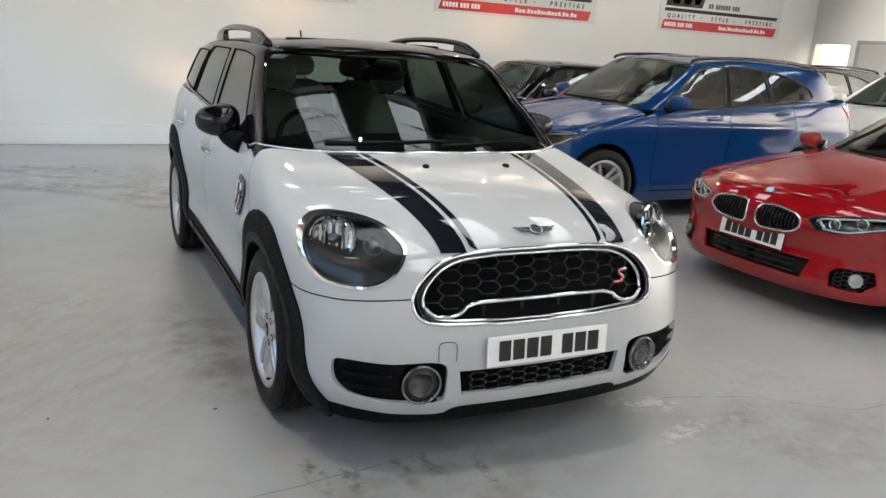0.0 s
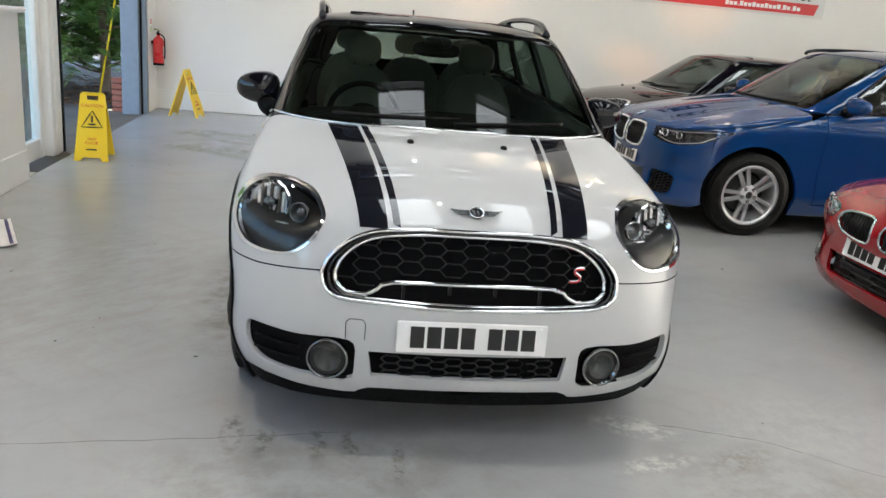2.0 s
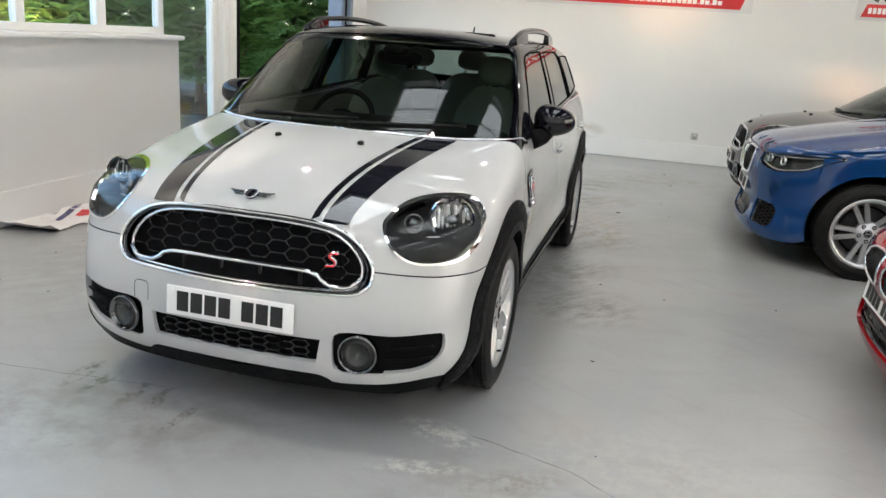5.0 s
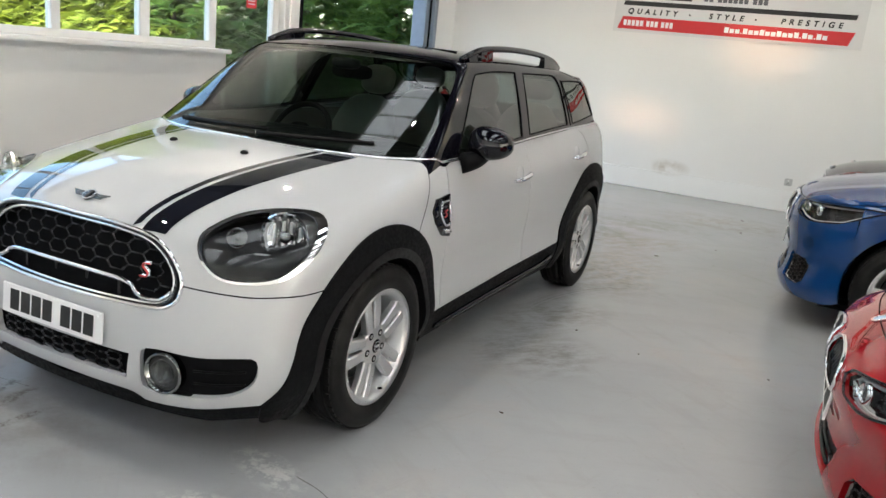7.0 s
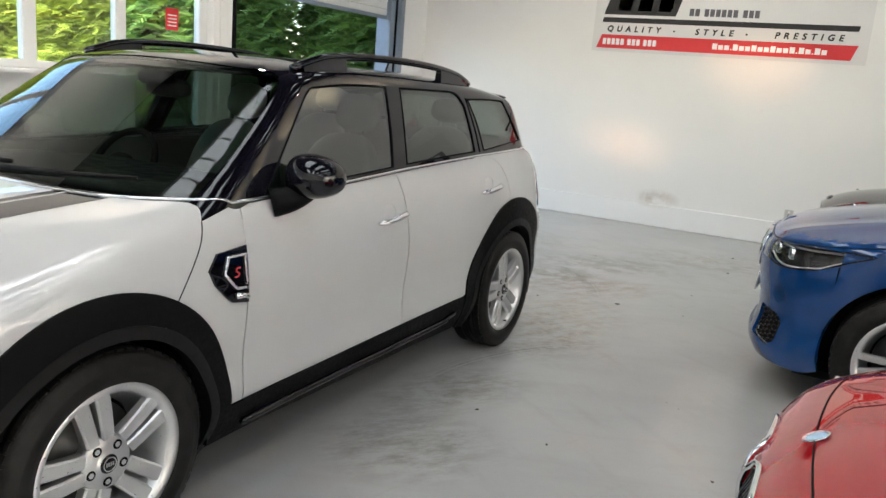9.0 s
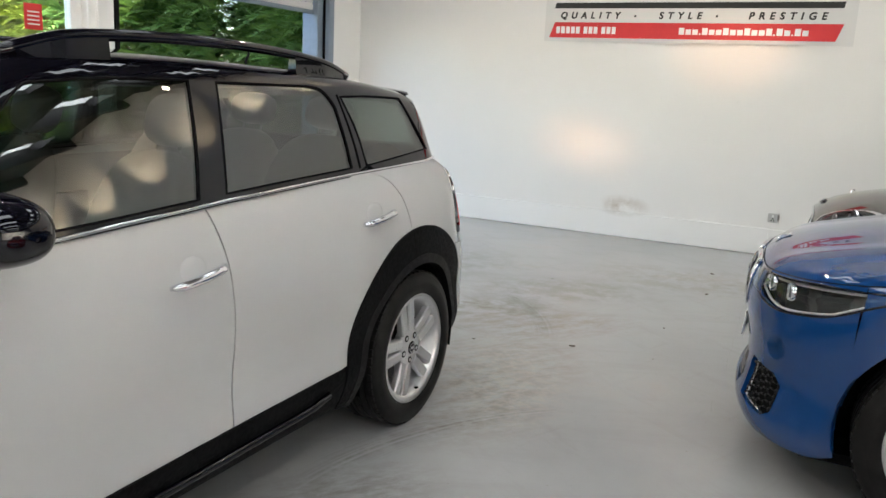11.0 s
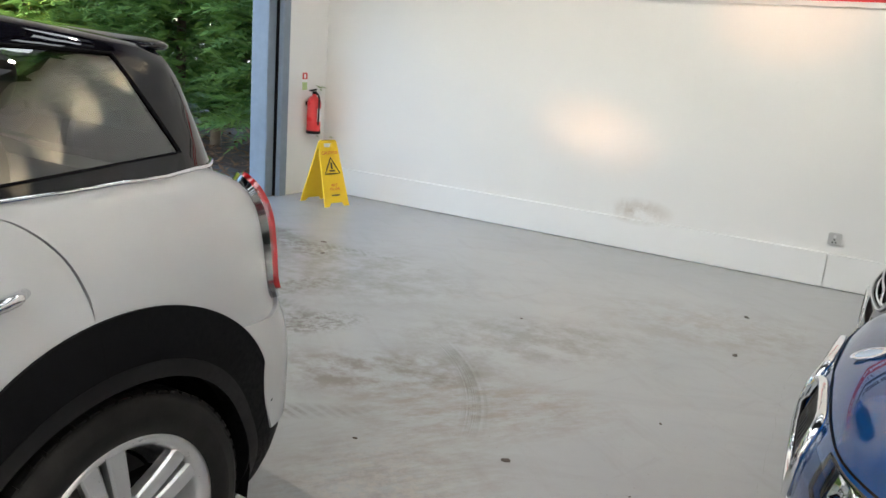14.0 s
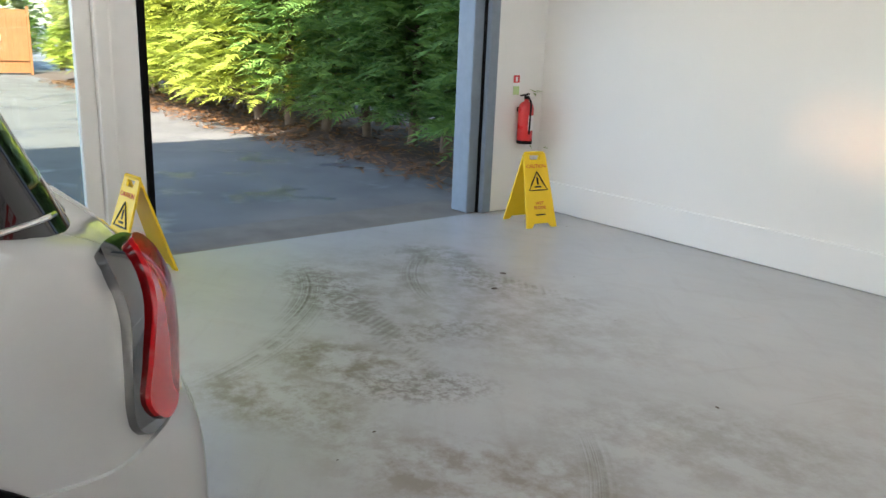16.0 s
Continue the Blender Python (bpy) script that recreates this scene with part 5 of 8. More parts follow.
    d2 = join(B.side((1.568, 0.384), (1.568, 0.79), (1.556, 0.93), (1.511, belt(1.511))), B.side(*[(y, belt(y)) for y in (1.511, 1.8, 2.1, 2.37)]), B.side((2.37, belt(2.37)), (2.47, 1.085), (2.55, 1.01), (2.59, 0.92), (2.60, RA[1] + math.sqrt(RA[2] ** 2 - 0.08 ** 2))),
              B.side(*circle_yz(*RA, aT, 175, 16)), B.side(circle_yz(*RA, 175, 175, 1)[0], (2.12, 0.398)), B.side((2.12, 0.398), (1.568, 0.384)))
    B.panel("rear_door", cl, d2, paint_m, car, (), 0.04, 0, 0.012, True, "white rear door" if stripes else "")
    # rear quarter, wrapping to the tailgate
    tail = Central((0, 2.45, 0.55), (0, 0.72, 0.3), scale=0.95)
    a_b = ang(RA, y=3.02)
    q_low = B.side((3.02, RA[1] + math.sqrt(RA[2] ** 2 - (3.02 - RA[0]) ** 2)), (3.15, 0.735), (3.22, 0.745)) + B.rear((0.70, 0.75), (0.60, 0.752))
    q = join(B.side((2.60, RA[1] + math.sqrt(RA[2] ** 2 - 0.08 ** 2)), (2.596, 0.92), (2.556, 1.01), (2.476, 1.085), (2.376, belt(2.37))), B.side(*[(y, belt(y)) for y in (2.376, 2.6, 2.75)]) + B.top((0.755, 2.93), (0.70, 3.04), (0.60, 3.13)), B.top((0.60, 3.13), (0.60, 3.19)) + B.rear((0.60, 0.95), (0.60, 0.752)), q_low[::-1], B.side(*circle_yz(*RA, a_b, aT, 14)))
    B.panel("rear_quarter", tail, q, paint_m, car, (), 0.04, 0, 0.012, True)
    tg = mirror_loop(np.array(join(B.top((0, 3.24), (0.3, 3.225), (0.594, 3.13)), B.top((0.594, 3.13), (0.594, 3.19)) + B.rear((0.594, 0.95), (0.594, 0.74)), B.rear((0.595, 0.74), (0.3, 0.72), (0, 0.715)))))
    B.panel("tailgate", tail, tg, paint_m, car, (), 0.05, 0, 0.012)
    rb = np.array(list(join(B.rear((0, 0.71), (0.3, 0.715), (0.60, 0.744)) , q_low[::-1], B.side(*circle_yz(*RA, a_b, 30, 10)), B.side(circle_yz(*RA, 30, 30, 1)[0], (3.14, 0.50), (3.17, 0.40)), B.side((3.17, 0.40)) + B.rear((0.6, 0.42), (0.3, 0.42), (0, 0.42)))))
    rb[0][0], rb[-1][0] = 0, 0
    B.panel("rear_bumper", tail, mirror_loop(rb), paint_m, car, (), 0.045, 0.012, 0.02)
    rv = np.array(list(join(B.rear((0, 0.416), (0.3, 0.416), (0.6, 0.416)) + B.side((3.17, 0.396)), B.side((3.17, 0.396), (3.17, 0.23)), B.side((3.17, 0.23)) + B.rear((0.6, 0.21), (0.3, 0.2), (0, 0.2)))))
    rv[0][0], rv[-1][0] = 0, 0
    B.panel("rear_valance", tail, mirror_loop(rv), PLASTIC_M, car, (), 0.05, 0.002, 0.02)
    # dark inner body, so that the joints read as gaps
    for s in (1, -1):
        boxpart("inner_sill", (0.74 * s - 0.03, 0.74 * s + 0.03, 0.35, 2.3, 0.22, 0.9), BLACK_M, car)
    boxpart("underbody", (-0.74, 0.74, -0.55, 3.1, 0.20, 0.24), BLACK_M, car)
    boxpart("engine_bay", (-0.55, 0.55, -0.60, 0.1, 0.24, 0.70), BLACK_M, car)

    # ---- cabin
    ws_y = lambda x, z: 0.16 + (z - 1.035) * 1.58 + (0.36 - 0.10 * (z - 1.05)) * x ** 2
    ws = join(G.front((0, 1.058), (0.3, 1.054), (0.58, 1.044), (0.752, 1.034)), G.front((0.752, 1.034), (0.722, 1.2), (0.662, 1.37)), G.front((0.662, 1.37), (0.64, 1.415)) + G.top((0.575, 0.945), (0.45, 0.912), (0.28, 0.886), (0, 0.875)))
    ws = mirror_loop(np.array([(0, *ws[0][1:]), *ws[1:-1], (0, *ws[-1][1:])]))
    win = lambda *segs: join(*[G.side(*s) for s in segs])
    w1 = win([(0.68, 1.066), (0.835, 1.222), (1.01, 1.388), (1.06, 1.414)], [(1.06, 1.414), (1.3, 1.432), (1.575, 1.434)], [(1.575, 1.434), (1.53, 1.25), (1.485, 1.100)], [(1.485, 1.100), (1.1, 1.078), (0.68, 1.062)])
    w2 = win([(1.60, 1.107), (1.645, 1.27), (1.69, 1.432)], [(1.69, 1.432), (1.95, 1.432), (2.17, 1.43), (2.24, 1.41), (2.28, 1.36)], [(2.28, 1.36), (2.285, 1.25), (2.28, 1.138)], [(2.28, 1.138), (1.9, 1.122), (1.60, 1.107)])
    w3 = win([(2.385, 1.142), (2.375, 1.27), (2.335, 1.398)], [(2.335, 1.398), (2.55, 1.402), (2.80, 1.396)], [(2.80, 1.396), (2.868, 1.28), (2.925, 1.180)], [(2.925, 1.180), (2.6, 1.157), (2.395, 1.142)])
    rs = join(G.rear((0, 1.39), (0.35, 1.385), (0.52, 1.37)), G.rear((0.52, 1.37), (0.60, 1.18)), G.rear((0.60, 1.18), (0.3, 1.175), (0, 1.175)))
    rs = mirror_loop(np.array([(0, *rs[0][1:]), *rs[1:-1], (0, *rs[-1][1:])]))
    base = join([(0, 0.113, 1.005), (0.3, 0.145, 1.0), (0.6, 0.243, 0.99), (0.75, 0.34, 0.98), (0.785, 0.50, 0.985)], G.side(*[(y, belt(y) - 0.006) for y in (0.58, 1.0, 1.6, 2.1, 2.6, 2.9)]), G.side((2.9, belt(2.9) - 0.006)) + G.rear((0.66, 1.10), (0.3, 1.055), (0, 1.05)))
    base[0][0], base[-1][0] = 0, 0
    base = mirror_loop(base)
    holes = [ws, w1, w1 * mir, w2, w2 * mir, w3, w3 * mir, rs]
    G.panel("roof", dome, base, GLOSSB_M, car, holes, 0.035, 0.0, 0.02, label="gloss black roof and pillars")
    for name, l in (("windscreen", ws), ("front_side_window", w1), ("front_side_window", w1 * mir), ("rear_side_window", w2), ("rear_side_window", w2 * mir), ("quarter_window", w3), ("quarter_window", w3 * mir), ("rear_screen", rs)):
        G.panel(name, dome, l, SIDEGLASS_M if "side" in name or "quarter" in name else CARGLASS_M, car, (), 0.05, -0.003, 0.0)
    for l in (w1, w2, w3):
        tube("window_seal", l + G.normal(l) * 0.0005, 0.0038, BLACK_M, car, 6, True, both=True)
    post = np.array(G.side((2.335, 1.135), (2.335, 1.25), (2.315, 1.405)))
    tube("pillar_joint", smooth_path(post, 0.03) + np.array([0.001, 0, 0]), 0.004, BLACK_M, car, 6, both=True)
    hl_half = np.array(join(G.top((0, 0.86), (0.35, 0.90), (0.50, 0.98)), G.top((0.50, 0.98), (0.54, 1.6), (0.50, 2.5)), G.top((0.50, 2.5), (0.3, 2.66), (0, 2.70))))
    G.panel("headlining", dome, mirror_loop(hl_half), HEADLINER_M, car, (), 0.08, -0.035, 0.0)
    # chrome line round the base of the glass
    P = np.array(list(smooth_path([(0.0, 0.148, 1.0), (0.2, 0.162, 1.0), (0.415, 0.210, 1.0), (0.6, 0.290, 1.0), (0.75, 0.395, 1.0), (0.795, 0.48, 1.0)], 0.03)))
    P[:, 2] = np.array(B.top(*[(p[0] * 0.995, p[1]) for p in P]))[:, 2] + 0.004
    Q = np.array(B.side(*[(y, belt(y)) for y in np.arange(0.50, 2.87, 0.06)]))
    Q[:, 2] += 0.004
    Q[:, 0] = np.maximum(Q[:, 0], np.array(G.side(*[(p[1], p[2]) for p in Q]))[:, 0]) + 0.003
    R = np.array(G.side((2.95, 1.138), (3.01, 1.137)) + G.rear((0.64, 1.134), (0.58, 1.13)))
    Q = np.vstack([Q, smooth_path(R + G.normal(R) * 0.006, 0.03)])
    tube("chrome_line", np.vstack([P, Q]), 0.0058, CHROME_M, car, 8, both=True, label="chrome line under the glass")
    # wipers
    for x0, x1, dy in ((-0.52, 0.05, 0.0), (0.02, 0.55, 0.005)):
        P = []
        for k in np.linspace(0, 1, 12):
            x = x0 + (x1 - x0) * k
            z = 1.075 + 0.02 * k
            P.append((x, ws_y(x, z) - 0.012 - dy, z))
        tube("wiper", P, np.linspace(0.012, 0.007, 12), TRIM_M, car, 6)
    # roof rails
    for s in (1, -1) if stripes else ():
        rail = new("roof_rail")
        rail.parent = car
        bm_path = smooth_path([(0.60, 1.02, 1.478), (0.605, 1.12, 1.510), (0.61, 1.26, 1.538), (0.615, 1.6, 1.553), (0.612, 2.0, 1.547), (0.60, 2.32, 1.520), (0.585, 2.50, 1.478)], 0.04) * np.array([s, 1, 1])
        tube("rail_bar", bm_path, 0.017, GLOSSB_M, rail, 10, flat=1.0)
        for y0, y1 in ((1.06, 1.34), (2.12, 2.46)):
            ks = [i for i, p in enumerate(bm_path) if y0 <= p[1] <= y1]
            V, F = [], []
            for i in ks:
                p = bm_path[i]
                zb = float(_rf(np.array([p[1]]))[0]) - 0.085 * 0.36 - 0.01
                V += [(p[0] - 0.014, p[1], p[2]), (p[0] + 0.014, p[1], p[2]), (p[0] + 0.02, p[1], zb), (p[0] - 0.02, p[1], zb)]
            for i in range(len(ks) - 1):
                for k in range(4):
                    F.append((4 * i + k, 4 * i + (k + 1) % 4, 4 * i + 4 + (k + 1) % 4, 4 * i + 4 + k))
            F += [(0, 1, 2, 3), tuple(len(V) - 4 + k for k in (3, 2, 1, 0))]
            raw("rail_foot", V, F, GLOSSB_M, rail, "", False)
    blob("rear_spoiler", (0, 2.955, 1.432), (0.60, 0.12, 0.022), GLOSSB_M, car, 3.0, (40, 14), shape=lambda p: Vector((p.x, p.y + 0.09 * (1 - (p.x / 0.63) ** 2), p.z - 0.05 * p.x ** 2)))
    tube("aerial", [(0, 2.55, 1.475), (0, 2.60, 1.56)], 0.006, TRIM_M, car)
    blob("sunroof_edge", (0, 1.25, 1.512), (0.46, 0.012, 0.008), TRIM_M, car, 4)

    # ---- small outer things
    for s in (1, -1):
        wing_mirror(car, (0.895, 0.825, 1.112), (0.80, 0.70, 1.015), (0.106, 0.10, 0.077), GLOSSB_M, PLASTIC_M, s)
        for y, z in ((1.425, 0.892), (2.36, 0.948)):
            h = new("door_handle")
            h.parent = car
            c = np.array(B.side((y, z))[0])
            blob("handle_cup", (s * (c[0] - 0.012), y - 0.005, z), (0.016, 0.062, 0.058), paint_m, h, 2.2)
            P = smooth_path([c + (0.010, -0.105, -0.014), c + (0.026, -0.075, -0.010), c + (0.034, 0.0, 0.0), c + (0.028, 0.075, 0.011), c + (0.012, 0.105, 0.015)], 0.02) * np.array([s, 1, 1])
            tube("handle_bar", P, np.array([0.010] + [0.016] * (len(P) - 2) + [0.010]), CHROME_M, h, 8, flat=0.85, label="chrome pull handle")
        # wing vent badge
        v = new("side_vent")
        v.parent = car
        cs = [(0.527, 0.902), (0.39, 0.892), (0.35, 0.844), (0.373, 0.794), (0.445, 0.727), (0.527, 0.712)]
        L = np.array(B.side(*[tuple(p[:2]) for p in join(*[[(*a, 0), (*b, 0)] for a, b in zip(cs, cs[1:] + cs[:1])])])) * np.array([s, 1, 1])
        B2 = B.side_chart if s > 0 else Ortho(0, -2.0, -0.05)
        B.panel("vent_plate", B2, L, GLOSSB_M, v, (), 0.03, 0.010, 0.014)
        cs = [(0.512, 0.876), (0.433, 0.876), (0.41, 0.824), (0.463, 0.771), (0.515, 0.765)]
        L = np.array(B.side(*[tuple(p[:2]) for p in join(*[[(*a, 0), (*b, 0)] for a, b in zip(cs, cs[1:] + cs[:1])])])) * np.array([s, 1, 1])
        tube("vent_frame", L + np.array([0.013 * s, 0, 0]), 0.006, CHROME_M, v, 6, True, label="chrome vent frame")
        P = np.array(B.side((0.462, 0.747), (0.518, 0.737))) * np.array([s, 1, 1])
        tube("vent_tab", P + np.array([0.012 * s, 0, 0]), 0.011, CHROME_M, v, 6)
        e = np.array(B.side((0.472, 0.822))[0])
        P = (smooth_path([(0, 0.010, 0.016), (0, -0.006, 0.013), (0, -0.006, 0.004), (0, 0.006, -0.003), (0, 0.003, -0.013), (0, -0.013, -0.014)], 0.005) + e + (0.013, 0, 0)) * np.array([s, 1, 1])
        tube("vent_emblem", P, 0.0026, REDINK_M, v, 6)
        # tail lamps
        t = new("tail_lamp")
        t.parent = car
        fl = [(0.575, 3.26, 1.075), (0.63, 3.215, 1.082), (0.675, 3.182, 1.07), (0.70, 3.178, 1.035), (0.724, 3.195, 0.972), (0.762, 3.20, 0.885), (0.795, 3.205, 0.812), (0.80, 3.215, 0.782), (0.785, 3.235, 0.765), (0.752, 3.27, 0.765), (0.70, 3.32, 0.775), (0.625, 3.345, 0.86), (0.585, 3.33, 0.97), (0.565, 3.30, 1.05)]
        ll = [(0.578, 3.272, 1.068), (0.615, 3.25, 1.066), (0.640, 3.228, 1.02), (0.676, 3.218, 0.955), (0.722, 3.216, 0.88), (0.764, 3.222, 0.815), (0.755, 3.268, 0.772), (0.70, 3.318, 0.785), (0.632, 3.343, 0.865), (0.592, 3.33, 0.97), (0.572, 3.302, 1.045)]

        def on_body(pts):
            p = smooth_path(pts, 0.015, True)
            for _ in range(4):
                p = p - B.normal(p) * B.f(p)[:, None]
            return p * np.array([s, 1, 1])
        tc = Central((0.3 * s, 2.6, 0.85), (0.5 * s, 0.8, 0.1))
        proud = lambda P: 0.018 + 0.020 * np.clip((P[:, 1] - 3.19) / 0.08, 0, 1) * np.clip((P[:, 2] - 0.76) / 0.2, 0, 1)
        B.panel("lamp_frame", tc, on_body(fl), MIRROR_M, t, (), 0.02, proud, 0.03, label="wide mirror-bright tail lamp frame")
        B.panel("red_lens", tc, on_body(ll), REDLENS_M, t, (), 0.02, lambda P: proud(P) + 0.010, 0.022, label="red tail lamp lens")
    blob("rear_reflector", (0.728, 3.262, 0.485), (0.025, 0.014, 0.03), LENSW_M, car, both=True, label="clear bumper corner reflector")
    # washer jets
    for x in (-0.195, 0.195):
        c = B.top((x, -0.075))[0]
        blob("washer_jet", (x, c[1], c[2] + 0.004), (0.014, 0.018, 0.010), TRIM_M, car, 2.2)
    # bonnet emblem: winged disc
    c = Vector(B.top((0, -0.655))[0])
    n = Vector(B.normal(np.array([c]))[0])
    em = new("bonnet_emblem")
    em.parent = car
    em.matrix_local = Matrix.Translation(c + n * 0.006) @ n.to_track_quat("Z", "Y").to_matrix().to_4x4()
    bm = bmesh.new()
    lathe(bm, [(0.001, 0.006), (0.022, 0.005), (0.025, 0.003), (0.026, -0.003)], 28, m=pose(0, 0, 0, 0, -90))
    part("disc", bm, GLOSSB_M, em, "", True)
    ring_p = [(0.0245 * math.cos(a), 0.0245 * math.sin(a), 0.004) for a in np.linspace(0, 2 * math.pi, 28, endpoint=False)]
    tube("disc_ring", ring_p, 0.003, CHROME_M, em, 6, True)
    for s in (1, -1):
        for k in range(3):
            tube("wing_bar", smooth_path([(s * 0.024, -0.010 + 0.009 * k, 0.002), (s * (0.06 + 0.006 * k), -0.009 + 0.009 * k, 0.001), (s * (0.066 + 0.012 * k), -0.004 + 0.009 * k, 0.0)], 0.02), 0.0032, SMOKE_M, em, 6)
    if stripes:
        for s in (1, -1):
            for x0, x1, u0, u1 in ((0.262, 0.288, 0.364, 0.394), (0.305, 0.400, 0.408, 0.538)):
                y0, y1 = 0.147 + 0.30 * u0 ** 2, 0.147 + 0.34 * u1 ** 2
                st = join(B.top((x0, -0.70), (u0, y0)), B.top((u0, y0), (u1, y1)), B.top((u1, y1), (x1, -0.685)), B.top((x1, -0.685), (x0, -0.70)))
                B.panel("bonnet_stripe", B.top_chart, st * np.array([s, 1, 1]), STRIPE_M, car, (), 0.04, 0.0012, 0.0)
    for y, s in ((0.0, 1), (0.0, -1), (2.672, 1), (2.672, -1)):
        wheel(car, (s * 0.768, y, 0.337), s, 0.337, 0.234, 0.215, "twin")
    cabin_kit(car, SEAT_M, 0.30, 0.80)
    return car


MINI = build_mini(pose(2.036, 3.273, 0, 0, 0, -0.6), WHITE_M, "white compact crossover car with black roof and twin black bonnet stripes")

# ---------------------------------------------------------------- the other parked cars
BLUE_M = paint("blue_metallic_paint", (0.004, 0.043, 0.165), 0.0, 0.15, 0.32)
RED_M = paint("red_metallic_paint", (0.28, 0.004, 0.008), 0.0, 0.12, 0.32)
BROWN_M = paint("dark_brown_paint", (0.016, 0.008, 0.007), 0.0, 0.15, 0.32)
PEARL_M = paint("pearl_white_paint", (0.78, 0.78, 0.77), 0.0, 0.01, 0.35)
DARKP_M = paint("dark_paint", (0.012, 0.012, 0.014), 0.2, 0.1, 0.3)
HOUSING_M = plain("dark_lamp_housing", (0.035, 0.036, 0.038), 0.25, 0.3)
PROJ_M = plain("projector_glass", (0.10, 0.105, 0.11), 0.04, 0.6)
DARKSEAT_M = plain("black_leather", (0.02, 0.02, 0.021), 0.5, vary=0.2, scale=30)


class Spec:
    pass


def suv_spec():
    s = Spec()
    s.base, s.R, s.rim_r = 2.67, 0.345, 0.245
    s.wy = spl((-0.9, 0.84), (-0.4, 0.882), (0, 0.893), (0.6, 0.885), (1.5, 0.885), (2.4, 0.893), (2.9, 0.89), (3.6, 0.84))
    s.wz = spl((0.15, -0.09), (0.25, -0.04), (0.34, -0.006), (0.42, -0.014), (0.55, -0.028), (0.70, -0.022), (0.83, -0.004), (0.91, 0.002), (0.95, -0.012), (1.02, -0.024), (1.10, -0.045), (1.25, -0.10))
    s.hc = spl((-0.9, 0.74), (-0.8, 0.80), (-0.72, 0.846), (-0.6, 0.888), (-0.45, 0.924), (-0.2, 0.978), (0.1, 1.032), (0.4, 1.075), (0.7, 1.105), (1.5, 1.165), (2.1, 1.205), (3.6, 1.26))
    s.dr = spl((-0.8, 0.13), (0, 0.11), (0.5, 0.09), (3.5, 0.06))
    s.yf = spl((0.1, -0.68), (0.2, -0.775), (0.26, -0.792), (0.32, -0.778), (0.42, -0.758), (0.55, -0.772), (0.63, -0.785), (0.72, -0.785), (0.82, -0.755), (0.95, -0.68), (1.1, -0.56))
    s.c2, s.c6 = 0.20, 0.66
    s.yr = spl((0.1, 3.48), (0.3, 3.56), (0.5, 3.60), (0.75, 3.58), (1.0, 3.53), (1.2, 3.44), (1.4, 3.3))
    s.rf = spl((0.6, 1.425), (1.1, 1.525), (1.6, 1.573), (2.2, 1.572), (2.8, 1.54), (3.3, 1.49), (3.6, 1.45))
    s.gx = spl((0.3, 0.80), (0.8, 0.825), (1.5, 0.835), (2.3, 0.83), (2.9, 0.80), (3.4, 0.74))
    s.ws, s.slope, s.wc = 0.33, 1.75, 0.30
    s.rs, s.rslope = 3.42, 0.75
    s.arch, s.rarch = (0.0, 0.345, 0.405), (2.67, 0.345, 0.405)
    s.belt = lambda y: float(np.interp(y, [0.3, 0.56, 1.48, 2.1, 2.75, 3.3], [1.02, 1.04, 1.088, 1.135, 1.175, 1.19]))
    s.bon_front = [(0, 0.824), (0.18, 0.824), (0.36, 0.818), (0.50, 0.818), (0.64, 0.826), (0.745, 0.838)]
    s.bon_side = [(-0.36, 0.862), (-0.1, 0.902), (0.2, 0.955), (0.42, 0.99)]
    s.cowl = [(0.72, 0.44), (0.5, 0.36), (0.25, 0.325), (0, 0.315)]
    s.lamp = ([(0.448, 0.806), (0.56, 0.810), (0.68, 0.819)], [(-0.42, 0.836), (-0.31, 0.846), (-0.225, 0.846)], [(-0.225, 0.846), (-0.33, 0.80), (-0.43, 0.748), (-0.475, 0.728)], [(0.70, 0.698), (0.60, 0.706), (0.466, 0.738)])
    s.lamp_mid = ((0.555, 0.776), (0.675, 0.772))
    s.kidney = [(0.030, 0.64), (0.034, 0.775), (0.085, 0.808), (0.25, 0.810), (0.322, 0.795), (0.348, 0.745), (0.335, 0.668), (0.28, 0.622), (0.15, 0.608), (0.06, 0.618)]
    s.intake = [(-0.34, 0.275), (-0.40, 0.34), (-0.36, 0.43), (0.36, 0.43), (0.40, 0.34), (0.34, 0.275)]
    s.duct = [(0.48, 0.285), (0.465, 0.42), (0.50, 0.455), (0.665, 0.445), (0.70, 0.41), (0.70, 0.30), (0.67, 0.27)]
    s.fog = (0.672, 0.552, 0.046)
    s.plate_z = 0.515
    s.door = (0.56, 1.50, 2.38)
    s.ring = 0.012
    s.win = ([[(0.67, 1.066), (0.92, 1.262), (1.09, 1.39), (1.20, 1.448)], [(1.20, 1.448), (1.38, 1.480), (1.52, 1.488)], [(1.52, 1.488), (1.485, 1.27), (1.455, 1.102)], [(1.455, 1.102), (1.05, 1.082), (0.67, 1.062)]],
             [[(1.535, 1.108), (1.565, 1.30), (1.595, 1.490)], [(1.595, 1.490), (1.82, 1.486), (2.04, 1.468)], [(2.04, 1.468), (2.085, 1.30), (2.10, 1.152)], [(2.10, 1.152), (1.8, 1.128), (1.535, 1.108)]],
             [[(2.135, 1.155), (2.12, 1.30), (2.085, 1.464)], [(2.085, 1.464), (2.35, 1.430), (2.58, 1.37), (2.73, 1.295), (2.755, 1.25)], [(2.755, 1.25), (2.70, 1.198), (2.135, 1.155)]])
    s.handles = ((1.30, 0.985), (2.22, 1.045))
    s.mirror = ((0.955, 0.755, 1.135), (0.84, 0.72, 1.07), (0.115, 0.07, 0.068))
    s.rails, s.cabin, s.style = True, (0.42, 0.80), "star"
    s.shift = 0.0
    return s


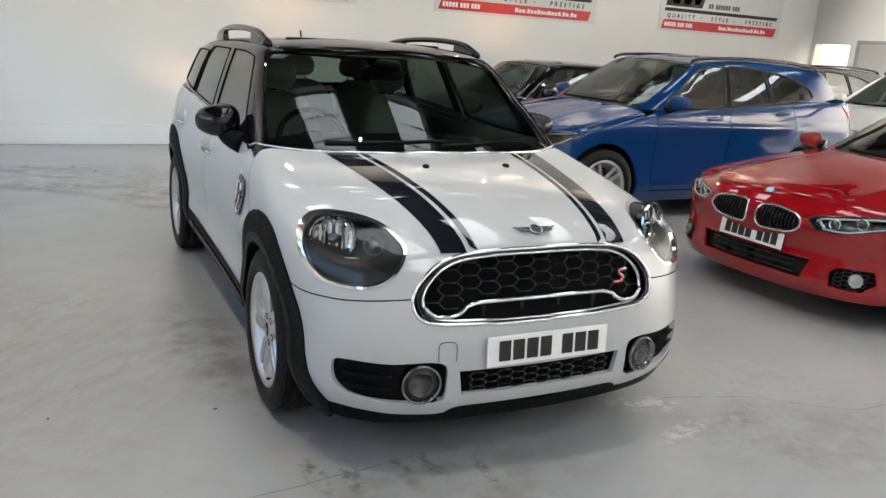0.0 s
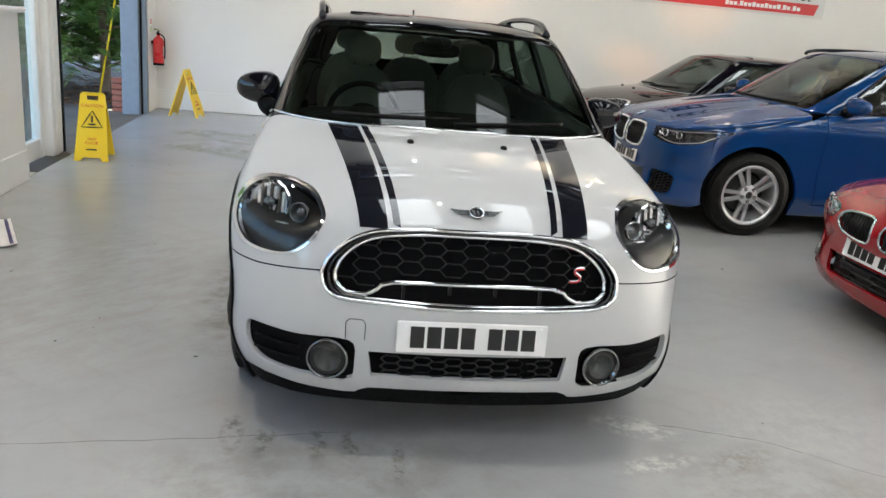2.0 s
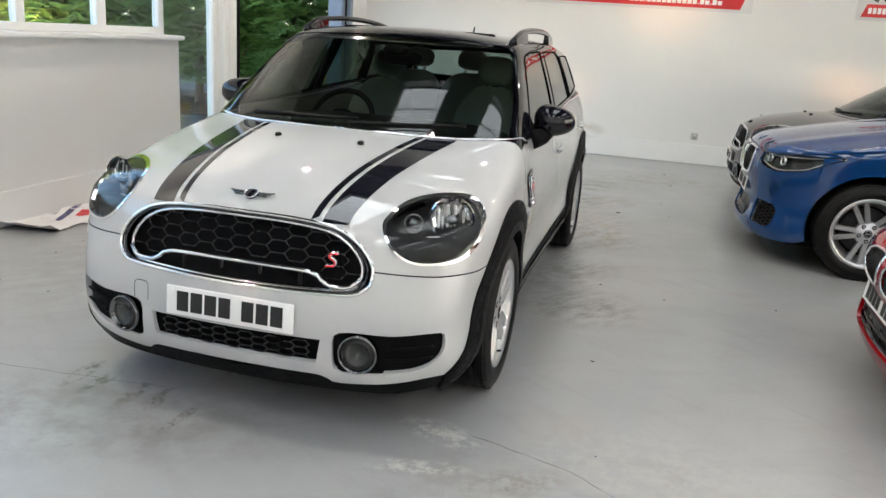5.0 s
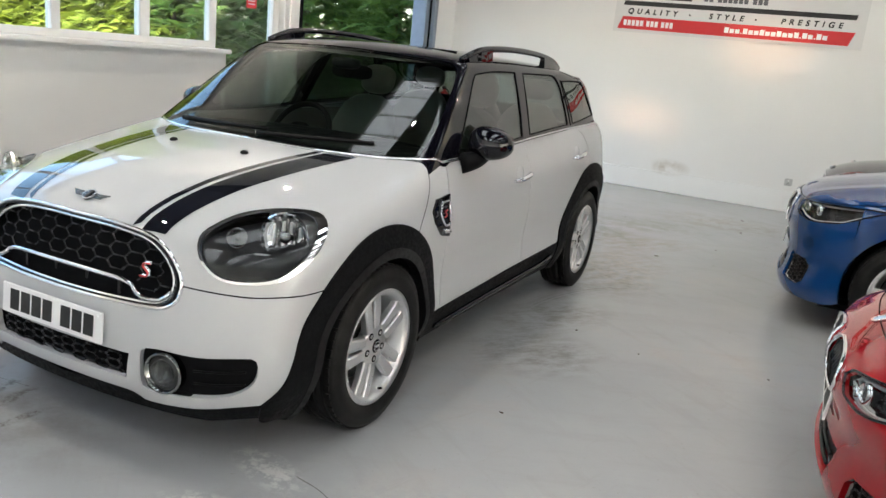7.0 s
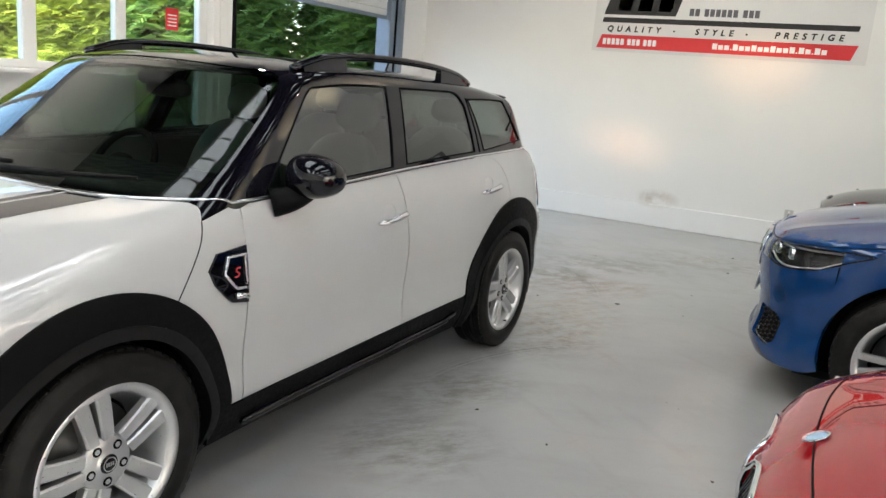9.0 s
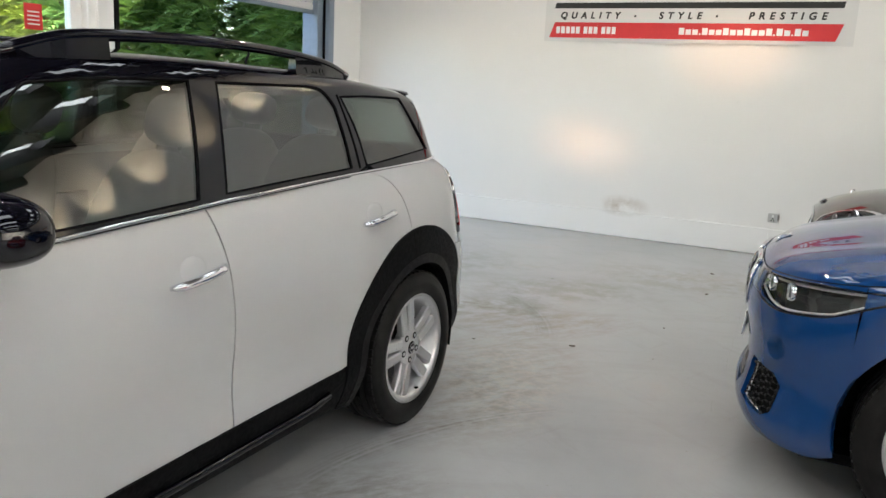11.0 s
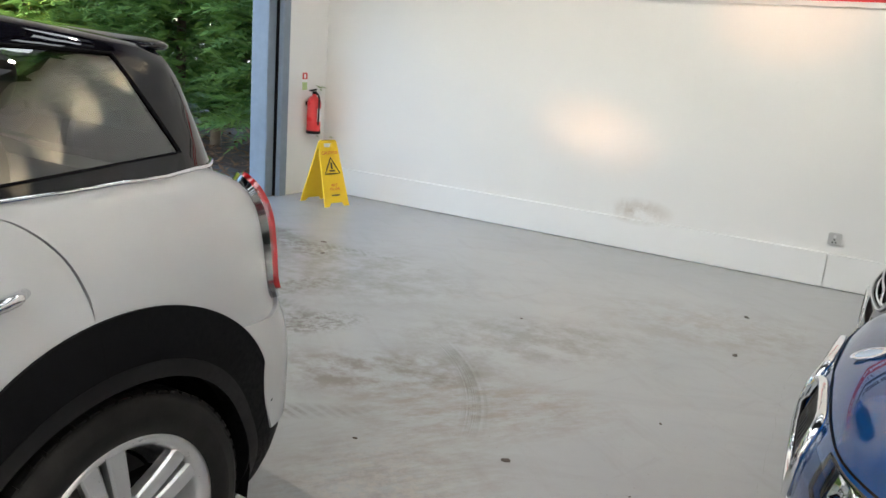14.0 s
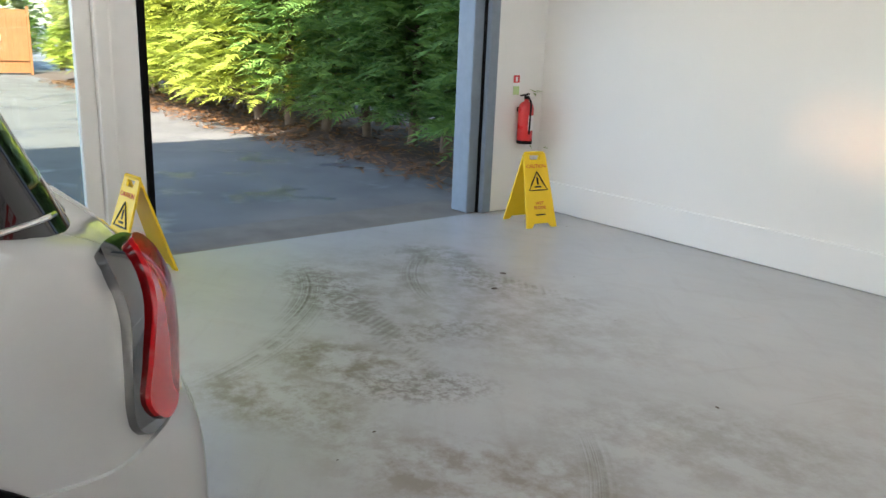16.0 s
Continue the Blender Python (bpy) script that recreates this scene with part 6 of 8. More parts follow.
def coupe_spec():
    s = suv_spec()
    s.base, s.R, s.rim_r = 2.81, 0.325, 0.24
    s.wz = spl((0.1, -0.06), (0.22, -0.02), (0.36, -0.002), (0.5, -0.012), (0.62, -0.002), (0.72, 0.0), (0.80, -0.015), (0.90, -0.06), (1.1, -0.13))
    s.hc = spl((-0.9, 0.60), (-0.76, 0.675), (-0.68, 0.725), (-0.55, 0.765), (-0.3, 0.815), (0.0, 0.86), (0.4, 0.905), (0.75, 0.935), (2.0, 0.97), (3.9, 1.02))
    s.dr = spl((-0.8, 0.10), (0, 0.09), (0.5, 0.08), (3.8, 0.06))
    s.yf = spl((0.1, -0.66), (0.2, -0.745), (0.28, -0.775), (0.36, -0.765), (0.46, -0.758), (0.54, -0.782), (0.61, -0.79), (0.67, -0.775), (0.74, -0.70), (0.9, -0.58))
    s.c2, s.c6 = 0.20, 0.42
    s.yr = spl((0.1, 3.7), (0.4, 3.84), (0.7, 3.86), (0.95, 3.80), (1.1, 3.7))
    s.rf = spl((0.8, 1.20), (1.35, 1.315), (1.8, 1.365), (2.2, 1.37), (2.7, 1.335), (3.2, 1.24), (3.7, 1.05))
    s.gx = spl((0.4, 0.78), (1.0, 0.80), (2.0, 0.81), (2.8, 0.78), (3.6, 0.66))
    s.ws, s.slope, s.wc = 0.58, 2.05, 0.42
    s.rs, s.rslope = 3.50, 2.0
    s.arch, s.rarch = (0.0, 0.335, 0.375), (2.81, 0.335, 0.375)
    s.belt = lambda y: float(np.interp(y, [0.3, 1.0, 2.0, 3.0, 3.6], [0.875, 0.90, 0.935, 0.97, 0.98]))
    s.bon_front = [(0, 0.742), (0.2, 0.741), (0.40, 0.738), (0.58, 0.740), (0.70, 0.745), (0.78, 0.749)]
    s.bon_side = [(-0.36, 0.752), (-0.1, 0.79), (0.2, 0.825), (0.55, 0.872)]
    s.cowl = [(0.74, 0.70), (0.5, 0.58), (0.25, 0.54), (0, 0.53)]
    s.lamp = ([(0.40, 0.640), (0.42, 0.664), (0.55, 0.690), (0.70, 0.712)], [(-0.40, 0.730), (-0.33, 0.728)], [(-0.33, 0.728), (-0.40, 0.685)], [(0.73, 0.628), (0.60, 0.592), (0.46, 0.590)])
    s.lamp_mid = ((0.54, 0.638), (0.67, 0.662))
    s.kidney = [(0.04, 0.56), (0.045, 0.645), (0.09, 0.672), (0.26, 0.665), (0.345, 0.638), (0.365, 0.605), (0.31, 0.548), (0.15, 0.528), (0.06, 0.535)]
    s.intake = [(-0.40, 0.27), (-0.44, 0.395), (0.44, 0.395), (0.40, 0.27)]
    s.duct = [(0.575, 0.26), (0.565, 0.35), (0.60, 0.385), (0.765, 0.39), (0.785, 0.32), (0.73, 0.255)]
    s.fog = (0.70, 0.325, 0.042)
    s.plate_z = 0.465
    s.ring = 0.008
    s.door = (0.62, 2.0, 2.1)
    s.win = ([[(0.80, 0.93), (1.15, 1.13), (1.42, 1.255), (1.55, 1.285)], [(1.55, 1.285), (1.80, 1.303), (2.02, 1.30)], [(2.02, 1.30), (2.0, 1.1), (1.98, 0.955)], [(1.98, 0.955), (1.4, 0.94), (0.80, 0.925)]],
             [[(2.06, 0.958), (2.08, 1.1), (2.09, 1.298)], [(2.09, 1.298), (2.5, 1.26), (2.85, 1.15), (2.98, 1.05)], [(2.98, 1.05), (2.9, 0.99), (2.06, 0.958)]])
    s.handles = ((1.80, 0.80),)
    s.mirror = ((0.93, 0.82, 0.96), (0.82, 0.84, 0.92), (0.11, 0.06, 0.06))
    s.rails, s.cabin, s.style = False, (0.62, 0.62), "multi"
    return s


def build_car(m, s, paint_m, name, label, grille_chrome=True, plate_on=True):
    car = new(name)
    car.matrix_world = m
    tagged(car, label, "car")

    def field(P):
        x, y, z = np.abs(P[:, 0]), P[:, 1], P[:, 2]
        side = x - (s.wy(y) + s.wz(z)) - 0.016
        top = (z - (s.hc(y) - s.dr(y) * x * x + 0.012 * np.exp(-((x - 0.52) / 0.10) ** 2)) - 0.014) * 0.93
        front = (s.yf(z) + s.c2 * x ** 2 + s.c6 * x ** 6 - y - 0.01) * 0.93
        rear = (y - (s.yr(z) - 0.12 * x ** 2 - 0.30 * x ** 6)) * 0.95
        return lse([side, top, front, rear, 0.10 - z], 0.024)

    def cabin(P):
        x, y, z = np.abs(P[:, 0]), P[:, 1], P[:, 2]
        z0 = s.belt(1.0)
        side = (x - (s.gx(y) - 0.36 * (z - z0 - 0.02) - 0.14 * (z - z0) ** 2)) * 0.94
        top = z - (s.rf(y) - 0.085 * x * x)
        front = (s.ws + (z - z0) * s.slope + s.wc * x ** 2 - y) / math.sqrt(1 + s.slope ** 2)
        rear = (y - (s.rs - (z - z0) * s.rslope - 0.15 * x ** 2)) / math.sqrt(1 + s.rslope ** 2)
        return lse([side, top, front, rear, z0 - 0.25 - z], 0.02) - 0.008
    B, G = Body(field), Body(cabin)
    G.front_chart = Ortho(1, -3.0, 1.7)
    zc = s.belt(1.0)
    nose = Central((0, 0.25, zc - 0.50), (0, -0.8, 0.6), scale=0.9)
    dome = Central((0, 1.85, zc - 0.18), (0, 0, 1))
    cl, mir = B.side_chart, np.array([-1, 1, 1])
    FA, RA = s.arch, s.rarch

    def cap(h):
        h = np.array(h)
        h[0][0], h[-1][0] = 0, 0
        return mirror_loop(h)
    top_f = B.front(*s.bon_front)
    bs = B.side(*s.bon_side)
    B.panel("bonnet", nose, cap(join(top_f + bs, [bs[-1], *B.top(*s.cowl)])), paint_m, car, (), 0.04)
    # bumper
    y_e = s.bon_side[0][0]
    a0 = math.degrees(math.acos((y_e - 0.06 - FA[0]) / FA[2])) if abs(y_e - 0.06 - FA[0]) < FA[2] else 170
    a_pt = circle_yz(*FA, a0, a0, 1)[0]
    edge = B.side(s.bon_side[0], (y_e - 0.02, 0.5 * (s.bon_side[0][1] + a_pt[1])), a_pt) + B.side(*circle_yz(*FA, a0, 196, 10))[1:]
    foot = circle_yz(*FA, 196, 196, 1)[0]
    under = B.side(foot, (foot[0] - 0.08, 0.20)) + B.front((0.60, 0.185), (0.3, 0.175), (0, 0.175))
    grid = lambda pts, closed=True: np.array(B.hit(B.front_chart, smooth_path([(x, z, 0) for x, z in pts], 0.02, closed)[:, :2]))
    poly = lambda pts: np.array(B.hit(B.front_chart, join(*[[(*a, 0), (*b, 0)] for a, b in zip(pts, pts[1:] + pts[:1])])[:, :2]))
    l0, l3 = B.front(*s.lamp[0]), B.front(*s.lamp[3])
    lamp = join(l0 + B.side(*s.lamp[1]), B.side(*s.lamp[2]) + l3, [l3[-1], l0[0]])
    lamp = lamp - B.normal(lamp) * B.f(lamp)[:, None]
    kid, duct, intake = grid(s.kidney), poly(s.duct), poly(s.intake)
    pocket = grid([(s.fog[0] + s.fog[2] * math.cos(a), s.fog[1] + 1.15 * s.fog[2] * math.sin(a)) for a in np.linspace(0, 2 * math.pi, 14, endpoint=False)])
    holes = [lamp, lamp * mir, kid, kid * mir, duct, duct * mir, intake] + ([pocket, pocket * mir] if s.rails else [])
    shelf = B.front(*s.bon_front)
    B.panel("front_bumper", nose, cap(join(shelf + [bs[0]], edge, under)), paint_m, car, holes, 0.035, 0.0, 0.02)
    fr = Central((0, 0.6, zc - 0.45), (0, -1, 0), scale=1.3)
    B.ribbon("panel_gap", smooth_path(np.vstack([top_f, bs]), 0.03), 0.005, BLACK_M, car, 0.0008, True)
    B.panel("intake_mesh", fr, intake, MESH_M, car, (), 0.05, -0.04, 0.0)
    for k in range(3):
        z = s.intake[0][1] + (s.intake[1][1] - s.intake[0][1]) * (k + 0.6) / 3.4
        tube("intake_bar", np.array(B.front(*[(x, z) for x in np.linspace(-0.33, 0.33, 9)])) + (0, 0.02, 0), 0.007, MESH_M, car, 6)
    for sg in (1, -1):
        g = np.array([sg, 1, 1])
        k = new("grille")
        k.parent = car
        B.panel("grille_back", fr, kid * g, BLACK_M, k, (), 0.05, -0.022, 0.0)
        tube("grille_frame", kid * g + B.normal(kid * g) * 0.004, s.ring, CHROME_M if grille_chrome else GLOSSB_M, k, 8, True, label="chrome grille surround" if grille_chrome else "")
        xs = [p[0] for p in s.kidney]
        zs = [p[1] for p in s.kidney]
        kin = np.array([(p[0], p[1]) for p in s.kidney])
        for x in np.linspace(min(xs), max(xs), 13)[1:-1]:
            zz = [z for z in np.linspace(min(zs), max(zs), 25) if inside(kin, np.array([[x, z]]))[0]]
            if len(zz) > 2:
                tube("grille_slat", np.array(B.front((x, zz[0]), (x, (zz[0] + zz[-1]) / 2), (x, zz[-1]))) * g + (0, 0.006, 0), 0.0065, MESH_M, k, 6)
        h = new("headlamp")
        h.parent = car
        lp = lamp * g
        c = lp.mean(0)
        B.panel("lamp_back", nose, lp, HOUSING_M, h, (), 0.025, lambda P: -0.060 + 0 * P[:, 0], 0.0)
        B.panel("lens", nose, lp, LENS_M, h, (), 0.03, 0.002, 0.0, label="clear headlamp lens")
        tube("lamp_edge", lp + B.normal(lp) * -0.003, 0.005, GLOSSB_M, h, 6, True)
        low = np.array(smooth_path(np.vstack([B.side(*s.lamp[2][1:]), l3]), 0.02)) * g
        low = low + (c - low) * 0.10
        tube("light_strip", low - B.normal(low) * 0.018, 0.005, SILVER_M, h, 6, label="bright strip along the lamp's lower edge")
        brow = np.array(smooth_path(np.vstack([l0, B.side(*s.lamp[1])]), 0.02)) * g
        brow = brow + (c - brow) * 0.12
        tube("lamp_brow", brow - B.normal(brow) * 0.022, 0.012, SILVER_M, h, 6, flat=0.5)
        inner = np.array([l0[0], l3[-1]]) * g
        inner = inner + (c - inner) * 0.16
        tube("lamp_side_block", inner - B.normal(inner) * 0.022, 0.024, CHROME_M, h, 4, flat=0.6)
        for x, z in s.lamp_mid:
            q = Vector(B.front((x, z))[0]) + Vector((0, 0.035, 0))
            q.x *= sg
            r = 0.034
            rot = Vector((0.3 * sg, -1, 0.02)).to_track_quat("X", "Z").to_matrix().to_4x4()
            bm = bmesh.new()
            lathe(bm, [(r, 0.0), (r, 0.016), (r * 0.86, 0.018), (r * 0.84, 0.0)], 24, m=Matrix.Translation(q) @ rot)
            part("light_ring", bm, CHROME_M, h, "", True)
            bm = bmesh.new()
            lathe(bm, [(r * 0.84, 0.004), (r * 0.6, 0.012), (0.001, 0.018)], 20, m=Matrix.Translation(q) @ rot)
            part("projector", bm, PROJ_M, h, "", True)
        B.panel("duct", fr, duct * g, PLASTIC_M, car, (), 0.04, -0.03, 0.0)
        q = Vector(B.front((s.fog[0], s.fog[1]))[0])
        q.x *= sg
        if s.rails:
            pk = pocket * g
            c0 = pk.mean(0)
            B.panel("fog_pocket", nose, pk, paint_m, car, (), 0.012, lambda P: -0.034 * np.clip(1.25 - 1.25 * (np.linalg.norm(P - c0, axis=1) / 0.052) ** 4, 0, 1), 0.0)
        else:
            rot = Vector(B.normal(np.array([q]))[0]).to_track_quat("X", "Z").to_matrix().to_4x4()
            bm = bmesh.new()
            lathe(bm, [(s.fog[2], -0.02), (s.fog[2], 0.002), (s.fog[2] * 0.92, 0.005), (s.fog[2] * 0.82, 0.001), (s.fog[2] * 0.6, 0.003), (0.001, 0.005)], 24, m=Matrix.Translation(q) @ rot)
            part("fog_lamp", bm, plain("fog_lamp_face", (0.3, 0.3, 0.3), 0.15, 0.7), car, "", True)
        # honeycomb in the side ducts
        bm = bmesh.new()
        dpoly = np.array(s.duct)
        for cc in range(8):
            for r in range(10):
                cx, cz = s.duct[0][0] + cc * 0.036, 0.25 + (r + 0.5 * (cc % 2)) * 0.026
                hx = [(cx - 0.023, cz), (cx - 0.012, cz + 0.013), (cx + 0.012, cz + 0.013), (cx + 0.023, cz)]
                for a, b in zip(hx, hx[1:]):
                    if inside(dpoly, np.array([a, b])).all():
                        V, F = tube_data((np.array(B.front(a, b)) + np.array([0, 0.014, 0])) * g, 0.0035, 5)
                        vs = [bm.verts.new(v) for v in V]
                        for f in F:
                            bm.faces.new([vs[i] for i in f])
        part("duct_mesh", bm, MESH_M, car, "black honeycomb mesh", True)
    # emblem
    c = Vector(B.top((0, -0.685 if s.rails else -0.66))[0])
    n = Vector(B.normal(np.array([c]))[0])
    em = new("bonnet_emblem")
    em.parent = car
    em.matrix_local = Matrix.Translation(c + n * 0.001) @ n.to_track_quat("Z", "Y").to_matrix().to_4x4() @ Matrix.Diagonal((*([1.0 if s.rails else 0.8] * 2), 0.4, 1))
    bm = bmesh.new()
    lathe(bm, [(0.001, 0.004), (0.034, 0.003), (0.04, 0.0)], 32, m=pose(0, 0, 0, 0, -90))
    part("disc", bm, plain("emblem_blue", (0.35, 0.5, 0.7), 0.2, 0, 0.5), em, "", True)
    tube("disc_ring", [(0.035 * math.cos(a), 0.035 * math.sin(a), 0.003) for a in np.linspace(0, 2 * math.pi, 32, endpoint=False)], 0.006, CHROME_M, em, 6, True)
    if plate_on:
        pc = B.front((0, s.plate_z))[0]
        plate(car, pose(0, pc[1] - 0.003, s.plate_z, -6))

    # ---- sides
    yd0, yd1, yd2 = s.door
    bl = s.belt
    a_end = -12
    zb = lambda y: 0.225
    low_f = circle_yz(*FA, a_end, a_end, 1)[0]
    wing = join(bs, B.side(s.bon_side[-1], (yd0, bl(yd0))), B.side((yd0, bl(yd0)), (yd0 + 0.01, 0.7), (yd0 + 0.005, 0.26)), B.side((yd0 + 0.005, 0.26), low_f), B.side(*circle_yz(*FA, a_end, a0, 24)), B.side(a_pt, (y_e - 0.02, 0.5 * (s.bon_side[0][1] + a_pt[1])), s.bon_side[0]))
    B.panel("wing_panel", cl, wing, paint_m, car, (), 0.04, 0, 0.03, True)
    d1 = join(B.side((yd0 + 0.012, 0.30), (yd0 + 0.016, 0.7), (yd0 + 0.006, bl(yd0))), B.side(*[(y, bl(y)) for y in np.linspace(yd0 + 0.006, yd1, 5)]), B.side((yd1, bl(yd1)), (yd1 + 0.01, 0.7), (yd1 - 0.01, 0.30)), B.side((yd1 - 0.01, 0.30), (yd0 + 0.012, 0.30)))
    B.panel("front_door", cl, d1, paint_m, car, (), 0.045, 0, 0.012, True)
    yq = s.base + 0.62
    a1 = 168
    up = circle_yz(*RA, a1, a1, 1)[0]
    if yd2 - yd1 > 0.3:
        a2 = math.degrees(math.acos((yd2 + 0.02 - RA[0]) / RA[2]))
        pt2 = circle_yz(*RA, a2, a2, 1)[0]
        d2 = join(B.side((yd1 - 0.004, 0.30), (yd1 + 0.016, 0.7), (yd1 + 0.006, bl(yd1))), B.side(*[(y, bl(y)) for y in np.linspace(yd1 + 0.006, yd2, 5)]), B.side((yd2, bl(yd2)), (yd2 + 0.05, 0.9), pt2), B.side(*circle_yz(*RA, a2, a1, 12)), B.side(up, (up[0] - 0.03, 0.30)), B.side((up[0] - 0.03, 0.30), (yd1 - 0.004, 0.30)))
        B.panel("rear_door", cl, d2, paint_m, car, (), 0.045, 0, 0.012, True)
        start, a3 = B.side(pt2, (yd2 + 0.056, 0.9), (yd2 + 0.006, bl(yd2))), a2
    else:
        start, a3 = B.side(up, (up[0] - 0.03, 0.30), (yd1 - 0.004, 0.30), (yd1 + 0.016, 0.7), (yd1 + 0.006, bl(yd1))), a1
        start = list(join([start[0], start[1]], [start[1], start[2]], start[2:]))
    endq = circle_yz(*RA, -10, -10, 1)[0]
    quarter = join(start, B.side(*[(y, bl(y)) for y in np.linspace(yd2 + 0.006, yq, 5)]), B.side((yq, bl(yq)), (yq + 0.03, 0.8), (yq, 0.28)), B.side((yq, 0.28), endq), B.side(*circle_yz(*RA, -10, a3, 24)))
    B.panel("rear_quarter", cl, quarter, paint_m, car, (), 0.045, 0, 0.03, True)
    rear = join(B.rear((0, bl(yq) + 0.03), (0.4, bl(yq) + 0.02)) + B.side((yq, bl(yq))), B.side((yq, bl(yq)), (yq + 0.03, 0.8), (yq, 0.28)), B.side((yq, 0.28)) + B.rear((0.4, 0.22), (0, 0.22)))
    tail = Central((0, s.base - 0.3, 0.6), (0, 1, 0.1), far=2.8)
    B.panel("tailgate", tail, cap(rear), paint_m, car, (), 0.05)
    sill = join(B.side((low_f[0], 0.29), (up[0] - 0.02, 0.29)), B.side((up[0] - 0.02, 0.29), (up[0] - 0.02, 0.19)), B.side((up[0] - 0.02, 0.19), (low_f[0], 0.19)), B.side((low_f[0], 0.19), (low_f[0], 0.29)))
    B.panel("sill_panel", cl, sill, paint_m, car, (), 0.05, 0.004, 0.03, True)
    crease = np.array(B.side(*[(y, bl(y) - 0.14 + 0.02 * y) for y in np.linspace(yd0 + 0.1, yq, 16)]))
    tl = np.array(join(B.side((yq - 0.12, bl(yq) - 0.05), (yq, bl(yq) - 0.03)) + B.rear((0.66, bl(yq) - 0.02)), B.rear((0.66, bl(yq) - 0.02), (0.66, bl(yq) - 0.16)), B.rear((0.66, bl(yq) - 0.16)) + B.side((yq, bl(yq) - 0.17)), B.side((yq, bl(yq) - 0.17), (yq - 0.12, bl(yq) - 0.05))))
    for sg in (1, -1):
        B.panel("tail_lamp", Central((0.3 * sg, s.base, bl(yq) - 0.1), (0.6 * sg, 0.7, 0)), tl * np.array([sg, 1, 1]), REDLENS_M, car, (), 0.03, 0.008, 0.02, label="red tail lamp")
        for cy, cz in ((FA[0], FA[1]), (RA[0], RA[1])):
            bm = bmesh.new()
            lathe(bm, [(0.001, 0.40 * sg), (FA[2] + 0.005, 0.40 * sg), (FA[2] + 0.005, 0.86 * sg)], 30, m=Matrix.Translation((0, cy, cz)))
            bmesh.ops.delete(bm, geom=[v for v in bm.verts if v.co.z < 0.18], context="VERTS")
            part("wheel_housing", bm, BLACK_M, car)
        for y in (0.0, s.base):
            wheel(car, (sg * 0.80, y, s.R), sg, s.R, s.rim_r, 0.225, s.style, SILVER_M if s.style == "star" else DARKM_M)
        wing_mirror(car, *s.mirror, paint_m, GLOSSB_M, sg)
        for y, z in s.handles:
            h = new("door_handle")
            h.parent = car
            c = np.array(B.side((y, z))[0])
            blob("handle_cup", (sg * (c[0] - 0.012), y, z), (0.016, 0.075, 0.035), paint_m, h, 2.2)
            tube("handle_bar", smooth_path([c + (0.004, -0.10, -0.004), c + (0.028, -0.06, 0), c + (0.03, 0.05, 0.003), c + (0.006, 0.10, 0.006)], 0.02) * np.array([sg, 1, 1]), 0.012, paint_m, h, 8)
        boxpart("inner_sill", (0.74 * sg - 0.03, 0.74 * sg + 0.03, 0.42, s.base - 0.42, 0.2, zc - 0.12), BLACK_M, car)
    boxpart("underbody", (-0.74, 0.74, -0.5, s.base + 0.5, 0.17, 0.21), BLACK_M, car)
    boxpart("engine_bay", (-0.5, 0.5, -0.55, 0.2, 0.21, zc - 0.38), BLACK_M, car)

    # ---- cabin
    zt = float(s.rf(np.array([s.ws + (0.43 if s.rails else 0.35) * s.slope]))[0])
    ztop = zt - (0.008 if s.rails else 0.075)
    ws = join(G.front((0, zc + 0.02), (0.35, zc + 0.015), (0.69, zc + 0.005)), G.front((0.69, zc + 0.005), (0.655, 0.5 * (zc + ztop)), (0.605, ztop - 0.04)), G.front((0.605, ztop - 0.04), (0.5, ztop - 0.008), (0.25, ztop + 0.004), (0, ztop + 0.006)))
    ws = cap(ws)
    wins = [join(*[G.side(*q) for q in w]) for w in s.win]
    rz = min(1.40, float(s.rf(np.array([s.rs - 0.25]))[0]) - 0.06)
    base = join([(0, s.ws - 0.03, zc + 0.0), (0.35, s.ws + 0.03, zc - 0.005), (0.7, s.ws + 0.18, zc - 0.015)], [(0.7, s.ws + 0.18, zc - 0.015)] + G.side(*[(y, bl(y) + 0.006) for y in np.linspace(s.ws + 0.36, yq - 0.35, 6)]), G.side((yq - 0.35, bl(yq - 0.35) + 0.006)) + G.rear((0.55, bl(yq) + 0.02), (0, bl(yq) + 0.03)))
    G.panel("roof", dome, cap(base), paint_m if s.rails else paint_m, car, [ws] + [w for q in wins for w in (q, q * mir)], 0.04, 0.0, 0.02)
    for nm, l in [("windscreen", ws)] + [(n2, w) for n2, q in zip(("front_side_window", "rear_side_window", "quarter_window"), wins) for w in (q, q * mir)]:
        G.panel(nm, dome, l, CARGLASS_M if nm == "windscreen" else SIDEGLASS_M, car, (), 0.06, -0.003, 0.0)
    if len(wins) > 2:
        for (ya, za), (yb, zb2), w in ((s.win[0][2][2], s.win[0][2][0], 0.045), (s.win[1][2][2], s.win[1][2][0], 0.016)):
            bp = join(G.side((ya, za), (yb, zb2)), G.side((yb, zb2), (yb + 1.6 * w, zb2)), G.side((yb + 1.6 * w, zb2), (ya + 1.6 * w, za)), G.side((ya + 1.6 * w, za), (ya, za)))
            G.panel("window_pillar", G.side_chart, bp, GLOSSB_M, car, (), 0.05, 0.003, 0.004, True)
    # black surrounds of the side glass
    for q in wins:
        L = q + G.normal(q) * 0.001
        tube("window_frame", L, 0.011, GLOSSB_M, car, 6, True, both=True)
    Q = np.array(B.side(*[(y, bl(y) + 0.004) for y in np.linspace(yd0 + 0.05, yq - 0.35, 30)]))
    tube("belt_line", Q, 0.007, GLOSSB_M, car, 6, both=True)
